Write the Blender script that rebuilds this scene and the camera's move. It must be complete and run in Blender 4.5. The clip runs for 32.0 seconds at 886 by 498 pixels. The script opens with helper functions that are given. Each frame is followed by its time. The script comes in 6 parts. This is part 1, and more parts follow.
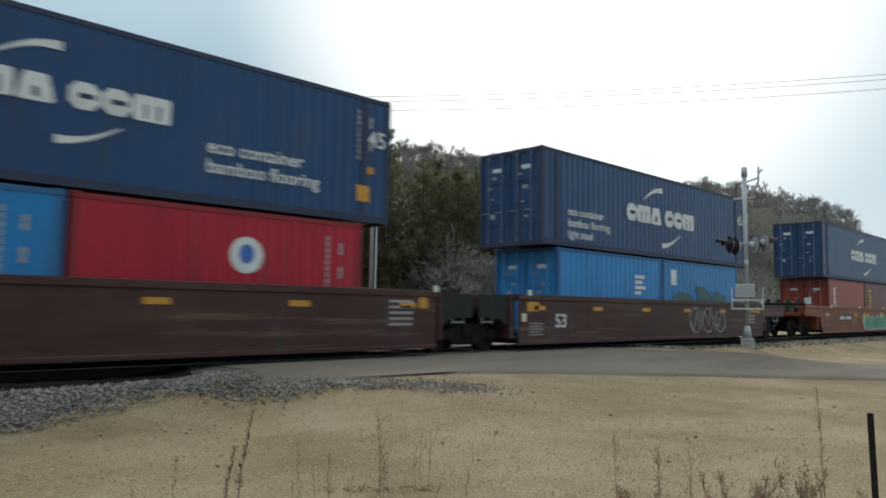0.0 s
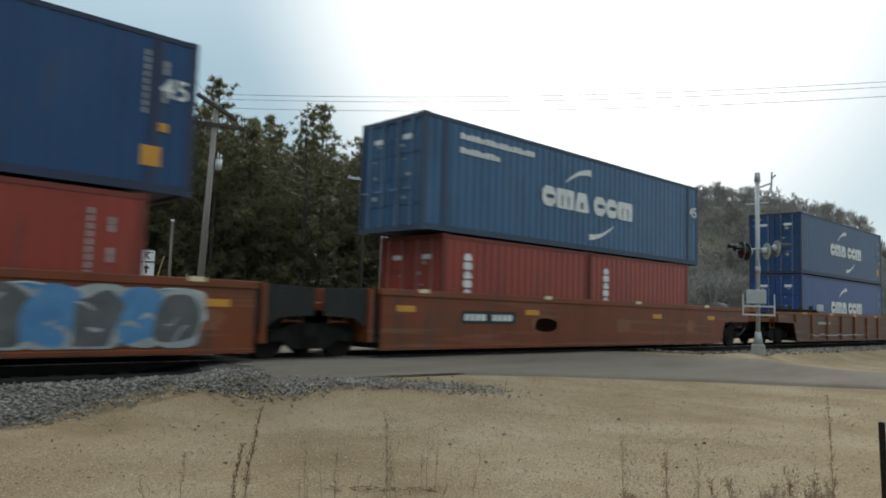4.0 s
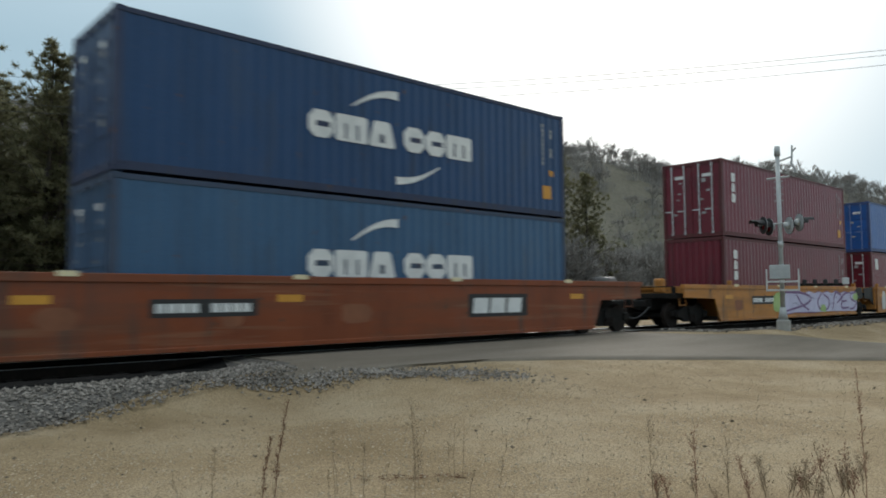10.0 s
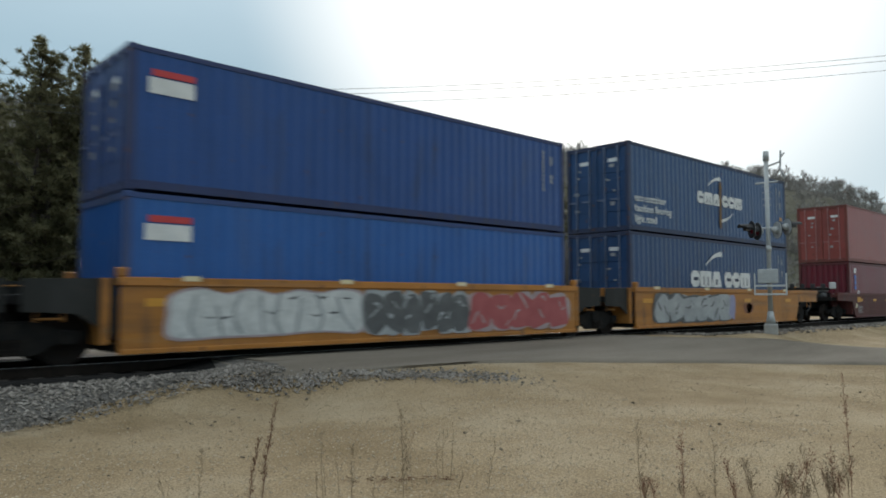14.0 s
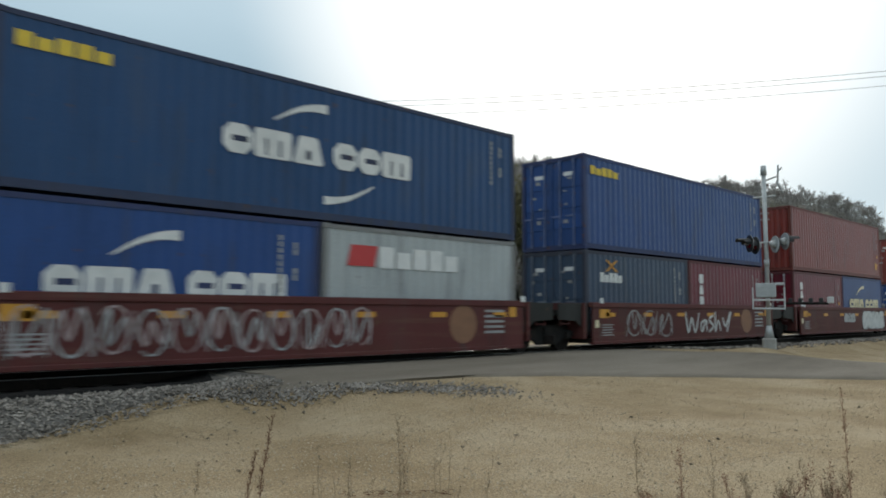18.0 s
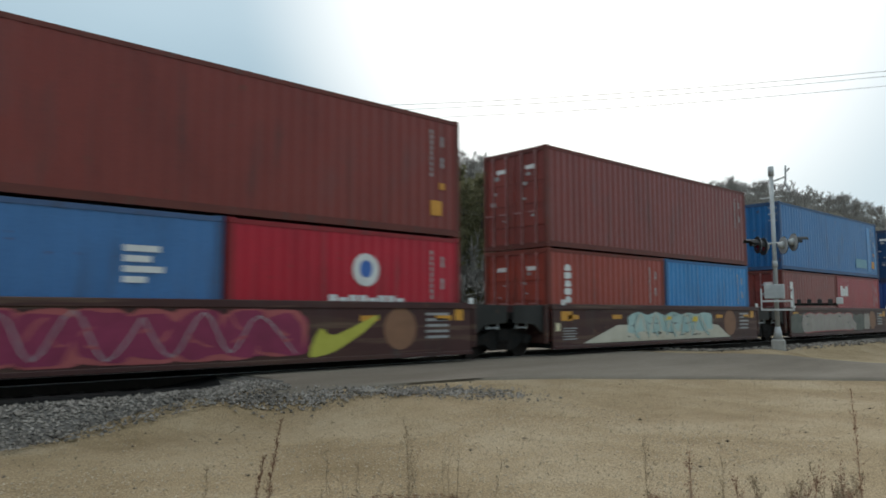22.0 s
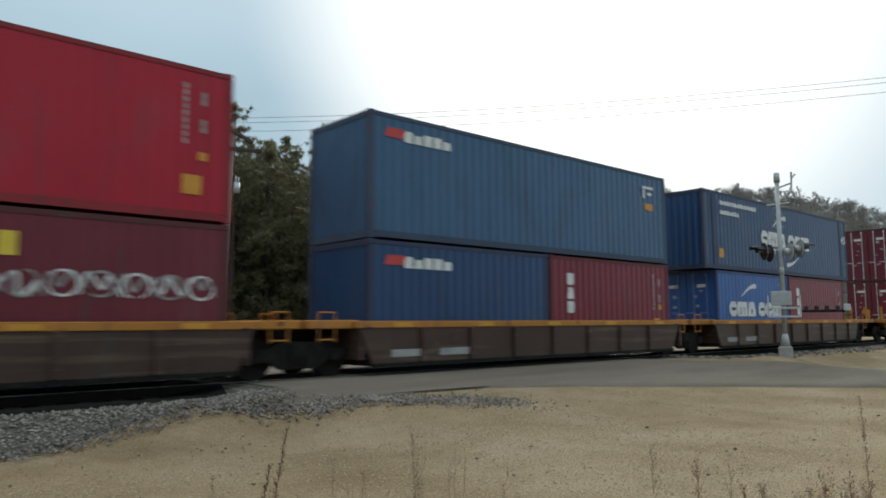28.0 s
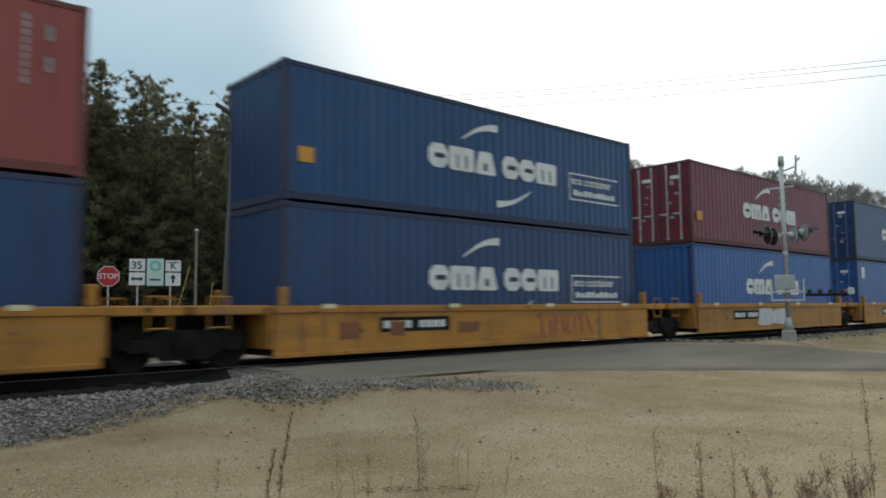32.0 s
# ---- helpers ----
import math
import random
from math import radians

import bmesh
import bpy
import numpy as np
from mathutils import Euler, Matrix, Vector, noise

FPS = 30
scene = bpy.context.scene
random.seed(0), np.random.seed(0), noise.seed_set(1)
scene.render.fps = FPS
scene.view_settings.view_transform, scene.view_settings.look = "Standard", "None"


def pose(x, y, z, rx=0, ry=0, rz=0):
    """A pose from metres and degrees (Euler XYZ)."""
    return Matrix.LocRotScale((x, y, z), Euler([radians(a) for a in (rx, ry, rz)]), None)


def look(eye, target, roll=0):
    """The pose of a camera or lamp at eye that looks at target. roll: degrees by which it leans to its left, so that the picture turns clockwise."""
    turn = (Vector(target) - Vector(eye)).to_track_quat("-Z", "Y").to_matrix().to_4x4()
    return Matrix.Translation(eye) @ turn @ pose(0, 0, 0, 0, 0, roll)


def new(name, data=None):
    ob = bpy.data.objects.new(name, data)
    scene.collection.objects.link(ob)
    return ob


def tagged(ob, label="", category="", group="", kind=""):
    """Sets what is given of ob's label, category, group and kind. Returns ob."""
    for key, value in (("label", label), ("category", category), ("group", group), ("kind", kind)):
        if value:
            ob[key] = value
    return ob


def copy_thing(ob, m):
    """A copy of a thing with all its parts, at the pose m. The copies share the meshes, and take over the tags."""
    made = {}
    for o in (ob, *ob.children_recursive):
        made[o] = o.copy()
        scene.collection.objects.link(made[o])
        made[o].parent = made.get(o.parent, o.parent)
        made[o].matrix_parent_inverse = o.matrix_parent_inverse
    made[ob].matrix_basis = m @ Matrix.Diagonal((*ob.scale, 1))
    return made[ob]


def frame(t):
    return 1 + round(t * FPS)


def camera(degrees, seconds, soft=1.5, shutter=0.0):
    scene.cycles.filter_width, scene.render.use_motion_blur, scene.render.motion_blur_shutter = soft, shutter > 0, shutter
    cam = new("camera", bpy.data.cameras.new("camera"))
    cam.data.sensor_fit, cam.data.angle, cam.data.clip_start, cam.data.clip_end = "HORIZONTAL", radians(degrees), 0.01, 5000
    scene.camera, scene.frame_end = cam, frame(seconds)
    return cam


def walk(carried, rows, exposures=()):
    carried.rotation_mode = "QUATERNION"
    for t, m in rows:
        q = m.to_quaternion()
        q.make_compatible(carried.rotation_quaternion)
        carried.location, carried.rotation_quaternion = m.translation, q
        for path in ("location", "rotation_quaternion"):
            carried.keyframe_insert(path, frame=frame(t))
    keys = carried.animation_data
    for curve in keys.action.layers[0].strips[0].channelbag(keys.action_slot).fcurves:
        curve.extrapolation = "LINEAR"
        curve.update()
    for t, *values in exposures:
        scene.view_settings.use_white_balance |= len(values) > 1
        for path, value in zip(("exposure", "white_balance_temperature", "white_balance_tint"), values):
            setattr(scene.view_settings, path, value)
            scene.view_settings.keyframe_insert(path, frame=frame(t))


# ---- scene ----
cam = camera(63.0, 32.0, soft=1.8, shutter=0.28)
EYE = 1.10
PATH = [
    (0.0, 94.74, -0.83, -44.49), (0.5, 94.92, -0.55, -44.87), (1.0, 94.88, 1.15, -44.76), (1.5, 93.58, 1.94, -44.07),
    (2.0, 93.25, 0.98, -43.83), (2.5, 93.85, -1.16, -43.56), (3.0, 94.15, -1.44, -43.12), (3.5, 94.50, -2.03, -43.76),
    (5.5, 95.57, -0.58, -43.36), (6.0, 95.16, -0.59, -43.33), (6.5, 94.73, -0.18, -43.46), (7.0, 94.82, -0.53, -43.96),
    (7.5, 95.24, 0.38, -43.86), (8.0, 95.61, 0.20, -43.92), (8.5, 95.24, 0.60, -43.18), (9.0, 95.01, 0.10, -42.99),
    (9.5, 94.31, -0.06, -42.84), (10.0, 93.81, 0.39, -42.11), (10.5, 94.21, 0.32, -43.07), (11.0, 94.01, 0.52, -43.19),
    (11.5, 93.93, 0.39, -43.01), (12.0, 94.03, 0.28, -42.89), (12.5, 93.87, -0.12, -43.66), (13.0, 94.30, 0.39, -43.99),
    (13.5, 93.84, -0.07, -43.15), (14.0, 93.95, 0.00, -42.92), (14.5, 94.22, -0.02, -43.06), (15.0, 94.59, -0.02, -42.36),
    (15.5, 94.93, -0.70, -42.85), (17.5, 94.87, -0.39, -43.34), (18.0, 94.98, -0.20, -43.07), (18.5, 94.87, -0.12, -42.59),
    (19.0, 94.69, 0.19, -42.42), (19.5, 94.46, 0.40, -42.45), (20.0, 94.47, 0.30, -42.82), (20.5, 94.83, 0.28, -42.69),
    (21.0, 95.13, 0.26, -42.58), (21.5, 95.35, 0.08, -42.67), (22.0, 95.24, 0.15, -42.50), (22.5, 94.93, 0.16, -42.64),
    (23.0, 94.78, 0.39, -42.67), (23.5, 94.85, 0.30, -42.78), (24.0, 95.04, 0.26, -42.85), (24.5, 95.22, 0.14, -42.78),
    (25.0, 95.09, 0.29, -42.09), (25.5, 95.22, 0.21, -42.11), (27.5, 95.93, 0.29, -42.00), (28.0, 95.87, 0.35, -42.06),
    (28.5, 95.82, 0.24, -42.06), (29.0, 95.60, 0.18, -42.17), (29.5, 94.78, 0.39, -41.27), (30.0, 94.43, 0.59, -41.30),
    (30.5, 94.33, 0.02, -41.61), (31.0, 94.41, 0.33, -41.15), (31.5, 94.80, 0.50, -41.72), (32.0, 94.66, 0.49, -41.80),
]

walk(cam, [(t, pose(0, 0, EYE, rx, ry, rz)) for t, rx, ry, rz in PATH])

# ---- world and light ----
SUN_AZ, SUN_EL = 55.0, 27.0            # degrees from +y towards +x, and above the horizon
SUN_DIR = Vector((math.sin(radians(SUN_AZ)) * math.cos(radians(SUN_EL)), math.cos(radians(SUN_AZ)) * math.cos(radians(SUN_EL)), math.sin(radians(SUN_EL))))
world = bpy.data.worlds.new("overcast_sky")
scene.world = world
world.use_nodes = True
wn, wl = world.node_tree.nodes, world.node_tree.links
wn.clear()
w_out, w_bg = wn.new("ShaderNodeOutputWorld"), wn.new("ShaderNodeBackground")
w_sky = wn.new("ShaderNodeTexSky")
w_sky.sky_type, w_sky.sun_disc = "NISHITA", False
w_sky.sun_elevation, w_sky.sun_rotation = radians(SUN_EL), radians(SUN_AZ)
w_geo = wn.new("ShaderNodeTexCoord")
w_dot = wn.new("ShaderNodeVectorMath"); w_dot.operation = "DOT_PRODUCT"
w_dot.inputs[1].default_value = SUN_DIR
w_glow = wn.new("ShaderNodeMapRange"); w_glow.interpolation_type = "SMOOTHSTEP"
w_glow.inputs["From Min"].default_value, w_glow.inputs["From Max"].default_value = 0.890, 0.985
w_map = wn.new("ShaderNodeMapping"); w_map.inputs["Scale"].default_value = (1.0, 1.0, 2.6)
w_noise = wn.new("ShaderNodeTexNoise"); w_noise.inputs["Scale"].default_value, w_noise.inputs["Detail"].default_value = 2.2, 5.0
w_cloud = wn.new("ShaderNodeMix"); w_cloud.data_type = "RGBA"
w_cloud.inputs[6].default_value, w_cloud.inputs[7].default_value = (0.335, 0.452, 0.540, 1), (0.445, 0.582, 0.68, 1)
w_up = wn.new("ShaderNodeSeparateXYZ")
w_zen = wn.new("ShaderNodeMapRange"); w_zen.inputs["From Min"].default_value, w_zen.inputs["From Max"].default_value, w_zen.inputs["To Min"].default_value, w_zen.inputs["To Max"].default_value = 0.30, 1.0, 0.0, 1.0
w_tint = wn.new("ShaderNodeMix"); w_tint.data_type = "RGBA"
w_tint.inputs[6].default_value, w_tint.inputs[7].default_value = (1.00, 1.06, 1.05, 1), (3.20, 2.65, 2.34, 1)
w_dome = wn.new("ShaderNodeMix"); w_dome.data_type = "RGBA"; w_dome.blend_type = "MULTIPLY"; w_dome.inputs[0].default_value = 1.0
w_lobe = wn.new("ShaderNodeMapRange"); w_lobe.interpolation_type = "SMOOTHSTEP"
w_lobe.inputs["From Min"].default_value, w_lobe.inputs["From Max"].default_value = 0.50, 0.96
w_east = wn.new("ShaderNodeVectorMath"); w_east.operation = "DOT_PRODUCT"
w_east.inputs[1].default_value = Vector((math.sin(radians(86)), math.cos(radians(86)), 0.27)).normalized()      # thinner cloud towards the east, its centre out of view, added to brighten container sides
w_veil = wn.new("ShaderNodeMix"); w_veil.data_type = "RGBA"
w_veil.inputs[7].default_value = (0.58, 0.71, 0.78, 1)
w_sum = wn.new("ShaderNodeMix"); w_sum.data_type = "RGBA"
w_sum.inputs[7].default_value = (1.25, 1.27, 1.24, 1)
w_haze = wn.new("ShaderNodeMix"); w_haze.data_type = "RGBA"; w_haze.inputs[0].default_value = 0.93
w_scale = wn.new("ShaderNodeMix"); w_scale.data_type = "RGBA"; w_scale.blend_type = "MULTIPLY"
w_scale.inputs[0].default_value, w_scale.inputs[7].default_value = 1.0, (0.12, 0.12, 0.12, 1)
wl.new(w_geo.outputs["Generated"], w_dot.inputs[0]); wl.new(w_dot.outputs["Value"], w_glow.inputs["Value"])
wl.new(w_geo.outputs["Generated"], w_map.inputs["Vector"]); wl.new(w_map.outputs["Vector"], w_noise.inputs["Vector"])
wl.new(w_noise.outputs["Fac"], w_cloud.inputs[0]); wl.new(w_geo.outputs["Generated"], w_up.inputs[0]); wl.new(w_up.outputs["Z"], w_zen.inputs["Value"]); wl.new(w_cloud.outputs[2], w_dome.inputs[6]); wl.new(w_zen.outputs["Result"], w_tint.inputs[0]); wl.new(w_tint.outputs[2], w_dome.inputs[7]); wl.new(w_geo.outputs["Generated"], w_east.inputs[0]); wl.new(w_east.outputs["Value"], w_lobe.inputs["Value"]); wl.new(w_lobe.outputs["Result"], w_veil.inputs[0]); wl.new(w_dome.outputs[2], w_veil.inputs[6]); wl.new(w_veil.outputs[2], w_sum.inputs[6]); wl.new(w_glow.outputs["Result"], w_sum.inputs[0])
wl.new(w_sky.outputs["Color"], w_scale.inputs[6]); wl.new(w_scale.outputs[2], w_haze.inputs[6]); wl.new(w_sum.outputs[2], w_haze.inputs[7])
wl.new(w_haze.outputs[2], w_bg.inputs["Color"]); wl.new(w_bg.outputs["Background"], w_out.inputs["Surface"])
w_bg.inputs["Strength"].default_value = 1.0
sun = new("sun", bpy.data.lights.new("sun", "SUN"))
sun.data.energy, sun.data.angle, sun.data.color = 1.6, radians(25), (1.0, 0.97, 0.92)
sun.matrix_world = look(SUN_DIR * 100, (0, 0, 0))

# ---- materials ----
def tone(c, k):
    return tuple(min(1.0, v * k) for v in c[:3]) + (1.0,)


def surface(name, stops, rough=0.7, scale=4.0, metal=0.0, bump=0.15, bump_scale=40.0, stretch=(1, 1, 1), fine=0.0, spread=(0.3, 0.7), random_tone=0.0, island=False, gloss=0.5):
    """A material whose colour goes through the stops by a large noise, with a fine one over it."""
    m = bpy.data.materials.new(name)
    m.use_nodes = True
    n, l = m.node_tree.nodes, m.node_tree.links
    b = n["Principled BSDF"]
    co = n.new("ShaderNodeTexCoord"); mp = n.new("ShaderNodeMapping"); mp.inputs["Scale"].default_value = stretch
    l.new(co.outputs["Object"], mp.inputs["Vector"])
    nz = n.new("ShaderNodeTexNoise"); nz.inputs["Scale"].default_value, nz.inputs["Detail"].default_value, nz.inputs["Roughness"].default_value = scale, 6, 0.65
    l.new(mp.outputs["Vector"], nz.inputs["Vector"])
    r = n.new("ShaderNodeValToRGB")
    e = r.color_ramp.elements
    while len(e) < len(stops):
        e.new(0.5)
    for i, c in enumerate(stops):
        e[i].position = spread[0] + (spread[1] - spread[0]) * i / max(1, len(stops) - 1)
        e[i].color = tone(c, 1)
    l.new(nz.outputs["Fac"], r.inputs["Fac"])
    col = r.outputs["Color"]
    fn = n.new("ShaderNodeTexNoise"); fn.inputs["Scale"].default_value, fn.inputs["Detail"].default_value = bump_scale, 4
    l.new(co.outputs["Object"], fn.inputs["Vector"])
    if fine:
        mr = n.new("ShaderNodeMapRange"); mr.inputs["To Min"].default_value, mr.inputs["To Max"].default_value = 1 - fine, 1 + fine
        mr.inputs["From Min"].default_value, mr.inputs["From Max"].default_value = 0.3, 0.7
        l.new(fn.outputs["Fac"], mr.inputs["Value"])
        mx = n.new("ShaderNodeMix"); mx.data_type = "RGBA"; mx.blend_type = "MULTIPLY"; mx.inputs[0].default_value = 1
        l.new(col, mx.inputs[6]); l.new(mr.outputs["Result"], mx.inputs[7]); col = mx.outputs[2]
    if random_tone:
        src = n.new("ShaderNodeNewGeometry").outputs["Random Per Island"] if island else n.new("ShaderNodeObjectInfo").outputs["Random"]
        mr = n.new("ShaderNodeMapRange"); mr.inputs["To Min"].default_value, mr.inputs["To Max"].default_value = 1 - random_tone, 1 + random_tone
        l.new(src, mr.inputs["Value"])
        mx = n.new("ShaderNodeMix"); mx.data_type = "RGBA"; mx.blend_type = "MULTIPLY"; mx.inputs[0].default_value = 1
        l.new(col, mx.inputs[6]); l.new(mr.outputs["Result"], mx.inputs[7]); col = mx.outputs[2]
    l.new(col, b.inputs["Base Color"])
    b.inputs["Specular IOR Level"].default_value = gloss
    b.inputs["Roughness"].default_value, b.inputs["Metallic"].default_value = rough, metal
    if bump:
        bp = n.new("ShaderNodeBump"); bp.inputs["Strength"].default_value, bp.inputs["Distance"].default_value = bump, 0.02
        l.new(fn.outputs["Fac"], bp.inputs["Height"]); l.new(bp.outputs["Normal"], b.inputs["Normal"])
    return m


PAINTS = {}


def paint(name, c, rough=0.34, dirt=1.0, rust=(0.10, 0.045, 0.025)):
    """Weathered steel paint: faded patches, grime streaks that run down, flecks of rust."""
    if name in PAINTS:
        return PAINTS[name]
    m = surface(name, [tone(c, 0.72), c, tone(c, 1.12), tuple(0.95 * v + 0.014 for v in c)], rough, 0.7, 0.0, 0.05, 30, (1, 1, 0.45), 0.10, random_tone=0.10)
    n, l = m.node_tree.nodes, m.node_tree.links
    b = n["Principled BSDF"]
    b.inputs["Specular IOR Level"].default_value = 0.30
    b.inputs["Coat Weight"].default_value, b.inputs["Coat Roughness"].default_value = 0.10, 0.20
    old = b.inputs["Base Color"].links[0].from_socket
    co = n.new("ShaderNodeTexCoord")
    for scale, stretch, lo, hi, amount, colour in ((3.0, (1, 1, 0.12), 0.58, 0.75, 0.45 * dirt, (0.05, 0.045, 0.04)), (5.0, (1, 1, 1), 0.66, 0.72, 0.7 * dirt, rust), (2.4, (0.16, 1, 1.4), 0.50, 0.68, max(0.0, dirt - 1.5) * 1.3, (0.085, 0.048, 0.028)), (3.1, (0.10, 1, 2.2), 0.56, 0.72, max(0.0, dirt - 1.5) * 1.0, (0.30, 0.21, 0.13))):
        mp = n.new("ShaderNodeMapping"); mp.inputs["Scale"].default_value = stretch
        nz = n.new("ShaderNodeTexNoise"); nz.inputs["Scale"].default_value, nz.inputs["Detail"].default_value = scale, 7
        mr = n.new("ShaderNodeMapRange"); mr.inputs["From Min"].default_value, mr.inputs["From Max"].default_value, mr.inputs["To Max"].default_value = lo, hi, amount
        mx = n.new("ShaderNodeMix"); mx.data_type = "RGBA"; mx.inputs[7].default_value = (*colour, 1)
        l.new(co.outputs["Object"], mp.inputs["Vector"]); l.new(mp.outputs["Vector"], nz.inputs["Vector"]); l.new(nz.outputs["Fac"], mr.inputs["Value"])
        l.new(mr.outputs["Result"], mx.inputs[0]); l.new(old, mx.inputs[6]); old = mx.outputs[2]
    l.new(old, b.inputs["Base Color"])
    PAINTS[name] = m
    return m


COLOURS = {
    "navy": (0.012, 0.044, 0.118), "steel": (0.032, 0.082, 0.158), "royal": (0.014, 0.050, 0.175), "blue": (0.016, 0.078, 0.255),
    "sky": (0.012, 0.18, 0.44), "teal": (0.08, 0.36, 0.36), "maroon": (0.115, 0.012, 0.021), "brownred": (0.172, 0.030, 0.021),
    "wine": (0.140, 0.008, 0.012), "oxblood": (0.165, 0.018, 0.017), "azure": (0.010, 0.105, 0.275), "denim": (0.045, 0.135, 0.31), "crimson": (0.150, 0.008, 0.020), "red": (0.34, 0.006, 0.020), "vermilion": (0.235, 0.033, 0.018), "scarlet": (0.25, 0.014, 0.020), "coral": (0.37, 0.058, 0.024), "dusty": (0.225, 0.052, 0.042), "indigo": (0.020, 0.048, 0.120),
    "orange": (0.55, 0.14, 0.03), "purple": (0.062, 0.012, 0.034), "grey": (0.31, 0.33, 0.33), "slate": (0.030, 0.052, 0.092),
}
SAID = {"navy": "dark navy blue", "steel": "faded steel-blue", "royal": "royal blue", "blue": "bright blue", "sky": "light sky-blue", "teal": "turquoise",
        "maroon": "dark maroon", "brownred": "brownish red", "wine": "deep wine-red", "oxblood": "deep oxblood red", "azure": "strong azure blue", "denim": "washed-out denim blue", "crimson": "crimson", "red": "bright red", "vermilion": "orange-red", "scarlet": "scarlet red", "coral": "faded orange-red", "dusty": "dusty faded brick-red", "indigo": "muted indigo blue",
        "orange": "orange", "purple": "dark purple", "grey": "pale grey", "slate": "dark slate-grey"}
white_mark = surface("white_marking", [(0.55, 0.56, 0.55), (0.72, 0.72, 0.70)], 0.55, 3, bump=0)
faded_mark = surface("faded_pale_marking", [(0.22, 0.22, 0.22), (0.36, 0.36, 0.35)], 0.6, 3, bump=0)
yellow_mark = surface("amber_marking", [(0.48, 0.21, 0.02), (0.62, 0.30, 0.03)], 0.5, 3, bump=0)
cream_mark = surface("cream_marking", [(0.60, 0.50, 0.26), (0.70, 0.64, 0.46)], 0.55, 2, bump=0)
gold_mark = surface("gold_marking", [(0.60, 0.42, 0.03), (0.72, 0.52, 0.05)], 0.5, 3, bump=0)
red_mark = surface("red_marking", [(0.45, 0.03, 0.03), (0.5, 0.05, 0.05)], 0.5, 3, bump=0)
blue_mark = surface("blue_marking", [(0.03, 0.10, 0.35), (0.04, 0.14, 0.45)], 0.5, 3, bump=0)
black_mark = surface("black_marking", [(0.012, 0.012, 0.012), (0.02, 0.02, 0.02)], 0.6, 3, bump=0)
tan_mark = surface("tan_marking", [(0.18, 0.085, 0.045), (0.24, 0.115, 0.06)], 0.6, 3, bump=0)
dark_steel = surface("dark_grimy_steel", [(0.006, 0.006, 0.006), (0.012, 0.011, 0.010), (0.022, 0.018, 0.014)], 0.85, 5, 0.0, 0.2, gloss=0.2)
wheel_steel = surface("rusty_wheel_steel", [(0.010, 0.008, 0.007), (0.026, 0.018, 0.014)], 0.8, 8, 0.1, 0.1, gloss=0.25)
tank_grey = surface("sooty_grey_tank", [(0.05, 0.048, 0.045), (0.12, 0.115, 0.11)], 0.6, 4, 0.0, 0.1)
galvanised = surface("galvanised_steel", [(0.42, 0.44, 0.44), (0.58, 0.60, 0.60)], 0.45, 6, 0.35, 0.05)
aluminium = surface("aluminium_paint", [(0.33, 0.345, 0.345), (0.44, 0.455, 0.45)], 0.5, 6, 0.2, 0.05)
rail_steel = surface("rail_steel", [(0.018, 0.013, 0.010), (0.034, 0.024, 0.018)], 0.8, 8, 0.2, 0.1, gloss=0.2)
rail_head = surface("polished_rail_head", [(0.42, 0.42, 0.42), (0.58, 0.58, 0.58)], 0.28, 8, 0.9, 0.02)
# near black: the train's shade is painted into the oily stone's colour
bed_dark = surface("oil_and_shade_bed", [(0.007, 0.0065, 0.006), (0.016, 0.015, 0.014)], 0.95, 6, 0, 0.8, 18, fine=0.3, gloss=0.12)
tie_wood = surface("creosoted_tie", [(0.03, 0.024, 0.02), (0.075, 0.06, 0.05)], 0.9, 6, 0, 0.4, 30, (0.3, 1, 1))
gravel_tan = surface("tan_gravel", [(0.226, 0.162, 0.090), (0.300, 0.224, 0.134), (0.362, 0.284, 0.184)], 0.95, 0.55, 0, 1.0, 55, fine=0.42, spread=(0.32, 0.68), gloss=0.12)
asphalt = surface("worn_asphalt", [(0.138, 0.116, 0.090), (0.184, 0.156, 0.124), (0.230, 0.200, 0.162)], 0.92, 0.35, 0, 0.3, 60, (0.35, 1.3, 1), fine=0.16, gloss=0.12)
ballast_base = surface("ballast_bed", [(0.085, 0.078, 0.070), (0.15, 0.138, 0.124)], 0.95, 6, 0, 1.0, 18, fine=0.4, gloss=0.12)
ballast_rock = surface("ballast_rock", [(0.125, 0.110, 0.094), (0.195, 0.173, 0.150), (0.270, 0.243, 0.212)], 0.9, 2.0, 0, 0.3, 40, random_tone=0.5, island=True, gloss=0.12)
pebble = surface("tan_pebbles", [(0.24, 0.185, 0.12), (0.37, 0.31, 0.22)], 0.9, 2.0, 0, 0.2, 40, random_tone=0.3, island=True, gloss=0.12)
pale_pebble = surface("pale_chips", [(0.31, 0.245, 0.165), (0.45, 0.375, 0.275)], 0.9, 2.0, 0, 0.1, 40, random_tone=0.25, island=True, gloss=0.12)
dark_rock = surface("dark_loose_stones", [(0.08, 0.062, 0.046), (0.15, 0.12, 0.09)], 0.9, 4, 0, 0.2, 40, random_tone=0.4, island=True, gloss=0.12)
bark = surface("pine_bark", [(0.045, 0.035, 0.028), (0.10, 0.08, 0.065)], 0.95, 3, 0, 0.8, 12, (1, 1, 0.3))
needles = surface("pine_needles", [(0.135, 0.130, 0.072), (0.174, 0.166, 0.094), (0.214, 0.202, 0.120)], 0.95, 0.25, 0, 0, random_tone=0.12, island=True, gloss=0.08)
nn, nl = needles.node_tree.nodes, needles.node_tree.links
n_thru, n_mix = nn.new("ShaderNodeBsdfTranslucent"), nn.new("ShaderNodeMixShader")
n_mix.inputs[0].default_value = 0.58
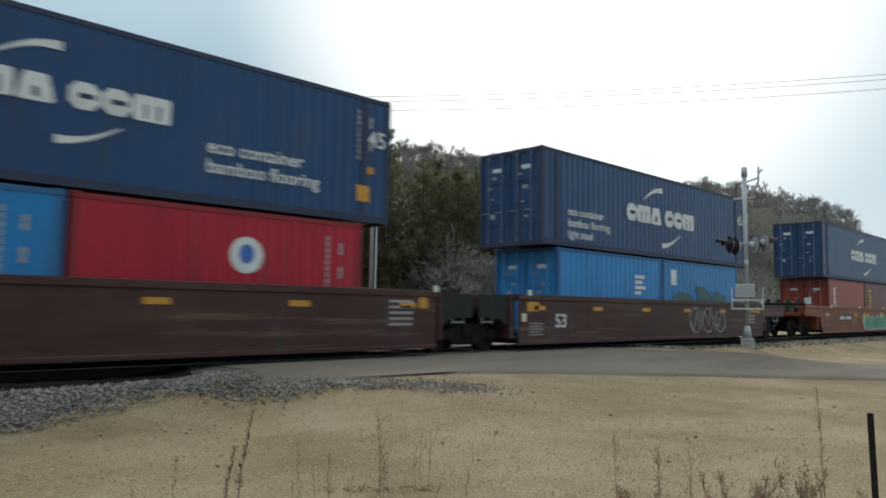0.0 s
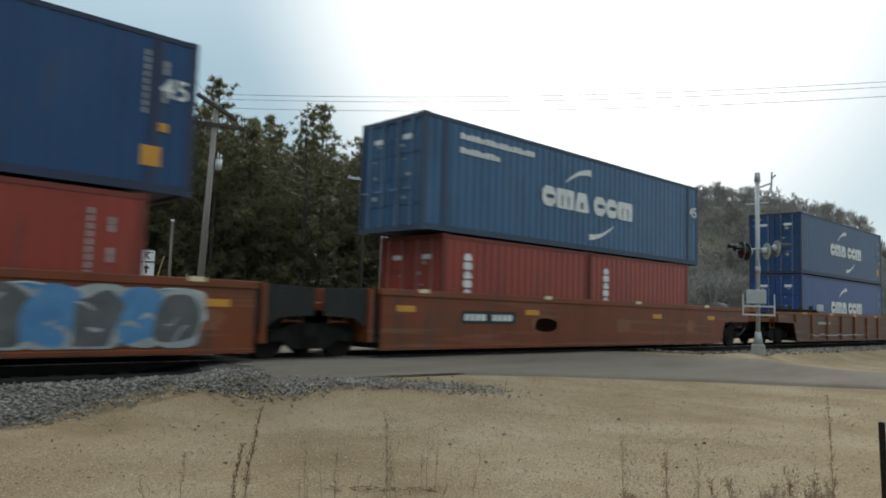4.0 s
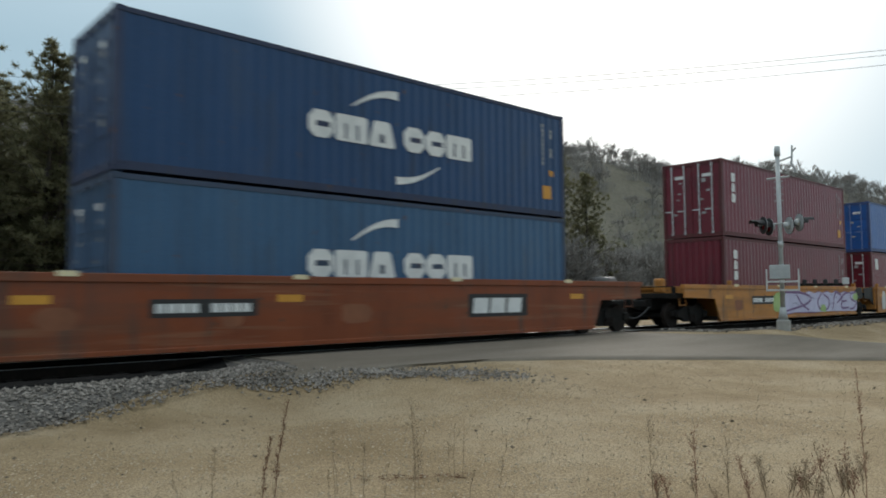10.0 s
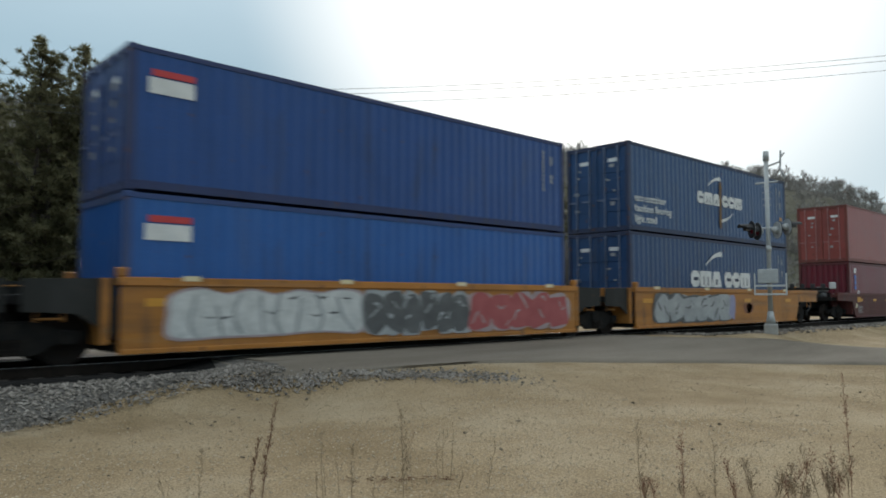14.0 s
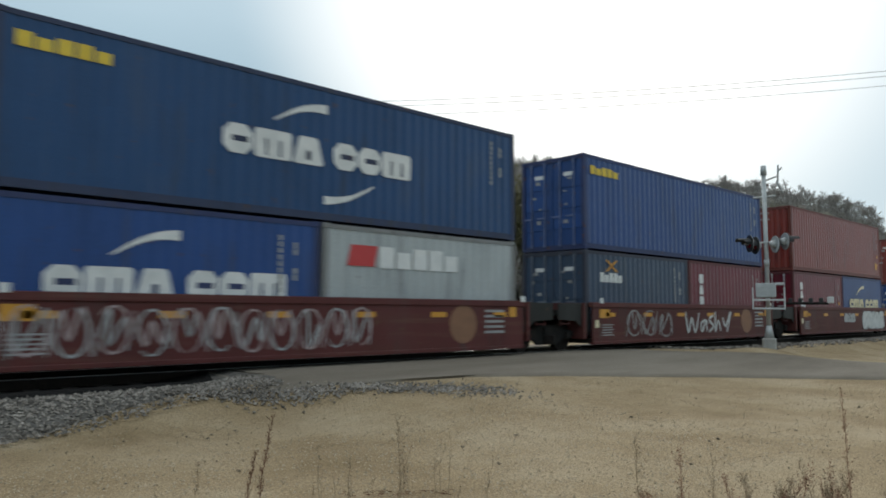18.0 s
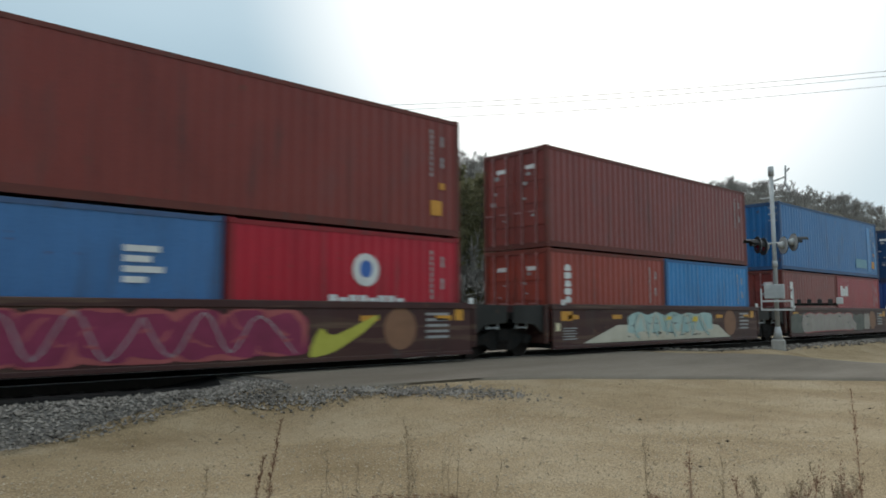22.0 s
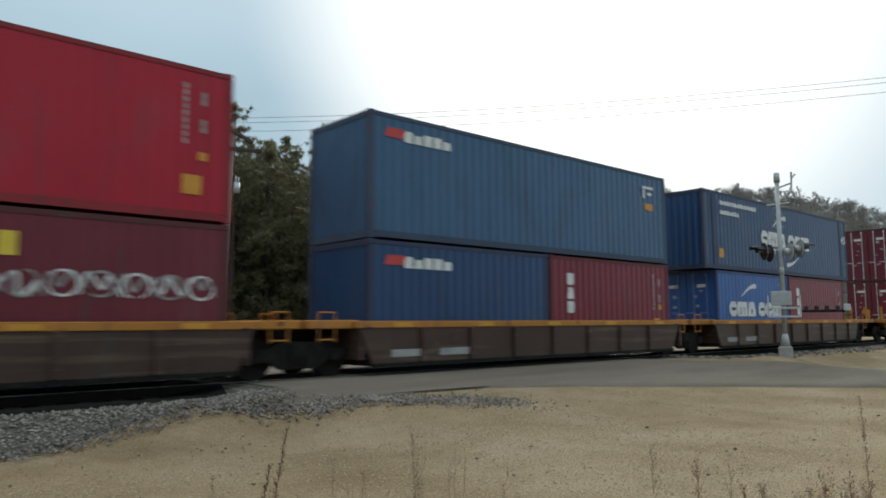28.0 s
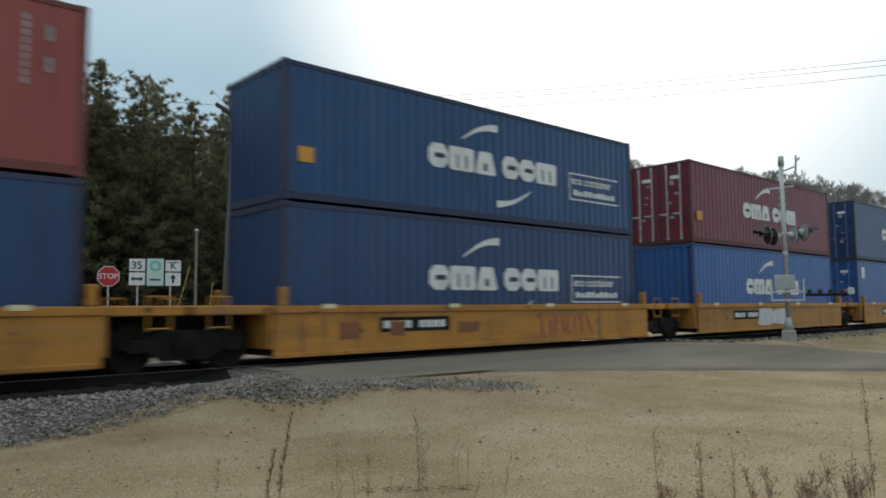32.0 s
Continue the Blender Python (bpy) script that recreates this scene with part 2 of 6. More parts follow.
nl.new(nn["Principled BSDF"].inputs["Base Color"].links[0].from_socket, n_thru.inputs["Color"])
nl.new(nn["Principled BSDF"].outputs[0], n_mix.inputs[1]); nl.new(n_thru.outputs[0], n_mix.inputs[2]); nl.new(n_mix.outputs[0], nn["Material Output"].inputs["Surface"])
dead_needles = surface("dry_pine_tips", [(0.10, 0.065, 0.035), (0.15, 0.10, 0.055)], 0.8, 0.5, 0, 0, random_tone=0.3, island=True, gloss=0.12)
bare_wood = surface("bare_branches", [(0.220, 0.203, 0.185), (0.315, 0.294, 0.270)], 0.9, 0.05, 0, 0, random_tone=0.2, island=True, gloss=0.12)
hill_floor = surface("leaf_litter_slope", [(0.090, 0.086, 0.064), (0.150, 0.136, 0.105), (0.120, 0.114, 0.082)], 0.95, 0.03, 0, 0, 2, fine=0.3, gloss=0.12)
pole_wood = surface("weathered_pole_wood", [(0.16, 0.14, 0.12), (0.26, 0.235, 0.205)], 0.9, 3, 0, 0.4, 25, (1, 1, 0.1))
weed_stem = surface("dry_weed_stem", [(0.20, 0.105, 0.070), (0.29, 0.17, 0.115)], 0.85, 8, 0, 0, random_tone=0.3, island=True, gloss=0.12)
weed_dark = surface("dark_dry_weed", [(0.12, 0.060, 0.038), (0.18, 0.095, 0.062)], 0.85, 8, 0, 0, random_tone=0.2, island=True, gloss=0.1)
weed_pale = surface("dry_pale_weed", [(0.22, 0.16, 0.105), (0.32, 0.25, 0.165)], 0.85, 8, 0, 0, random_tone=0.3, island=True, gloss=0.12)
concrete = surface("weathered_concrete", [(0.26, 0.25, 0.23), (0.38, 0.37, 0.34)], 0.9, 4, 0, 0.2)
wire_black = surface("cable_black", [(0.03, 0.03, 0.032), (0.05, 0.05, 0.05)], 0.6, 4, bump=0)
sign_white = surface("sign_white", [(0.68, 0.70, 0.69), (0.78, 0.79, 0.78)], 0.45, 4, bump=0)
sign_grey = surface("weathered_white_paint", [(0.42, 0.43, 0.43), (0.55, 0.56, 0.55)], 0.5, 4, bump=0.03)
sign_red = surface("sign_red", [(0.42, 0.02, 0.025), (0.5, 0.03, 0.035)], 0.45, 4, bump=0)
sign_mint = surface("sign_pale_mint", [(0.50, 0.66, 0.62), (0.58, 0.72, 0.68)], 0.45, 4, bump=0)
guard_yellow = surface("faded_yellow_plastic", [(0.30, 0.21, 0.06), (0.40, 0.28, 0.09)], 0.55, 4, bump=0)
sign_teal = surface("sign_teal", [(0.18, 0.48, 0.42), (0.24, 0.55, 0.48)], 0.45, 4, bump=0)
red_lens = surface("unlit_red_lens", [(0.10, 0.008, 0.015), (0.16, 0.012, 0.02)], 0.25, 4, bump=0)
black_paint = surface("matt_black_paint", [(0.012, 0.012, 0.013), (0.025, 0.025, 0.026)], 0.7, 4, bump=0.05)

# ---- mesh helpers ----
def link_mesh(name, bm, mat, parent=None, label="", smooth=False):
    me = bpy.data.meshes.new(name)
    bm.normal_update()
    bm.to_mesh(me)
    bm.free()
    if smooth:
        for p in me.polygons:
            p.use_smooth = True
    me.materials.append(mat)
    ob = new(name, me)
    ob.parent = parent
    return tagged(ob, label)


def part(name, bm, mat, parent, label="", smooth=False):
    return link_mesh(name, bm, mat, parent, label, smooth)


def share(name, me, parent, m=None, label=""):
    ob = new(name, me)
    ob.parent = parent
    if m is not None:
        ob.matrix_basis = m
    return tagged(ob, label)


def array_mesh(name, verts, faces, mat, smooth=False):
    me = bpy.data.meshes.new(name)
    me.from_pydata([tuple(v) for v in verts], [], [tuple(f) for f in faces])
    me.materials.append(mat)
    if smooth:
        for p in me.polygons:
            p.use_smooth = True
    return me


def box(bm, x0, x1, y0, y1, z0, z1, bevel=0.0):
    vs = [bm.verts.new(c) for c in ((x0, y0, z0), (x1, y0, z0), (x1, y1, z0), (x0, y1, z0), (x0, y0, z1), (x1, y0, z1), (x1, y1, z1), (x0, y1, z1))]
    fs = [bm.faces.new([vs[i] for i in f]) for f in ((3, 2, 1, 0), (4, 5, 6, 7), (0, 1, 5, 4), (1, 2, 6, 5), (2, 3, 7, 6), (3, 0, 4, 7))]
    if bevel:
        bmesh.ops.bevel(bm, geom=list({e for f in fs for e in f.edges}), offset=bevel, segments=1, affect="EDGES")
    return bm


def boxes(*dims, bevel=0.0):
    bm = bmesh.new()
    for d in dims:
        box(bm, *d, bevel=bevel)
    return bm


def tube(bm, a, b, r0, r1=None, n=8, caps=True):
    a, b = Vector(a), Vector(b)
    r1 = r0 if r1 is None else r1
    d = (b - a).normalized()
    s = d.orthogonal().normalized()
    t = d.cross(s)
    rings = [[bm.verts.new(p + (s * math.cos(2 * math.pi * i / n) + t * math.sin(2 * math.pi * i / n)) * r) for i in range(n)] for p, r in ((a, r0), (b, r1))]
    for i in range(n):
        bm.faces.new((rings[0][i], rings[0][(i + 1) % n], rings[1][(i + 1) % n], rings[1][i]))
    if caps:
        bm.faces.new(rings[0][::-1])
        bm.faces.new(rings[1])
    return bm


def plate(bm, outline, y0, y1):
    """A flat piece: an outline of (x, z) given a thickness along y."""
    a = [bm.verts.new((x, y0, z)) for x, z in outline]
    b = [bm.verts.new((x, y1, z)) for x, z in outline]
    bm.faces.new(a)
    bm.faces.new(b[::-1])
    k = len(a)
    for i in range(k):
        bm.faces.new((a[(i + 1) % k], a[i], b[i], b[(i + 1) % k]))
    return bm


def lettering(name, text, size, mat, parent, m, label=""):
    """Writing in the built-in font, as a mesh that faces -y when m is plain."""
    cu = bpy.data.curves.new(name, "FONT")
    cu.body, cu.size, cu.extrude, cu.offset = text, size, 0.003, size * 0.012
    tmp = bpy.data.objects.new(name, cu)
    me = bpy.data.meshes.new_from_object(tmp)
    bpy.data.objects.remove(tmp)
    me.materials.clear()
    me.materials.append(mat)
    ob = share(name, me, parent, m @ pose(0, 0, 0, 90, 0, 0), label)
    return tagged(ob, kind="stuff") if name == "writing" else ob


def thing(name, label, category, m=None, group=""):
    ob = tagged(new(name), label, category, group)
    ob.empty_display_size = 0.3
    if m is not None:
        ob.matrix_basis = m
    return ob

# ---- ground ----
YC = 13.93                                  # centre line of the track
def smooth(a, b, v):
    t = np.clip((v - a) / (b - a), 0, 1)
    return t * t * (3 - 2 * t)


RIDGE_A, RIDGE_B = np.array((150.0, 180.0)), np.array((330.0, 100.0))


def ground_z(x, y):
    x, y = np.asarray(x, float), np.asarray(y, float)
    ty = np.abs(y - YC)
    z = -0.42 + 0.035 * np.sin(0.9 * x + 0.4 * y) * np.sin(0.7 * y - 0.3 * x)
    z = z + 0.12 * smooth(20, 30, y)
    bed = -0.46 + 0.34 * smooth(4.7, 2.9, ty) - 0.13 * smooth(2.3, 1.9, ty)
    z = np.maximum(z, bed)
    cross = smooth(4.9, 6.5, x + 0.12 * (y - YC)) * smooth(25.0, 21.0, x)
    z = z + cross * (np.where(ty < 2.4, -0.05, -0.05 - 0.30 * smooth(2.4, 9.5, ty)) - z)
    z = z + 0.24 * np.exp(-(((x - 22.7) / 2.4) ** 2 + ((y - 9.5) / 0.9) ** 2))
    d = RIDGE_B - RIDGE_A
    n = np.array((-d[1], d[0])) / np.hypot(*d)
    s = ((x - RIDGE_A[0]) * d[0] + (y - RIDGE_A[1]) * d[1]) / (d @ d)
    off = (x - RIDGE_A[0]) * n[0] + (y - RIDGE_A[1]) * n[1]
    crest = (46 - 17 * smooth(0.70, 1.08, s) - 22 * smooth(1.05, 1.5, s)) + 3.0 * np.sin(s * 9.0) + 2.0 * np.sin(s * 21.0 + 1)
    hill = crest * np.exp(-(np.minimum(off, 0) / 62.0) ** 2) * smooth(2.2, 1.5, s) * smooth(-2.2, -1.0, s)
    hill = hill * np.where(off > 0, np.exp(-(off / 160.0) ** 2), 1)
    return z + hill * smooth(52, 95, y)


def axis(*runs):
    out = []
    for a, b, step in runs:
        out += list(np.arange(a, b, step))
    return np.array(out + [runs[-1][1]])


def sheet(name, xs, ys, mat, lift=0.0):
    X, Y = np.meshgrid(xs, ys)
    Z = ground_z(X, Y) + lift
    w = len(xs)
    verts = np.c_[X.ravel(), Y.ravel(), Z.ravel()]
    faces = [(j * w + i, j * w + i + 1, (j + 1) * w + i + 1, (j + 1) * w + i) for j in range(len(ys) - 1) for i in range(w - 1)]
    return array_mesh(name, verts, faces, mat, True)


gx = axis((-900, -100, 80), (-100, -12, 8), (-12, 42, 0.45), (42, 120, 4), (120, 460, 10), (460, 1500, 80))
gy = axis((-700, -60, 80), (-60, -4, 7), (-4, 20, 0.3), (20, 56, 2), (56, 300, 7), (300, 1500, 100))
ground = tagged(new("ground", sheet("ground", gx, gy, gravel_tan)), "tan gravel ground with scattered stones beside the track", "ground", kind="structure")
ground.data.materials.append(hill_floor)
for p in ground.data.polygons:
    if p.center.y > 26:
        p.material_index = 1


def strip(name, left, right, mat, lift, label, category, across=10, along=14, crisp=False):
    """A draped band of ground between two edge lines."""
    def run(pts):
        pts = np.array(pts, float)
        d = np.r_[0, np.cumsum(np.hypot(*np.diff(pts, axis=0).T))]
        q = np.linspace(0, d[-1], along * (len(pts) - 1) + 1)
        return np.c_[np.interp(q, d, pts[:, 0]), np.interp(q, d, pts[:, 1])]
    a, b = run(left), run(right)
    verts, faces = [], []
    for p, r in zip(a, b):
        for k in range(across + 1):
            g = k / across
            if crisp and k in (1, across - 1):
                g = 0.012 if k == 1 else 0.988
            x, y = p + (r - p) * g
            verts.append((x, y, float(ground_z(x, y)) + lift - (0.10 if k in (0, across) else 0)))
    w = across + 1
    for j in range(len(a) - 1):
        for i in range(across):
            faces.append((j * w + i, j * w + i + 1, (j + 1) * w + i + 1, (j + 1) * w + i))
    return tagged(new(name, array_mesh(name, verts, faces, mat, True)), label, category, kind="structure")


strip("road", [(30, -14), (20.5, 2.4), (17.7, 5.2), (16.6, 6.0), (14.9, 7.1), (13.1, 8.0), (11.4, 8.9), (9.5, 9.65), (7.1, 9.75), (5.8, 10.4), (5.95, 12.3), (6.0, 13.6), (4.6, 17), (2, 22), (-4, 33)],
      [(44, -14), (31, 1.5), (27.5, 4.8), (25.0, 6.9), (22.4, 8.0), (20.4, 9.2), (19.6, 10.7), (19.3, 12.2), (19.2, 13.6), (18.6, 15), (18.0, 17), (17, 20), (16, 22), (14, 28), (12, 33)], asphalt, 0.045,
      "worn grey asphalt road over the level crossing", "road", 18, 14, True)
strip("road_beyond", [(-260, 33), (360, 33)], [(-260, 40), (360, 40)], asphalt, 0.05, "grey asphalt highway beyond the track", "road", 6, 80)
strip("ballast_bed", [(-260, YC - 4.6), (-40, YC - 4.6), (2.0, YC - 4.5), (4.6, YC - 3.3), (6.5, YC - 2.9)], [(-260, YC + 3.3), (-40, YC + 3.3), (2.0, YC + 3.3), (4.6, YC + 3.0), (6.3, YC + 1.6)],
      ballast_base, 0.045, "grey crushed-stone ballast under the track", "ballast", 36, 110)
strip("ballast_bed", [(20.5, YC - 1.4), (24, YC - 3.0), (60, YC - 3.3), (360, YC - 3.3)], [(20.0, YC + 1.6), (24, YC + 3.0), (60, YC + 3.3), (360, YC + 3.3)],
      ballast_base, 0.02, "grey crushed-stone ballast beyond the crossing", "ballast", 16, 60)

# dark strip that carries the painted shade of the train, besides oil
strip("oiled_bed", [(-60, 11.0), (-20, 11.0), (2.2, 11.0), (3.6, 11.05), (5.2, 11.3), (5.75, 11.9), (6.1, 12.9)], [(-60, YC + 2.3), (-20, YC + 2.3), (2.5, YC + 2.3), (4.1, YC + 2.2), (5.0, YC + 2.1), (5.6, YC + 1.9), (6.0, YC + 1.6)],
      bed_dark, 0.075, "bed between and beside the rails, darkened by oil and painted train shade", "ballast", 26, 32, True)

# ---- loose stones ----
rng = np.random.default_rng(4)
OCT_V = np.array([(1, 0, 0), (0, 1, 0), (-1, 0, 0), (0, -1, 0), (0, 0, 1), (0, 0, -0.6)], float)
OCT_F = np.array([(0, 1, 4), (1, 2, 4), (2, 3, 4), (3, 0, 4), (1, 0, 5), (2, 1, 5), (3, 2, 5), (0, 3, 5)])


def stones(name, xs, ys, r0, r1, mat, label, lift=0.3, flat=0.7, rise=0.02):
    n = len(xs)
    r = rng.uniform(r0, r1, n)
    v = OCT_V[None] * rng.uniform(0.6, 1.25, (n, 6, 1)) + rng.normal(0, 0.12, (n, 6, 3))
    a = rng.uniform(0, 6.28, n)
    c, s = np.cos(a)[:, None], np.sin(a)[:, None]
    x, y = v[..., 0] * c - v[..., 1] * s, v[..., 0] * s + v[..., 1] * c
    p = np.stack([x * r[:, None] + xs[:, None], y * r[:, None] + ys[:, None], v[..., 2] * r[:, None] * flat + (ground_z(xs, ys) + rise + r * lift)[:, None]], -1)
    f = (OCT_F[None] + 6 * np.arange(n)[:, None, None]).reshape(-1, 3)
    return tagged(new(name, array_mesh(name, p.reshape(-1, 3), f.tolist(), mat)), label, "stones", kind="stuff")


n = 34000
bx = rng.uniform(-7, 6.3, n)
by = YC - rng.uniform(0.8, 5.4, n)
near = np.interp(bx, (-7, 2, 3.1, 4.6, 6.5), (8.9, 9.3, 9.75, 10.35, 10.5)) + 0.45 * (rng.random(n) ** 2 - 0.3)
far = np.interp(bx, (-7, 2.2, 3.6, 5.2, 5.75, 6.1), (10.98, 10.98, 11.03, 11.28, 11.6, 11.8)) + rng.normal(0, 0.06, n)
keep = (by > near) & (by < far)
stones("ballast_stones", bx[keep], by[keep], 0.014, 0.038, ballast_rock, "grey angular ballast stones heaped along the track", rise=0.045)
k = rng.random(2600) ** 1.3
sx = 5.3 + 3.6 * k + rng.normal(0, 0.3, 2600)
sy = 10.55 - 2.5 * k + rng.normal(0, 0.10 + 0.26 * k, 2600)
stones("ballast_stones", sx, sy, 0.012, 0.036, ballast_rock, "grey ballast stones spilled along the road's edge")
fx = rng.uniform(21, 48, 1600)
stones("ballast_stones", fx, YC - rng.uniform(1.0, 3.4, 1600), 0.04, 0.09, ballast_rock, "grey ballast stones beyond the crossing")
px, py = rng.uniform(0.5, 17, 9000), rng.uniform(2.2, 10.3, 9000)
stones("gravel_pebbles", px, py, 0.005, 0.016, pebble, "small tan pebbles loose on the gravel", 0.2)
qx, qy = rng.uniform(0.8, 9, 6000), rng.uniform(3.0, 7.5, 6000)
stones("gravel_pebbles", qx, qy, 0.005, 0.015, pale_pebble, "pale limestone chips in the gravel", 0.2)
dx_, dy_ = np.r_[rng.uniform(0.8, 16, 46), rng.uniform(0.6, 4.6, 26)], np.r_[rng.uniform(3.4, 9.6, 46), rng.uniform(6.0, 9.6, 26)]
stones("dark_pebbles", dx_, dy_, 0.012, 0.034, dark_rock, "dark stones scattered over the tan gravel", 0.2, 0.5)

# ---- track ----
track = tagged(new("track"), "railway track with steel rails on dark wooden ties", "railway track", kind="structure")
for side in (-1, 1):
    y = YC + side * 0.755
    bm = boxes((-260, 360, y - 0.07, y + 0.07, -0.18, -0.165), (-260, 360, y - 0.009, y + 0.009, -0.165, -0.035), (-260, 360, y - 0.037, y + 0.037, -0.035, -0.004))
    rail = part("rail", bm, rail_steel, track, "brown steel rail")
    part("rail_head", boxes((-260, 360, y - 0.034, y + 0.034, -0.004, 0.0)), rail_head, rail, "polished running surface")
tie_me = array_mesh("tie", [(x, y, z) for z in (-0.36, -0.185) for x, y in ((-0.11, -1.3), (0.11, -1.3), (0.11, 1.3), (-0.11, 1.3))],
                    [(3, 2, 1, 0), (4, 5, 6, 7), (0, 1, 5, 4), (1, 2, 6, 5), (2, 3, 7, 6), (3, 0, 4, 7)], tie_wood)
for i in range(120):
    x = -18 + i * 0.53
    if not 6.3 < x < 20.3:
        share("tie", tie_me, track, pose(x, YC, 0.02, 0, 0, rng.uniform(-1, 1)))
for y0, y1 in ((YC - 2.2, YC - 0.83), (YC - 0.66, YC + 0.66), (YC + 0.83, YC + 2.2)):
    part("crossing_panel", boxes((6.6, 19.4, y0, y1, -0.2, -0.008), bevel=0.01), asphalt, track, "flush crossing surface between the rails")

# ---- containers ----
def corrugated(length, z0, z1, pitch=0.28, depth=0.015):
    """The wavy sheet of a container's side, along x, outer face at y = 0 towards -y."""
    n = max(1, int(round(length / pitch)))
    p = length / n
    pts = []
    for i in range(n):
        x = -length / 2 + i * p
        pts += [(x, 0.0), (x + 0.27 * p, 0.0), (x + 0.5 * p, depth), (x + 0.77 * p, depth)]
    pts.append((length / 2, 0.0))
    return pts, z0, z1


def wave_mesh(name, length, z0, z1, mat, depth=0.015):
    pts, z0, z1 = corrugated(length, z0, z1, depth=depth)
    verts = [(x, y, z) for x, y in pts for z in (z0, z1)]
    faces = [(2 * i, 2 * i + 2, 2 * i + 3, 2 * i + 1) for i in range(len(pts) - 1)]
    return array_mesh(name, verts, faces, mat)


MESHES = {}


def kept(key, make):
    if key not in MESHES:
        MESHES[key] = make()
    return MESHES[key]


def box_mesh(name, mat, *dims, bevel=0.0):
    def make():
        me = bpy.data.meshes.new(name)
        bm = boxes(*dims, bevel=bevel)
        bm.normal_update()
        bm.to_mesh(me)
        bm.free()
        me.materials.append(mat)
        return me
    return kept((name, mat.name, dims, bevel), make)


HALF = 1.219
TEMPLATES = {}


def container(colour, length, height, end, label):
    """A steel box container; its near side is -y, its leading end -x. end: 'd' doors, 'b' blank wall."""
    key = (colour, length, height, end)
    if key in TEMPLATES:
        return tagged(copy_thing(TEMPLATES[key], pose(0, 0, 0)), label)
    rod_mat = galvanised if colour in ("maroon", "crimson", "purple") else None
    mat = paint("container_paint_" + colour, tone(COLOURS[colour], 1.06)[:3])
    frame_mat = paint("container_frame_" + colour, tuple(0.55 * v + a for v, a in zip(COLOURS[colour], (0.020, 0.012, 0.009))), 0.6, 1.4)
    frame_light = paint("container_rods_" + colour, tuple(0.9 * v + 0.11 for v in COLOURS[colour]), 0.5, 0.6)
    ob = thing("shipping_container", label, "shipping container", group="containers on the train")
    hl = length / 2
    side = kept(("side", colour, length, height), lambda: wave_mesh("side_wall", length - 0.30, 0.17, height - 0.11, mat))
    share("side_wall", side, ob, pose(0, -HALF + 0.012, 0))
    share("side_wall", side, ob, pose(0, HALF - 0.012, 0, 0, 0, 180))
    share("roof", box_mesh("roof", mat, (-hl + 0.1, hl - 0.1, -HALF + 0.06, HALF - 0.06, height - 0.05, height - 0.018)), ob)
    share("floor", box_mesh("floor", frame_mat, (-hl + 0.1, hl - 0.1, -HALF + 0.06, HALF - 0.06, 0.06, 0.17)), ob)
    wall = kept(("end", colour, height), lambda: wave_mesh("end_wall", 2 * HALF - 0.3, 0.17, height - 0.14, mat, 0.045))
    share("end_wall", wall, ob, pose(hl - 0.02, 0, 0, 0, 0, 90))
    if end == "b":
        share("end_wall", wall, ob, pose(-hl + 0.02, 0, 0, 0, 0, -90))
    else:
        for s in (-1, 1):
            y0, y1 = sorted((s * 0.012, s * (HALF - 0.1)))
            door = share("door", box_mesh("door", mat, (-hl + 0.05, -hl + 0.09, y0, y1, 0.16, height - 0.13), bevel=0.008), ob)
            for fz in (0.30, 0.52, 0.74):
                share("door_panel", box_mesh("door_panel", mat, (-hl + 0.03, -hl + 0.05, y0 + 0.06, y1 - 0.06, height * fz - 0.22, height * fz + 0.22), bevel=0.008), door)
            for yy in (s * 0.30, s * 0.82):
                share("lock_rod", box_mesh("lock_rod", rod_mat or frame_light, (-hl - 0.012, -hl + 0.022, yy - 0.018, yy + 0.018, 0.12, height - 0.1)), door, label="upright locking rod")
                share("rod_handle", box_mesh("rod_handle", rod_mat or frame_light, (-hl - 0.02, -hl + 0.005, yy - 0.02, yy + 0.30, 1.02, 1.06)), door, label="door handle")
            bits = [(-hl - 0.022, -hl + 0.01, yy - 0.035, yy + 0.035, z, z + d) for yy in (s * 0.30, s * 0.82) for z, d in ((0.13, 0.09), (0.62, 0.05), (height - 0.62, 0.05), (height - 0.22, 0.09))]
            tagged(share("rod_hardware", box_mesh("rod_hardware", rod_mat or frame_light, *bits), door, label="pale rod brackets and cams"), kind="stuff")
            q = random.Random(len(TEMPLATES) * 2 + s)
            stickers = [(-hl + 0.018, -hl + 0.026, yy, yy + w, z, z + w * q.uniform(0.35, 0.9)) for yy, z, w in ((q.uniform(y0 + 0.36, y1 - 0.36), height * f_ + q.uniform(-0.1, 0.1), q.uniform(0.08, 0.18)) for f_ in (0.28, 0.47, 0.60, 0.73))]
            tagged(share("door_lettering", box_mesh("door_lettering", faded_mark, *stickers), door, label="small pale stickers and plates"), kind="stuff")
            share("door_label", box_mesh("door_label", white_mark, (-hl + 0.02, -hl + 0.028, y0 + 0.30, y1 - 0.42, height - 0.62, height - 0.5)), door, label="white bars of a number")
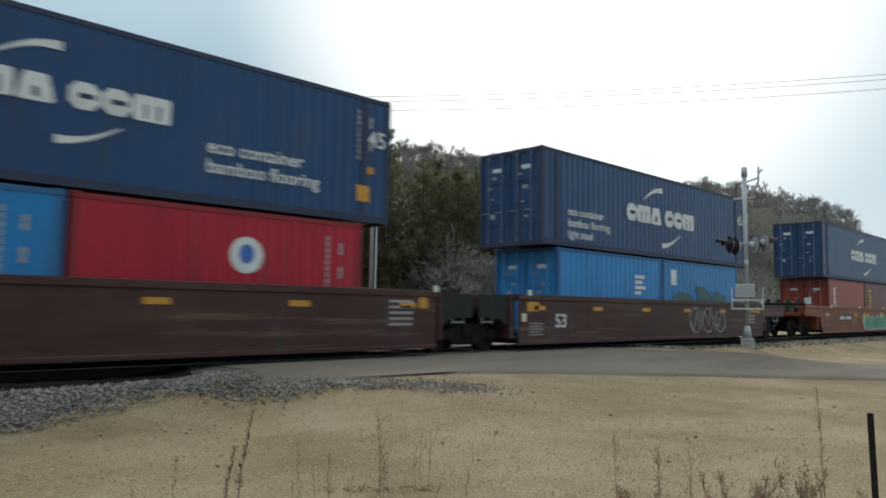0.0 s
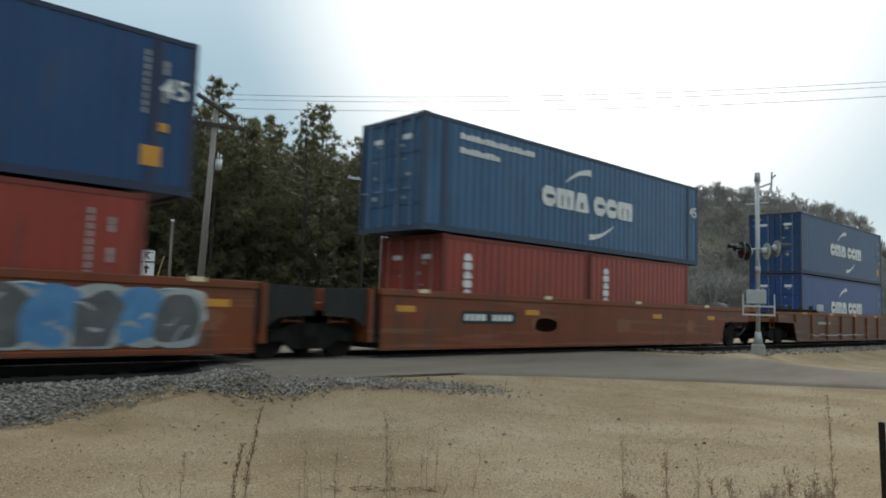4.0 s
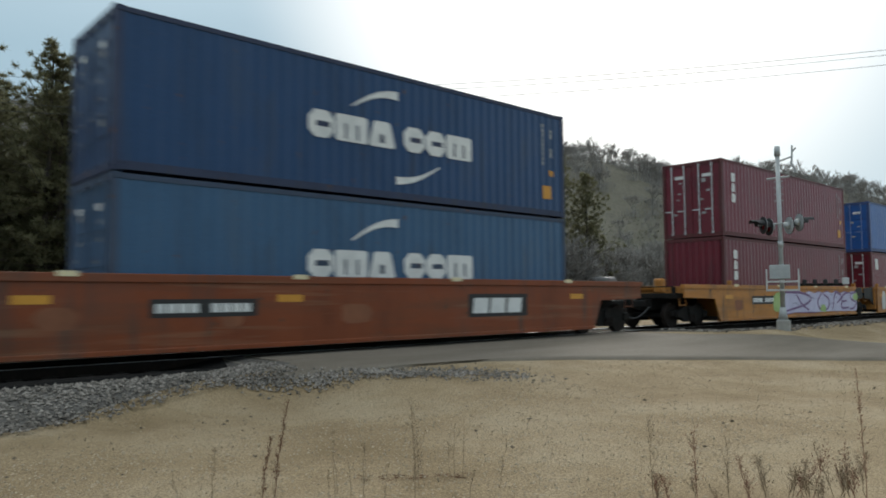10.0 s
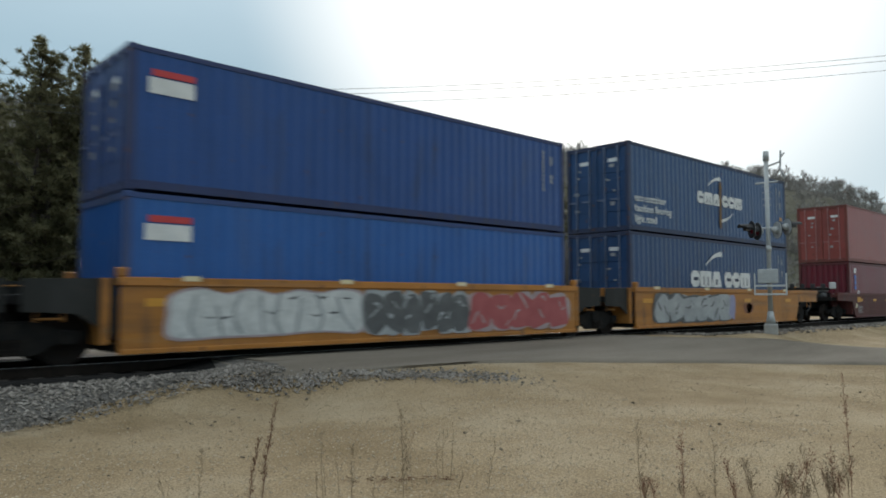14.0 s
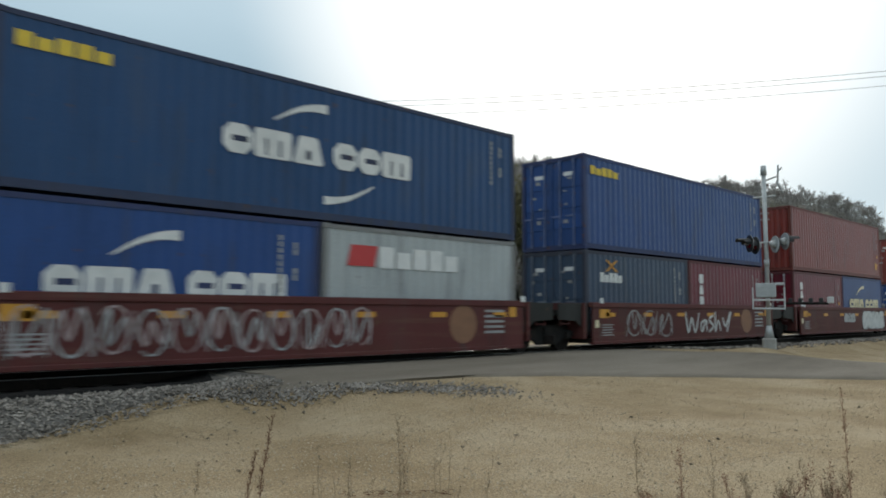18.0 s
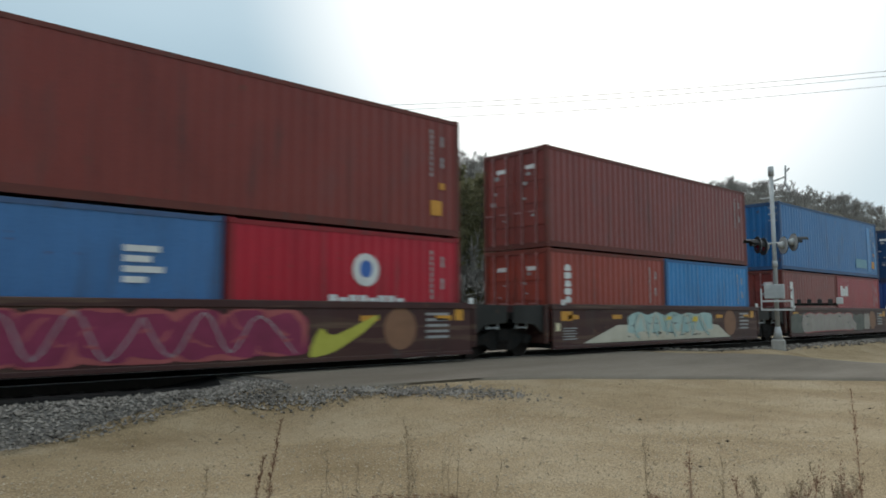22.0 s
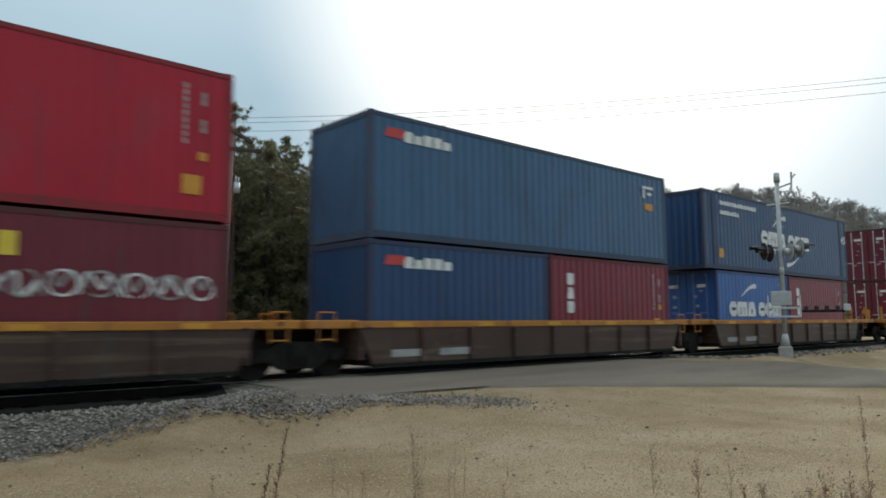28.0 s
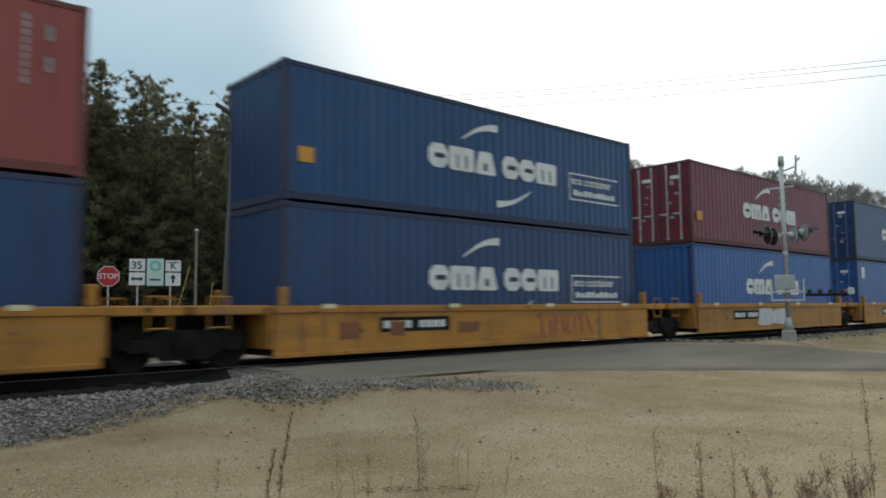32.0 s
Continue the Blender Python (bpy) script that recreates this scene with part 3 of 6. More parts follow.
    for sx_ in (-1, 1):
        for sy_ in (-1, 1):
            x0, x1 = sorted((sx_ * (hl - 0.005), sx_ * (hl - 0.15)))
            y0, y1 = sorted((sy_ * (HALF - 0.004), sy_ * (HALF - 0.12)))
            share("corner_post", box_mesh("corner_post", frame_mat, (x0, x1, y0, y1, 0.118, height - 0.118)), ob)
            if length > 13:
                a, b = sorted((sx_ * 6.02, sx_ * 6.20))
                share("stacking_post", box_mesh("stacking_post", frame_mat, (a, b, y0 - 0.0035 * (sy_ < 0), y1 + 0.0035 * (sy_ > 0), 0.118, height - 0.118)), ob, label="recessed stacking post")
            x0, x1 = sorted((sx_ * hl, sx_ * (hl - 0.178)))
            y0, y1 = sorted((sy_ * HALF, sy_ * (HALF - 0.162)))
            for z0 in (0.0, height - 0.118):
                share("corner_casting", box_mesh("corner_casting", frame_mat, (x0, x1, y0, y1, z0, z0 + 0.118), bevel=0.012), ob)
    for s in (-1, 1):
        y0, y1 = sorted((s * (HALF - 0.003), s * (HALF - 0.07)))
        share("bottom_rail", box_mesh("bottom_rail", frame_mat, (-hl + 0.178, hl - 0.178, y0, y1, 0.03, 0.18)), ob)
        share("top_rail", box_mesh("top_rail", frame_mat, (-hl + 0.178, hl - 0.178, y0, y1, height - 0.115, height - 0.02)), ob)
        x0, x1 = sorted((s * (hl - 0.012), s * (hl - 0.1)))
        share("end_rail", box_mesh("end_rail", frame_mat, (x0, x1, -HALF + 0.162, HALF - 0.162, height - 0.14, height - 0.01)), ob)
        share("end_rail", box_mesh("end_rail", frame_mat, (x0, x1, -HALF + 0.162, HALF - 0.162, 0.01, 0.165)), ob)
    TEMPLATES[key] = ob
    return tagged(copy_thing(ob, pose(0, 0, 0)), label)


# ---- markings ----
patch_teal = surface("pale_teal_paint", [(0.10, 0.25, 0.33), (0.14, 0.31, 0.38)], 0.5, 3, bump=0)
rust_stain = surface("rust_stain", [(0.12, 0.07, 0.03), (0.22, 0.13, 0.05)], 0.8, 4, bump=0)
FACE = -HALF - 0.004


def mark(name, ob, mat, outline, y=FACE, label=""):
    return part(name, plate(bmesh.new(), outline, y, y + 0.005), mat, ob, label)


def rect(x0, x1, z0, z1, lean=0.0):
    return [(x0, z0), (x1, z0), (x1 + lean, z1), (x0 + lean, z1)]


def arc_shape(x0, z0, x1, z1, bulge, thick):
    """A crescent from a thin tip to a broad end."""
    up, down = [], []
    for i in range(11):
        f = i / 10
        x, z = x0 + (x1 - x0) * f, z0 + (z1 - z0) * f
        b = bulge * math.sin(math.pi * f * 0.85)
        t = thick * (0.18 + 0.82 * f) / 2
        up.append((x, z + b + t))
        down.append((x, z + b - t))
    return down + up[::-1]


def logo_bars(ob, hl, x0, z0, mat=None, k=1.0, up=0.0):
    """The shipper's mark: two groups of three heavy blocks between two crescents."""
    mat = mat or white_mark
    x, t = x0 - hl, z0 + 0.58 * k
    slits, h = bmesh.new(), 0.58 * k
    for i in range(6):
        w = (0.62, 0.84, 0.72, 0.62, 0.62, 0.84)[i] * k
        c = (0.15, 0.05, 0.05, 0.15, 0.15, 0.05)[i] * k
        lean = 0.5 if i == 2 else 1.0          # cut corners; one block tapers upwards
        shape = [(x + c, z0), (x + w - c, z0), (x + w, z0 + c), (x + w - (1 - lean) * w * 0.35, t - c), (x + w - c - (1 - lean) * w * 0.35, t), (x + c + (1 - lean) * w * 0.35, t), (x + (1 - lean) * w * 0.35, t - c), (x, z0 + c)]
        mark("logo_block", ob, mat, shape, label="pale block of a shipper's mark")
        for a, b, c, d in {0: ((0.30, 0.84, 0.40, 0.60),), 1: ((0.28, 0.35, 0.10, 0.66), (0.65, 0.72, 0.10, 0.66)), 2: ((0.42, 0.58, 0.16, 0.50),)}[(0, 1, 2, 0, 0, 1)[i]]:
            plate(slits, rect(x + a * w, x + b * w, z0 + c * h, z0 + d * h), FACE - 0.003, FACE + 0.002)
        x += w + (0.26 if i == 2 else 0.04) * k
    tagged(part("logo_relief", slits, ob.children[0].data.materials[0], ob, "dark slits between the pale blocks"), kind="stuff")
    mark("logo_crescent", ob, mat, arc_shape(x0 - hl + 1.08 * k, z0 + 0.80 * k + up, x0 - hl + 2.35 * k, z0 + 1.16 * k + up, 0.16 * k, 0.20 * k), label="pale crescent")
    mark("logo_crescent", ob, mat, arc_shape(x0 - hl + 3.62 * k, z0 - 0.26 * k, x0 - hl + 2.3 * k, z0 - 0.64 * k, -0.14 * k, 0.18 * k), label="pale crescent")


def block_row(ob, x0, x1, z0, z1, n, mat, gap=0.18, name="marking", label="bar of unreadable writing"):
    w = (x1 - x0) / n
    outlines = [rect(x0 + i * w, x0 + (i + 1 - gap) * w, z0, z1 - (z1 - z0) * 0.22 * (i % 3 == 1)) for i in range(n)]
    return blocks_of(ob, outlines, mat, name, label, w > 0.22)


def blocks_of(ob, outlines, mat, name, label, apart):
    if apart:
        for o in outlines:
            mark(name, ob, mat, o, label=label)
        return
    bm = bmesh.new()
    for o in outlines:
        plate(bm, o, FACE, FACE + 0.005)
    tagged(part(name, bm, mat, ob, label), kind="stuff")


def block_column(ob, x0, x1, z0, z1, n, mat, name="marking", label="white block in a column"):
    h = (z1 - z0) / n
    for i in range(n):
        a, b = z0 + i * h, z0 + (i + 0.84) * h
        c, d = (x1 - x0) * 0.2, (x1 - x0) * (0.16 if i % 2 else 0.0)
        shape = [(x0 + c, a), (x1 - c, a), (x1, a + c * 0.6), (x1 - d, b - c * 0.6), (x1 - c - d, b), (x0 + c + d, b), (x0 + d, b - c * 0.6), (x0, a + c * 0.6)]
        mark(name, ob, mat, shape, label=label)


def number_strip(ob, hl, h, amber=True):
    """The upright strip of number bars at the trailing end of a side."""
    bm = bmesh.new()
    for i in range(9):
        z = h - 0.45 - i * 0.13
        plate(bm, rect(hl - 0.96, hl - 0.89, z, z + 0.10), FACE, FACE + 0.005)
        if i in (1, 2, 5, 6):
            plate(bm, rect(hl - 0.62, hl - 0.54, z - 0.02, z + 0.10), FACE, FACE + 0.005)
    tagged(part("number_strip", bm, faded_mark, ob, "bars of a number"), kind="stuff")
    if amber:
        mark("warning_label", ob, yellow_mark, rect(hl - 0.95, hl - 0.60, 0.48, 0.84), label="amber warning label")
        mark("warning_label", ob, yellow_mark, rect(hl - 0.66, hl - 0.50, 1.12, 1.28), label="amber warning label")


def dress(ob, length, h, marks):
    hl = length / 2
    for m in marks.split():
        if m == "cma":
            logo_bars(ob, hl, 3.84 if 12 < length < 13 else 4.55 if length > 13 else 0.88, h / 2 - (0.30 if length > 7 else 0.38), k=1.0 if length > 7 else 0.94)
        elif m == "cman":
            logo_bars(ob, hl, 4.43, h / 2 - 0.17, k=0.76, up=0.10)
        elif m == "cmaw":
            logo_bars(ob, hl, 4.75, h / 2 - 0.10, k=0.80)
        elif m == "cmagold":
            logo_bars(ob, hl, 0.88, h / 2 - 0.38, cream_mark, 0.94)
        elif m == "tex":
            block_column(ob, -hl + 0.73, -hl + 1.02, h - 1.60, h - 0.42, 3, white_mark)
        elif m == "tri":
            block_column(ob, -hl + 0.72, -hl + 1.02, h - 1.75, h - 0.40, 6, white_mark)
        elif m == "streak":
            mark("rust_streak", ob, rust_stain, rounded([(-0.02, 0.55), (0.14, 0.5), (0.16, 1.4), (0.22, 2.1), (0.02, 2.15), (0.0, 1.3)]), FACE - 0.004, "brown rust streak")
        elif m == "go":
            for z in (h - 1.45, h - 0.90):
                mark("gold_frame", ob, gold_mark, rect(-hl + 0.70, -hl + 1.06, z, z + 0.48), label="gold square of a mark")
                mark("gold_frame", ob, ob.children[0].data.materials[0], rect(-hl + 0.79, -hl + 0.97, z + 0.10, z + 0.38), FACE - 0.003, "dark middle of a gold square")
        elif m == "id":
            number_strip(ob, hl, h)
        elif m == "idp":
            number_strip(ob, hl, h, False)
        elif m == "45":
            lettering("size_mark", "45", 0.52, white_mark, ob, pose(hl - 0.66, FACE, h - 1.14), "white size mark reading 45")
        elif m == "ecol":
            for i, text in enumerate(("eco container", "bamboo flooring", "light steel")):
                lettering("writing", text, 0.34, white_mark, ob, pose(-hl + (0.32 if length < 13 else 1.25), FACE, h - 1.92 - 0.34 * i), "white lettering")
        elif m == "ecor":
            for i, text in enumerate(("eco container", "bamboo flooring")):
                lettering("writing", text, 0.38, white_mark, ob, pose(hl - 4.5, FACE, h - 1.90 - 0.38 * i), "white lettering")
        elif m == "ecobox":
            bm = bmesh.new()
            for d in (rect(hl - 3.1, hl - 0.75, h - 1.32, h - 1.28), rect(hl - 3.1, hl - 0.75, h - 2.06, h - 2.02), rect(hl - 3.1, hl - 3.06, h - 2.02, h - 1.32)):
                plate(bm, d, FACE, FACE + 0.005)
            part("panel_outline", bm, white_mark, ob, "thin white outline")
            lettering("writing", "eco container", 0.34, white_mark, ob, pose(hl - 3.0, FACE, h - 1.60), "white lettering")
            block_row(ob, hl - 2.9, hl - 0.9, h - 1.92, h - 1.76, 9, white_mark)
        elif m == "lines":
            block_row(ob, -hl + 1.25, -hl + 4.2, h - 0.48, h - 0.32, 16, white_mark)
            block_row(ob, -hl + 1.25, -hl + 2.76, h - 0.84, h - 0.68, 8, white_mark)
        elif m == "gold":
            block_row(ob, -hl + 0.32, -hl + 1.83, h - 0.60, h - 0.34, 5, gold_mark, label="gold blocks of a mark")
        elif m == "sea":
            mark("red_flag", ob, red_mark, rect(-hl + 0.42, -hl + 0.95, h - 0.56, h - 0.34, 0.1), label="red flag shape")
            block_row(ob, -hl + 1.0, -hl + 2.5, h - 0.62, h - 0.36, 5, white_mark)
        elif m == "seabig":
            mark("red_flag", ob, red_mark, rect(-hl + 0.62, -hl + 1.35, h - 0.88, h - 0.42, 0.1), label="red flag shape")
            block_row(ob, -hl + 1.5, -hl + 4.0, h - 0.90, h - 0.42, 5, white_mark, 0.16)
        elif m == "apl":
            mark("red_band", ob, red_mark, rect(-hl + 0.42, -hl + 1.2, h - 0.52, h - 0.40), label="red band")
            mark("white_panel", ob, white_mark, rect(-hl + 0.36, -hl + 1.2, h - 0.84, h - 0.55), label="white panel of a mark")
        elif m == "cai":
            block_row(ob, -hl + (0.45 if length < 7 else 0.6), -hl + (1.44 if length < 7 else 1.62), h - 1.0, h - 0.52, 3, white_mark, 0.12)
        elif m == "cairow":
            block_row(ob, -hl + 0.9, -hl + 2.1, h - 1.15, h - 0.6, 3, white_mark, 0.12)
        elif m == "cro":
            mark("bird_shape", ob, white_mark, [(-hl + 0.5, h - 0.5), (-hl + 0.8, h - 0.68), (-hl + 1.15, h - 0.45), (-hl + 0.85, h - 0.55)], label="white bird shape")
            block_row(ob, -hl + 1.35, -hl + 3.0, h - 0.78, h - 0.5, 6, white_mark)
        elif m == "disc":
            circle = [(0.2 + 0.36 * math.cos(a * 0.3142), h * 0.66 + 0.36 * math.sin(a * 0.3142)) for a in range(20)]
            mark("round_emblem", ob, white_mark, circle, label="white round emblem")
            mark("emblem_centre", ob, blue_mark, [(0.2 + 0.17 * math.cos(a * 0.628), h * 0.66 + 0.02 + 0.20 * math.sin(a * 0.628)) for a in range(10)], FACE - 0.003, "dark figure inside the emblem")
            block_row(ob, -0.75, 1.3, h * 0.66 - 0.80, h * 0.66 - 0.55, 8, white_mark)
        elif m == "logo2":
            mark("white_panel", ob, white_mark, rect(-hl + 0.55, -hl + 0.95, h - 0.9, h - 0.35), label="white square label")
        elif m == "boxes2":
            for a, b in ((0.62, 0.40), (0.48, 0.22), (0.70, 0.04), (0.40, -0.14)):
                mark("white_panel", ob, white_mark, rect(hl - 1.8, hl - 1.8 + a, h - 1.05 + b - 0.11, h - 1.05 + b), label="white bar of unreadable writing")
        elif m == "bluecol":
            mark("white_panel", ob, white_mark, rect(-hl + 0.65, -hl + 1.0, h - 0.55, h - 0.3), label="white panel")
            block_column(ob, -hl + 0.68, -hl + 0.98, h - 1.4, h - 0.62, 3, blue_mark, label="column of blue blocks")
        elif m == "hap":
            mark("blue_emblem", ob, blue_mark, [(-hl + 0.45, 0.9), (-hl + 1.2, 0.75), (-hl + 1.3, 1.4), (-hl + 0.8, 1.75)], label="dark blue emblem")
            block_row(ob, -hl + 1.5, -hl + 4.6, 1.05, 1.38, 10, black_mark)
        elif m == "tor":
            block_row(ob, -hl + 0.6, -hl + 2.6, h - 0.78, h - 0.40, 6, gold_mark, label="yellow blocks of a mark")
            graffiti(ob, -hl + 1.2, hl - 0.25, h - 1.45, h - 0.95, 8, [white_mark, faded_mark], FACE, 11, style="o")
        elif m in ("row", "crossrow"):
            if m == "crossrow":
                for lean in (-0.28, 0.28):
                    mark("cross_stroke", ob, yellow_mark, rect(-hl + 1.30 - lean, -hl + 1.42 - lean, h - 0.62, h - 0.26, 2 * lean), label="faded orange cross stroke")
            block_row(ob, -hl + 0.75, -hl + 1.95, h - 0.95, h - 0.66, 5, white_mark)
        elif m == "smudge":
            for k_, (a, b, c, d) in enumerate(((-2.4, -0.9, 0.75, 1.55), (-0.7, 0.6, 0.8, 1.75), (0.7, 1.9, 0.85, 1.6))):
                part("paint_smudge", plate(bmesh.new(), blob(random.Random(k_), (a + b) / 2, (c + d) / 2, (b - a) / 2, (d - c) / 2, c, d, 9, 0.4), FACE - 0.001 * k_, FACE + 0.004), SPRAY["moss"], ob, "dull green sprayed shape")
        elif m == "teallabel":
            block_row(ob, hl - 2.5, hl - 1.5, h - 0.85, h - 0.68, 6, white_mark)
        elif m == "patch":
            mark("lighter_patch", ob, PAINTS["container_paint_sky"], rect(hl - 1.50, hl - 1.10, 0.30, h - 0.30), label="paler blue upright strip")
            mark("lighter_patch", ob, patch_teal, rect(hl - 3.3, hl - 1.7, 0.45, 0.90), label="pale teal paint patch")
            mark("lighter_patch", ob, PAINTS["container_paint_sky"], rect(hl - 0.55, hl - 0.25, 0.30, h - 1.1), label="paler blue upright strip")
        elif m == "endmark":
            for d in (rect(hl - 1.35, hl - 0.75, h - 0.50, h - 0.42), rect(hl - 1.35, hl - 1.25, h - 0.82, h - 0.50), rect(hl - 1.10, hl - 0.85, h - 0.70, h - 0.62)):
                mark("white_bracket", ob, white_mark, d, label="white bracket of a mark")
            mark("warning_label", ob, yellow_mark, rect(hl - 1.25, hl - 0.80, h - 1.20, h - 0.98), label="amber warning label")
        elif m == "patchd":
            mark("lighter_patch", ob, PAINTS["container_paint_azure"], rect(hl - 3.2, hl - 1.7, 0.45, 0.85), label="paler blue paint patch")
        elif m == "amberl":
            mark("warning_label", ob, yellow_mark, rect(-hl + 0.36, -hl + 0.72, 0.80, 1.12), label="amber warning label")
        elif m == "amberl45":
            mark("warning_label", ob, yellow_mark, rect(-hl + 1.05, -hl + 1.38, 0.45, 0.78), label="amber warning label")


def rounded(pts, closed=True, k=3):
    """Smooth a run of (x, z) points."""
    out, n = [], len(pts)
    for i in range(n if closed else n - 1):
        p0, p1, p2, p3 = (pts[j % n] if closed else pts[min(max(j, 0), n - 1)] for j in (i - 1, i, i + 1, i + 2))
        for q in range(k):
            t = q / k
            out.append(tuple(0.5 * (2 * b + (c - a) * t + (2 * a - 5 * b + 4 * c - d) * t * t + (3 * b - a - 3 * c + d) * t ** 3) for a, b, c, d in zip(p0, p1, p2, p3)))
    return out if closed else out + [pts[-1]]


def blob(r, cx, cz, w, h, z0, z1, k, jag=0.22, lean=0.0):
    pts = []
    for i in range(k):
        a = 2 * math.pi * (i + 0.5 * r.random()) / k
        q = r.uniform(1 - jag, 1 + jag * 0.5)
        sx_, sz_ = math.copysign(abs(math.cos(a)) ** 0.7, math.cos(a)), math.copysign(abs(math.sin(a)) ** 0.7, math.sin(a))
        pts.append((cx + sx_ * w * q + lean * sz_ * h, cz + sz_ * h * q))
    return [(x, min(z1, max(z0, z))) for x, z in rounded(pts)]


def ribbon(name, ob, pts, width, mat, y, z0, z1, taper=0.4, label=""):
    """A sprayed stroke of some width along a line of (x, z) points."""
    bm = bmesh.new()
    rows, n = [], len(pts)
    for i, (x, z) in enumerate(pts):
        ax, az = pts[max(0, i - 1)]
        bx_, bz = pts[min(n - 1, i + 1)]
        l = math.hypot(bx_ - ax, bz - az) or 1.0
        nx, nz = -(bz - az) / l, (bx_ - ax) / l
        w = width / 2 * (1 - taper * abs(2 * i / (n - 1) - 1) ** 3)
        rows.append([bm.verts.new((x + s * nx * w, d, min(z1, max(z0, z + s * nz * w)))) for s, d in ((1, y), (-1, y), (1, y + 0.002), (-1, y + 0.002))])
    for a, b in zip(rows, rows[1:]):
        for p, q in ((0, 1), (2, 0), (1, 3)):
            bm.faces.new((a[p], a[q], b[q], b[p]))
    return part(name, bm, mat, ob, label)


FORMS = [[(0.0, 0.0), (0.25, 1.0), (0.5, 0.35), (0.72, 0.95), (1.0, 0.05)], [(0.0, 0.9), (0.3, 0.1), (0.55, 0.8), (0.75, 0.15), (1.0, 1.0)],
         [(0.1, 0.0), (0.3, 0.95), (0.35, 0.2), (0.8, 0.9), (0.9, 0.05)], [(0.0, 0.5), (0.4, 0.95), (0.5, 0.1), (0.95, 0.6), (0.7, 0.0)]]


def graffiti(ob, x0, x1, z0, z1, n, mats, y, seed, label="spray-painted shape", back=None, style="g"):
    """Spray paint in a row. g: swelling shapes with an outline; o: thin looping lines."""
    r = random.Random(seed)
    w, h = (x1 - x0) / n, z1 - z0
    for i in range(n):
        cx, cz = x0 + (i + 0.5) * w, (z0 + z1) / 2 + r.uniform(-0.04, 0.04) * h
        fill = mats[i % len(mats)]
        d = 0.0012 * (i % 3)
        form = [(cx + (u - 0.5 + r.uniform(-0.1, 0.1)) * w * 1.05, z0 + h * (0.08 + 0.84 * min(1, max(0, v + r.uniform(-0.1, 0.1))))) for u, v in r.choice(FORMS)]
        if style == "o":
            line = rounded(form, False, 4)
            ribbon("paint_line", ob, line, 0.055, fill, y - d, z0, z1, 0.6, label)
            ring = [(cx + 0.42 * w * math.cos(a * 0.5236 + i), cz + 0.42 * h * math.sin(a * 0.5236 + i)) for a in range(12)]
            ribbon("paint_line", ob, ring, 0.045, mats[(i + 1) % len(mats)], y - d - 0.0005, z0, z1, 0.6, label)
            continue
        lean = r.uniform(-0.12, 0.18)
        if back is not None:
            part("paint_outline", plate(bmesh.new(), blob(r, cx, cz, w * 0.74, h * 0.52, z0, z1, 9, 0.14, lean), y - d, y + 0.004), back, ob, label)
        part("paint_shape", plate(bmesh.new(), blob(r, cx, cz, w * 0.60, h * 0.47, z0 + 0.04 * h, z1 - 0.03 * h, 9, 0.24, lean), y - 0.0044 - d, y + 0.003), fill, ob, label)
        if back is None:
            continue
        for _ in range(2):
            a, b = cx + r.uniform(-0.30, 0.30) * w, cz + r.uniform(-0.25, 0.30) * h
            l, s = w * r.uniform(0.10, 0.24), r.uniform(-1.6, 1.6)
            ribbon("paint_stroke", ob, rounded([(a - l, b - s * l), (a, b + r.uniform(-0.1, 0.1) * h), (a + l, b + s * l * 0.6)], False, 3), h * r.uniform(0.03, 0.07), back, y - 0.0092, z0, z1, 0.7)


def patch(ob, x0, x1, z0, z1, fill, rim, ticks, y):
    """A filled area with a lumpy upper edge, a rim and broken dark strokes across it."""
    q = random.Random(int(abs(x0) * 100) + int(x1 * 10))
    n = max(3, int((x1 - x0) / 0.95))
    top = [(x1 - (x1 - x0) * (i + 0.5 * (j == 1)) / n, z1 - (0.07 if j == 0 else 0.0) + q.uniform(-0.04, 0.0)) for i in range(n) for j in (0, 1)]
    low = [(x0 + (x1 - x0) * i / n, z0 + q.uniform(0, 0.05)) for i in range(n + 1)]
    side = [(x1 + 0.06, (z0 + z1) / 2)], [(x0, z1 - 0.14), (x0 - 0.06, (z0 + z1) / 2)]
    shape = rounded(low + side[0] + top + side[1], True, 4)
    if rim is not None:
        cx, cz = (x0 + x1) / 2, (z0 + z1) / 2
        wide = [(cx + (a - cx) * (1 + 0.16 / (x1 - x0)), cz + (b - cz) * 1.10) for a, b in shape]
        part("paint_outline", plate(bmesh.new(), wide, y + 0.001, y + 0.003), rim, ob, "rim of spray paint")
    part("paint_patch", plate(bmesh.new(), shape, y - 0.002, y), fill, ob, "patch of spray paint")
    if ticks is not None:
        for i in range(2 * n):
            a, b = x0 + (x1 - x0) * q.uniform(0.04, 0.92), z0 + (z1 - z0) * q.choice((0.42, 0.5, 0.72, 0.84))
            w = q.uniform(0.08, 0.22)
            ribbon("paint_stroke", ob, [(a - w, b + q.uniform(-0.04, 0.04)), (a, b - 0.03), (a + w, b + q.uniform(-0.05, 0.05))], q.uniform(0.03, 0.06), ticks, y - 0.0035 - 0.0003 * i, z0, z1, 0.8)


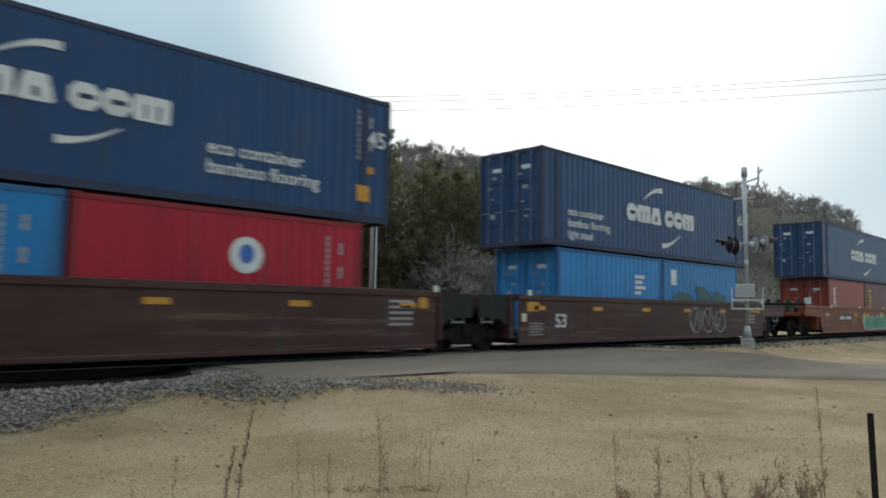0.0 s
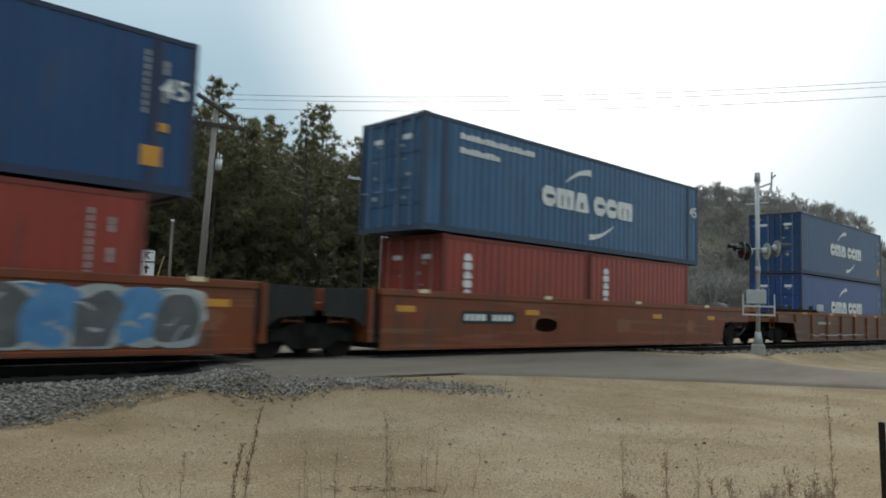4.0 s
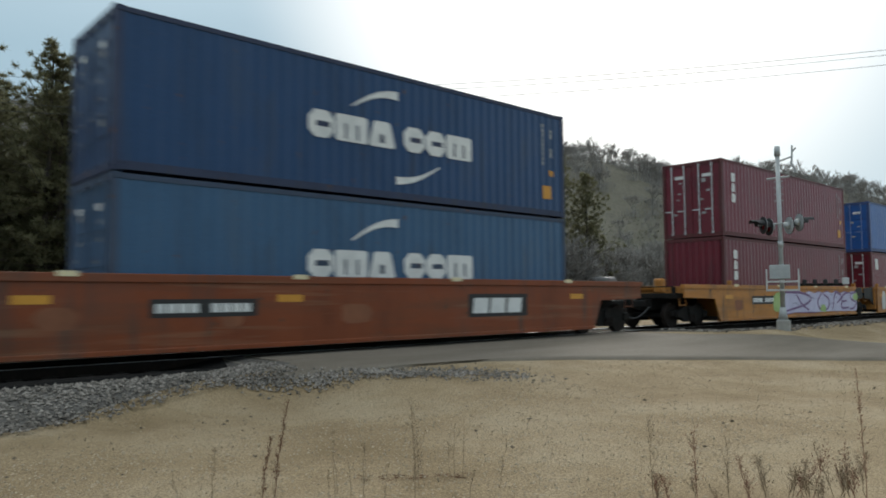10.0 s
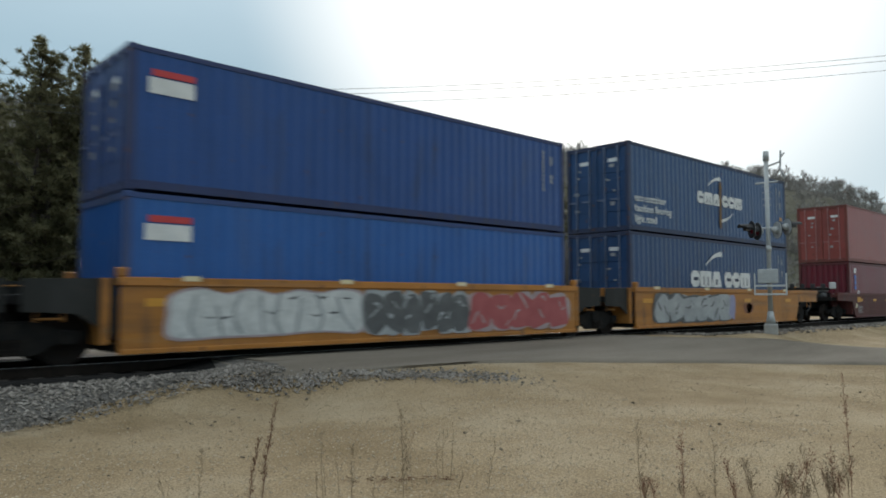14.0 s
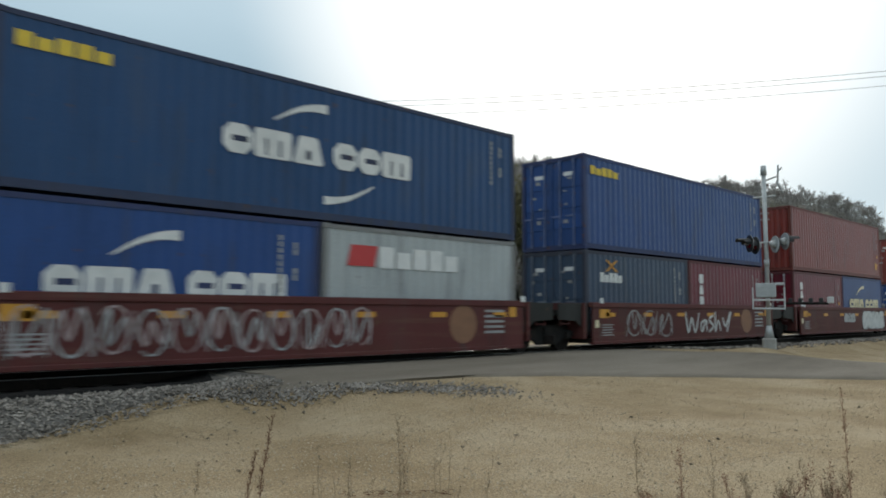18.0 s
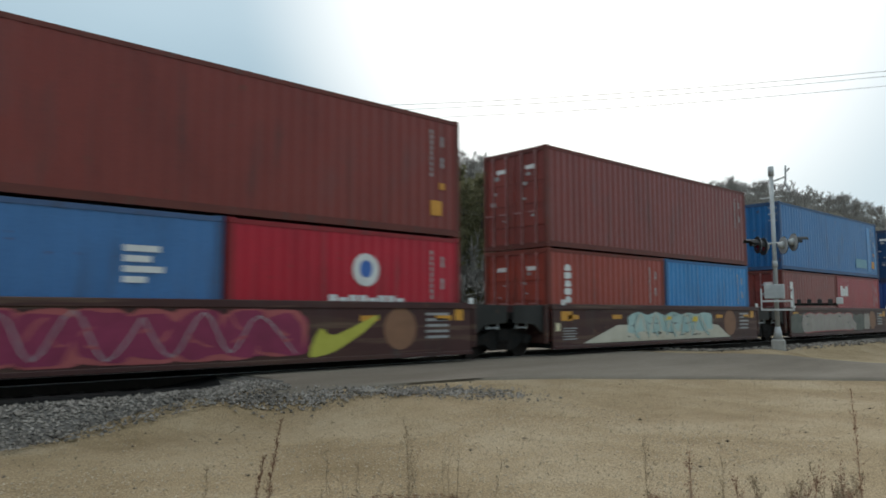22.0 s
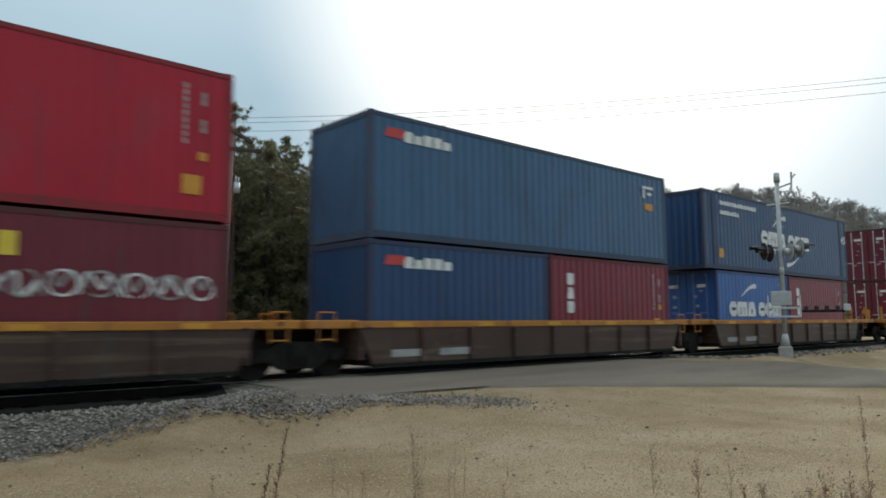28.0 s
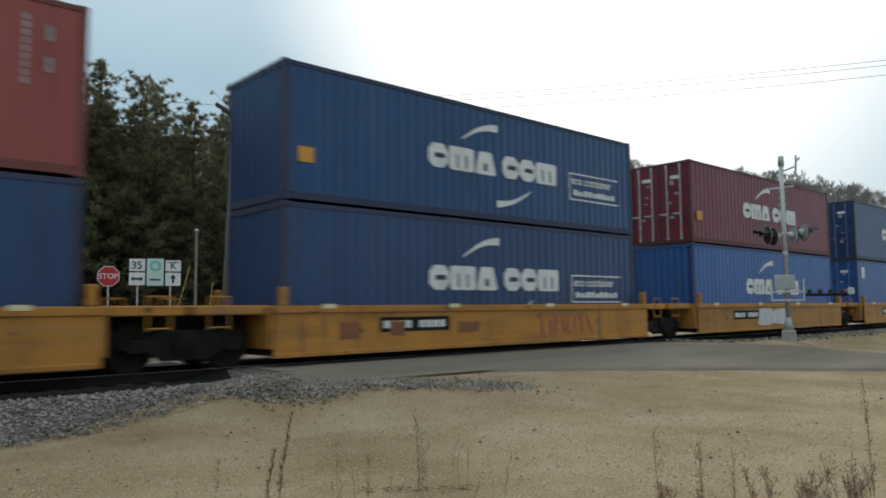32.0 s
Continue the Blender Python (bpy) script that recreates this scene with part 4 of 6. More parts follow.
# broad strokes on a unit field, as runs of (across, up)
WRITTEN = {
    "swelling": (((0.0, 0.95), (0.20, 0.93), (0.33, 0.70), (0.26, 0.38), (0.0, 0.08)), ((0.15, 0.85), (0.20, 0.45), (0.30, 0.10)), ((0.48, 0.92), (0.42, 0.50), (0.46, 0.10), (0.56, 0.16), (0.58, 0.60), (0.50, 0.86)),
                 ((0.63, 0.06), (0.65, 0.60), (0.69, 0.95), (0.77, 0.72), (0.70, 0.42)), ((0.87, 0.95), (0.79, 0.80), (0.77, 0.50), (0.85, 0.52)), ((0.77, 0.50), (0.77, 0.15), (0.88, 0.16)), ((1.0, 0.95), (0.91, 0.86), (0.92, 0.60), (0.99, 0.42), (0.96, 0.12), (0.89, 0.08))),
    "scrawl": (((0.0, 0.95), (0.05, 0.10), (0.12, 0.70), (0.19, 0.10), (0.27, 0.92)), ((0.40, 0.62), (0.31, 0.45), (0.33, 0.12), (0.42, 0.60), (0.43, 0.10)), ((0.57, 0.80), (0.48, 0.62), (0.57, 0.34), (0.47, 0.10)), ((0.62, 0.98), (0.61, 0.08), (0.68, 0.58), (0.73, 0.10)), ((0.78, 0.70), (0.84, 0.32), (0.97, 0.98), (0.87, 0.05))),
    "spikes": (((0.0, 0.02), (0.09, 0.92), (0.17, 0.10), (0.27, 0.98), (0.36, 0.05), (0.46, 0.85)), ((0.46, 0.85), (0.55, 0.08), (0.65, 0.95), (0.74, 0.12), (0.84, 0.88), (0.98, 0.04))),
    "slabs": (((0.03, 0.92), (0.0, 0.30), (0.05, 0.05)), ((0.14, 0.70), (0.17, 0.06)), ((0.27, 0.95), (0.23, 0.50), (0.28, 0.10)), ((0.38, 0.90), (0.40, 0.12)), ((0.50, 0.98), (0.47, 0.40), (0.52, 0.05)), ((0.63, 0.85), (0.60, 0.10)), ((0.72, 0.95), (0.77, 0.45), (0.74, 0.08)), ((0.86, 0.88), (0.92, 0.40), (1.0, 0.06))),
}


def strokes(ob, x0, x1, z0, z1, runs, fill, rim, width, y):
    w = (z1 - z0) * width
    for k, run in enumerate(runs):
        line = rounded([(x0 + (x1 - x0) * u, z0 + w / 2 + (z1 - z0 - w) * v) for u, v in run], False, 4)
        if rim is not None:
            ribbon("paint_outline", ob, line, w * 1.35, rim, y - 0.0004 * k, z0 - 0.02, z1 + 0.02, 0.1, "rim of a sprayed stroke")
        ribbon("paint_stroke", ob, line, w, fill, y - 0.0044 - 0.0004 * k, z0, z1, 0.25, "broad sprayed stroke")


# ---- well cars ----
WELL_COLOURS = {"brown": (0.050, 0.017, 0.015), "redbrown": (0.082, 0.019, 0.017), "rust": (0.175, 0.042, 0.012), "ribbed": (0.100, 0.034, 0.015),
                "yellow": (0.37, 0.15, 0.028), "gold": (0.38, 0.165, 0.026), "dark": (0.052, 0.028, 0.020)}
WELL_SAID = {"brown": "dark brown", "redbrown": "reddish-brown", "rust": "rusty orange", "ribbed": "rusty orange ribbed", "yellow": "yellow-orange", "gold": "golden yellow", "dark": "dark brown ribbed"}
SIDE = 1.47                                   # half width over the side sills


skirt_dark = paint("well_end_dark", (0.020, 0.020, 0.018), 0.85, 0.6)


def wheel_mesh():
    bm = bmesh.new()
    for y0, y1, r in ((-0.065, 0.05, 0.42), (0.05, 0.075, 0.45)):
        tube(bm, (0, y0, 0), (0, y1, 0), r, n=24)
    tube(bm, (0, -0.09, 0), (0, -0.065, 0), 0.15, n=12)
    tube(bm, (0, -0.14, 0), (0, -0.09, 0), 0.09, n=10)
    me = bpy.data.meshes.new("wheel")
    bm.normal_update(); bm.to_mesh(me); bm.free()
    me.materials.append(wheel_steel)
    return me


def truck(parent, x):
    """A two-axle truck with cast side frames, springs, bolster and wheels, centred at x."""
    def frame_me():
        bm = bmesh.new()
        for s in (-1, 1):
            y0, y1 = sorted((s * 0.93, s * 1.05))
            for outline in ([(-1.15, 0.42), (-0.75, 0.40), (-0.42, 0.20), (0.42, 0.20), (0.75, 0.40), (1.15, 0.42), (1.15, 0.56), (0.70, 0.62), (0.42, 0.74), (-0.42, 0.74), (-0.70, 0.62), (-1.15, 0.56)],):
                plate(bm, outline, y0, y1)
        box(bm, -0.22, 0.22, -1.1, 1.1, 0.46, 0.70)
        me = bpy.data.meshes.new("truck")
        bm.normal_update(); bm.to_mesh(me); bm.free()
        me.materials.append(dark_steel)
        return me
    t = share("truck", kept("truck", frame_me), parent, pose(x, 0, 0), "grimy two-axle truck")
    for s in (-1, 1):
        for dx in (-0.89, 0.89):
            share("wheel", kept("wheel", wheel_mesh), t, pose(dx, s * 0.755, 0.425, 0, 0, 0 if s < 0 else 180), "steel wheel")
        for k in (-0.14, 0.0, 0.14):
            share("spring", kept("spring", spring_mesh), t, pose(k, s * 1.085, 0.22))
    for dx in (-0.89, 0.89):
        share("axle", kept("axle", lambda: axle_mesh()), t, pose(dx, 0, 0.425))
        for s in (-1, 1):
            share("bearing_cap", box_mesh("bearing_cap", dark_steel, (-0.13, 0.13, -1.12, -1.05, -0.12, 0.13), bevel=0.03), t, pose(dx, 0, 0.46, 0, 0, 0 if s < 0 else 180))
    return t


def spring_mesh():
    me = bpy.data.meshes.new("spring")
    bm = bmesh.new()
    for i in range(4):
        tube(bm, (0, 0, i * 0.06), (0, 0, i * 0.06 + 0.035), 0.058, n=8)
    tube(bm, (0, 0, 0), (0, 0, 0.24), 0.042, n=8)
    bm.normal_update(); bm.to_mesh(me); bm.free()
    me.materials.append(wheel_steel)
    return me


def axle_mesh():
    me = bpy.data.meshes.new("axle")
    bm = tube(bmesh.new(), (0, -0.95, 0), (0, 0.95, 0), 0.08, n=10)
    bm.normal_update(); bm.to_mesh(me); bm.free()
    me.materials.append(dark_steel)
    return me


def well_car(style, xl, xr, lj, rj, top, clen, pitch=1.9):
    """One well of the train. xl, xr: joints at the leading and trailing ends; lj, rj: 'a' shares a truck there, 'c' has a coupler."""
    mat = paint("well_paint_" + style, WELL_COLOURS[style], 0.55, 1.8)
    trim = paint("well_trim_gold", (0.42, 0.17, 0.03), 0.7, 1.6) if style in ("dark", "ribbed") else mat
    if style == "ribbed":
        trim = paint("well_trim_rust", (0.20, 0.070, 0.027), 0.7, 1.6)
    ob = thing("well_car", "%s double-stack well car rolling on the track" % WELL_SAID[style], "railway well car", group="well cars of the train")
    reach = clen / 2 + 0.35
    a = max(xl + (1.55 if lj == "a" else 3.7), -reach) if lj == "a" else xl + 3.7
    b = min(xr - 1.55, reach) if rj == "a" else xr - 3.7
    al, br = xl + (1.15 if lj == "a" else 1.3), xr - (1.15 if rj == "a" else 1.3)
    arch = 0.98
    for s in (-1, 1):
        y0, y1 = sorted((s * SIDE, s * (SIDE - 0.05)))
        outline = [(al, arch + 0.05), (a - 0.35, arch), (a, 0.22), (b, 0.22), (b + 0.35, arch), (br, arch + 0.05), (br, top - 0.15), (al, top - 0.15)]
        if lj == "a" and style != "dark":
            outline = [(a, 0.22), (b, 0.22)] + ([(b + 0.35, arch), (br, arch), (br, top - 0.15)] if rj == "c" else [(b, top - 0.15)]) + [(a, top - 0.15)]
        if lj == "c" and rj == "a" and style != "dark":
            outline = [(al, arch + 0.05), (a - 0.35, arch), (a, 0.22), (b, 0.22), (b, top - 0.15), (al, top - 0.15)]
        sill = part("side_sill", plate(bmesh.new(), outline, y0, y1), mat, ob)
        x0, x1 = min(p[0] for p in outline), max(p[0] for p in outline)
        y0, y1 = sorted((s * (SIDE + 0.04), s * (SIDE - 0.12)))
        part("top_chord", boxes((x0 - 0.05, x1 + 0.05, y0, y1, top - 0.15, top), bevel=0.012), trim, ob)
        part("bottom_chord", boxes((a, b, y0, y1, 0.17, 0.26), bevel=0.01), mat if style != "dark" else dark_steel, ob)
        if style in ("ribbed", "dark"):
            step = 1.55 if style == "dark" else pitch
            n = int((x1 - x0) / step)
            for i in range(n + 1):
                x = x0 + 0.25 + i * (x1 - x0 - 0.5) / n
                z0 = 0.26 if a < x < b else arch + 0.06
                yy0, yy1 = sorted((s * SIDE, s * (SIDE + 0.075)))
                part("rib", boxes((x - 0.075, x + 0.075, yy0, yy1, z0, top - 0.15), bevel=0.015), trim if style == "ribbed" else mat, ob)
        if style in ("gold", "yellow"):
            for gxp in (-clen / 2 - 0.16, clen / 2 + 0.02):
                part("container_guide", boxes((gxp, gxp + 0.16, y0, y1, top, top + (0.36 if style == "gold" else 0.16)), bevel=0.02), mat, ob)
    part("well_floor", boxes((a, b, -SIDE + 0.06, SIDE - 0.06, 0.20, 0.34)), dark_steel, ob)
    for end, jx, j, inner in ((-1, xl, lj, -clen / 2 - 0.25), (1, xr, rj, clen / 2 + 0.25)):
        o, i = (jx + 0.10 * -end, inner) if j == "a" else (jx - 1.15 * end, inner)
        p, q = sorted((o, i))
        part("end_platform", boxes((p, q, -1.25, 1.25, arch + 0.02, arch + 0.20), bevel=0.02), dark_steel if style in ("brown", "redbrown", "yellow") else trim, ob, "end platform over the truck")
        part("center_sill", boxes((p, q, -0.3, 0.3, 0.62, arch + 0.02)), dark_steel, ob)
        p, q = sorted((i, i + 0.12 * end))
        part("end_bulkhead", boxes((p, q, -SIDE + 0.06, SIDE - 0.06, 0.34, top - 0.02), bevel=0.01), mat, ob)
        if j == "a":
            if style not in ("gold", "dark"):
                for s in (-1, 1):
                    e0, e1 = (a if end < 0 else b), jx - end * 0.12
                    y0, y1 = sorted((s * 1.33, s * 1.30))
                    shape = [(e0, 0.45), (e0 + (e1 - e0) * 0.45, 0.86), (e1, 0.90), (e1, top - 0.05), (e0, top - 0.02)]
                    part("end_skirt", plate(bmesh.new(), shape if end > 0 else shape[::-1], y0, y1), skirt_dark, ob, "dark grimy end plate")
            if end == 1:
                truck(ob, jx)
        else:
            truck(ob, jx - 2.45 * end)
            p, q = sorted((jx + 0.05 * end, jx - 1.25 * end))
            coupler = part("coupler", boxes((p, q, -0.12, 0.12, 0.72, 0.95), bevel=0.03), dark_steel, ob, "grimy coupler")
            part("knuckle", boxes((jx - 0.14, jx + 0.14, -0.2 * end - 0.12, -0.2 * end + 0.12, 0.70, 1.0), bevel=0.04), dark_steel, coupler)
            bm = bmesh.new()
            prev = None
            for kk in range(7):
                f = kk / 6
                pt = (jx - end * 0.95 * (1 - f), -0.35, 0.72 - 0.36 * math.sin(math.pi * 0.5 * f))
                if prev:
                    tube(bm, prev, pt, 0.028, n=6)
                prev = pt
            tagged(part("air_hose", bm, black_paint, ob, "black brake hose"), kind="stuff")
            xh = jx - 1.25 * end
            bm = bmesh.new()
            tall = style == "gold"
            for yy in ((-1.1, -0.35, 0.35, 1.1) if tall else (-1.1, 1.1)):
                box(bm, xh - 0.05, xh + 0.05, yy - 0.06, yy + 0.06, arch + 0.2, arch + (0.85 if tall else 0.42))
            if not tall:
                tube(bm, (xh, -1.1, arch + 0.42), (xh, 1.1, arch + 0.42), 0.02, n=6)
            part("end_rail", bm, trim if tall else dark_steel, ob, "upright end posts")
            if end < 0 or style != "gold":
                drum = bmesh.new()
                xa = jx - end * 1.9
                if style in ("brown", "redbrown", "rust"):
                    tube(drum, (xa - 0.45, -0.55, arch + 0.55), (xa + 0.45, -0.55, arch + 0.55), 0.17, n=16)
                    box(drum, xa - 0.3, xa + 0.3, -0.68, -0.42, arch + 0.2, arch + 0.42)
                    part("air_reservoir", drum, tank_grey, ob, "sooty grey cylindrical air reservoir", True)
                else:
                    box(drum, xa - 0.17, xa + 0.17, -0.35, -0.02, arch + 0.2, arch + 0.72, bevel=0.06)
                    part("brake_housing", drum, trim, ob, "rounded hand-brake housing")
        for sy_ in (-1, 1):
            lx = (jx - end * 0.55) if j == "a" else jx - end * 1.6
            bm = bmesh.new()
            for dx in (-0.2, 0.2):
                tube(bm, (lx + dx, sy_ * 1.22, arch - 0.25), (lx + dx, sy_ * 1.22, arch + 0.36), 0.018, n=5)
            for zz in (arch - 0.2, arch + 0.1, arch + 0.36):
                tube(bm, (lx - 0.2, sy_ * 1.22, zz), (lx + 0.2, sy_ * 1.22, zz), 0.018, n=5)
            part("ladder", bm, galvanised if style == "brown" else trim, ob, "short end ladder")
    ob["lo"], ob["hi"] = a, b
    return ob


pale_spray = surface("pale_spray_paint", [(0.42, 0.43, 0.42), (0.62, 0.62, 0.60)], 0.6, 5, bump=0)
silver_spray = surface("silver_spray_paint", [(0.24, 0.25, 0.25), (0.40, 0.41, 0.41)], 0.5, 3, bump=0)
lilac_spray = surface("lilac_spray_paint", [(0.22, 0.22, 0.34), (0.32, 0.31, 0.45)], 0.6, 2, bump=0)
green_spray = surface("green_spray_paint", [(0.22, 0.36, 0.10), (0.40, 0.52, 0.22)], 0.6, 2, bump=0)
mint_spray = surface("mint_spray_paint", [(0.07, 0.22, 0.15), (0.17, 0.38, 0.28)], 0.6, 2, bump=0)
aqua_spray = surface("aqua_spray_paint", [(0.26, 0.42, 0.42), (0.42, 0.54, 0.50)], 0.6, 2, bump=0)
cream_spray = surface("cream_spray_paint", [(0.46, 0.42, 0.32), (0.58, 0.54, 0.44)], 0.6, 2, bump=0)
pink_spray = surface("magenta_spray_paint", [(0.17, 0.013, 0.048), (0.25, 0.022, 0.075)], 0.6, 2, bump=0)
lime_spray = surface("olive_yellow_spray_paint", [(0.38, 0.36, 0.04), (0.48, 0.46, 0.07)], 0.6, 2, bump=0)
violet_spray = surface("violet_spray_paint", [(0.12, 0.06, 0.16), (0.22, 0.12, 0.26)], 0.6, 2, bump=0)
rose_spray = surface("dull_red_spray_paint", [(0.30, 0.06, 0.06), (0.40, 0.10, 0.10)], 0.6, 2, bump=0)
charcoal_spray = surface("charcoal_spray_paint", [(0.06, 0.06, 0.06), (0.13, 0.13, 0.13)], 0.6, 2, bump=0)
blue_spray = surface("blue_spray_paint", [(0.05, 0.16, 0.34), (0.10, 0.26, 0.46)], 0.6, 2, bump=0)
pinkish_spray = surface("pinkish_white_spray_paint", [(0.30, 0.22, 0.22), (0.42, 0.34, 0.33)], 0.6, 3, bump=0)
olive_spray = surface("dull_olive_spray_paint", [(0.075, 0.080, 0.066), (0.13, 0.135, 0.11)], 0.6, 2, bump=0)
stone_spray = surface("stone_spray_paint", [(0.25, 0.225, 0.19), (0.35, 0.315, 0.27)], 0.6, 2, bump=0)
moss_spray = surface("dull_green_spray_paint", [(0.035, 0.085, 0.085), (0.06, 0.14, 0.15)], 0.6, 2, bump=0)
umber_spray = surface("rusty_orange_spray_paint", [(0.16, 0.055, 0.022), (0.24, 0.085, 0.035)], 0.6, 2, bump=0)
palelilac_spray = surface("pale_lilac_spray_paint", [(0.42, 0.40, 0.55), (0.56, 0.54, 0.68)], 0.6, 3, bump=0)
SPRAY = {"palelilac": palelilac_spray, "pinkish": pinkish_spray, "olive": olive_spray, "stone": stone_spray, "moss": moss_spray, "umber": umber_spray, "white": pale_spray, "silver": silver_spray, "lilac": lilac_spray, "green": green_spray, "mint": mint_spray, "aqua": aqua_spray, "cream": cream_spray, "pink": pink_spray,
         "lime": lime_spray, "violet": violet_spray, "rose": rose_spray, "charcoal": charcoal_spray, "blue": blue_spray, "gold": gold_mark, "faded": faded_mark, "black": black_mark, "tan": tan_mark}


def plated(ob, y, x0, x1, z0, z1, mat, name="marking", label=""):
    return part(name, plate(bmesh.new(), rect(x0, x1, z0, z1), y, y + 0.004), mat, ob, label)


def dress_well(ob, style, top, items):
    y = -SIDE - 0.006
    lo, hi = ob["lo"], ob["hi"]
    mid = (top + 0.22) / 2
    if style in ("brown", "redbrown"):
        for i in range(6):
            x = lo + 0.9 + i * (hi - lo - 1.8) / 5
            plated(ob, y, x - 0.24, x + 0.24, top - 0.42, top - 0.30, yellow_mark, "reflector", "amber reflective strip")
        plated(ob, y, hi - 0.55, hi - 0.28, top - 0.42, top - 0.16, yellow_mark, "reflector", "amber square label")
        plated(ob, y, lo + 0.35, lo + 0.85, top - 0.46, top - 0.20, yellow_mark, "reflector", "amber square label")
        plated(ob, y, lo + 0.12, lo + 0.30, top - 0.74, top - 0.52, cream_mark, "notice", "cream notice plate")
        bm = bmesh.new()
        for i in range(5):
            plate(bm, rect(lo + 0.45, lo + 1.05 - 0.08 * (i % 2), 0.72 - i * 0.075, 0.75 - i * 0.075), y, y + 0.004)
        tagged(part("data_panel", bm, faded_mark, ob, "faded lines of unreadable data"), kind="stuff")
        bm = bmesh.new()
        for i in range(5):
            plate(bm, rect(hi - 1.45, hi - 0.75, top - 0.30 - i * 0.13, top - 0.24 - i * 0.13), y, y + 0.004)
        tagged(part("data_panel", bm, faded_mark, ob, "white lines of unreadable data"), kind="stuff")
        if "53" not in items and "plain" not in items:
            disc = [(hi - 2.2 + 0.46 * math.cos(i * 0.2618), mid + 0.46 * math.sin(i * 0.2618)) for i in range(24)]
            part("round_emblem", plate(bmesh.new(), disc, y, y + 0.004), tan_mark, ob, "faded tan round emblem")
        for x in (lo + 0.4, hi - 0.05):
            plated(ob, -SIDE - 0.046, x - 0.08, x + 0.08, top - 0.03, top + 0.12, white_mark, "corner_block", "white block on the rail")
    elif style in ("rust", "yellow", "gold"):
        bm = bmesh.new()
        for i in range(9):
            if i != 4:
                plate(bm, rect(lo + 2.6 + i * 0.2, lo + 2.76 + i * 0.2, mid - 0.02, mid + 0.14), y, y + 0.004)
        if "nonum" in items:
            bm.free()
        else:
            plated(ob, y + 0.002, lo + 2.5, lo + 4.5, mid - 0.10, mid + 0.22, black_mark if style != "gold" else dark_steel, "number_panel", "dark panel")
            tagged(part("number_strip", bm, white_mark, ob, "bars of a number"), kind="stuff")
        for i in range(4):
            x = lo + 1.2 + i * (hi - lo - 2.4) / 3
            plated(ob, -SIDE - 0.048, x - 0.16, x + 0.16, top - 0.06, top + 0.03, cream_mark, "reflector", "amber reflective strip")
    else:
        for i in range(5):
            x = lo + 0.8 + i * (hi - lo - 1.6) / 4
            plated(ob, -SIDE - 0.046, x - 0.25, x + 0.25, top - 0.13, top - 0.03, yellow_mark, "reflector", "amber reflective strip")
        if style == "dark":
            for x in (lo + 0.5, lo + 1.9):
                plated(ob, y, x, x + 0.95, 0.38, 0.54, faded_mark, "number_bars", "bars of a number")
        elif "chalk" in items:
            line = [(lo + 1.0 + 0.22 * k, 0.46 + 0.05 * math.sin(k * 0.9) * math.sin(k * 0.23)) for k in range(40)]
            ribbon("chalk_line", ob, line, 0.035, pale_spray, -SIDE - 0.079, 0.3, 0.8, 0.9, "thin wavering white paint line")
            plated(ob, y, lo + 2.6, lo + 4.2, 0.96, 1.08, faded_mark, "number_bars", "faded bars of a number")
    if style in ("yellow", "rust"):
        for x in (lo + 0.7, lo + 5.2, hi - 4.6, hi - 0.8):
            plated(ob, y + 0.0015, x - 0.28, x + 0.28, top - 0.50, top - 0.36, yellow_mark, "reflector", "amber reflective strip")
        rr_ = random.Random(int(hi * 100))
        for _ in range(4):
            cx, w = rr_.uniform(lo + 0.8, hi - 0.8), rr_.uniform(0.2, 0.55)
            part("soot_patch", plate(bmesh.new(), blob(rr_, cx, mid - 0.1, w, 0.20, 0.3, top - 0.2, 11, 0.2), y + 0.003, y + 0.005), umber_spray, ob, "dark worn patch")
    for layer, it in enumerate(items.split()):
        kind, *v = it.split(",")
        if kind in ("plain", "nonum", "chalk"):
            continue
        if kind == "p":                       # a filled patch: from, to, low, high, colour, rim, ticks colour
            patch(ob, *(float(q) for q in v[:4]), *(SPRAY[q] if q else None for q in v[4:7]), y - 0.004 - 0.0035 * layer)
        elif kind == "w":                     # broad strokes: from, to, form, colour, rim, share of the height
            strokes(ob, float(v[0]), float(v[1]), 0.31, top - 0.18, WRITTEN[v[2]], SPRAY[v[3]], SPRAY[v[4]] if v[4] else None, float(v[5]), y - 0.006 - 0.0035 * layer)
        elif kind == "r":                     # a ringed disc: centre, radius, colour, rim
            c, q = float(v[0]), float(v[1])
            for k_, (f, m_) in enumerate(((1.14, SPRAY[v[3]]), (1.0, SPRAY[v[2]]))):
                ring = [(c + q * f * math.cos(a * 0.2618), mid - 0.02 + q * f * math.sin(a * 0.2618)) for a in range(24)]
                part("paint_disc", plate(bmesh.new(), ring, y - 0.003 - 0.003 * k_, y + 0.002), m_, ob, "round sprayed shape")
        elif kind == "b":                       # a painted band: from, to, low, high, colour
            b0, b1, c0, c1 = (float(q) for q in v[:4])
            rr_ = random.Random(int(abs(b0 * 50)))
            edge = [(b0 + (b1 - b0) * k / 10, c0 + rr_.uniform(0, 0.04)) for k in range(11)] + [(b1 - (b1 - b0) * k / 10, c1 - rr_.uniform(0, 0.05)) for k in range(11)]
            part("paint_band", plate(bmesh.new(), edge, y - 0.003, y + 0.002), SPRAY[v[4]], ob, "band of spray paint")
        elif kind == "swoosh":
            b0, b1 = float(v[0]), float(v[1])
            part("paint_swoosh", plate(bmesh.new(), rounded([(b0, 0.32), (b0 + 0.25, 0.85), (b0 + 0.6, 0.70), (b1, 1.12), (b1 - 0.3, 0.80), (b0 + 0.7, 0.42), (b0 + 0.3, 0.30)]), y - 0.006, y - 0.002), SPRAY[v[2]], ob, "swoosh of spray paint")
        elif kind == "bars":
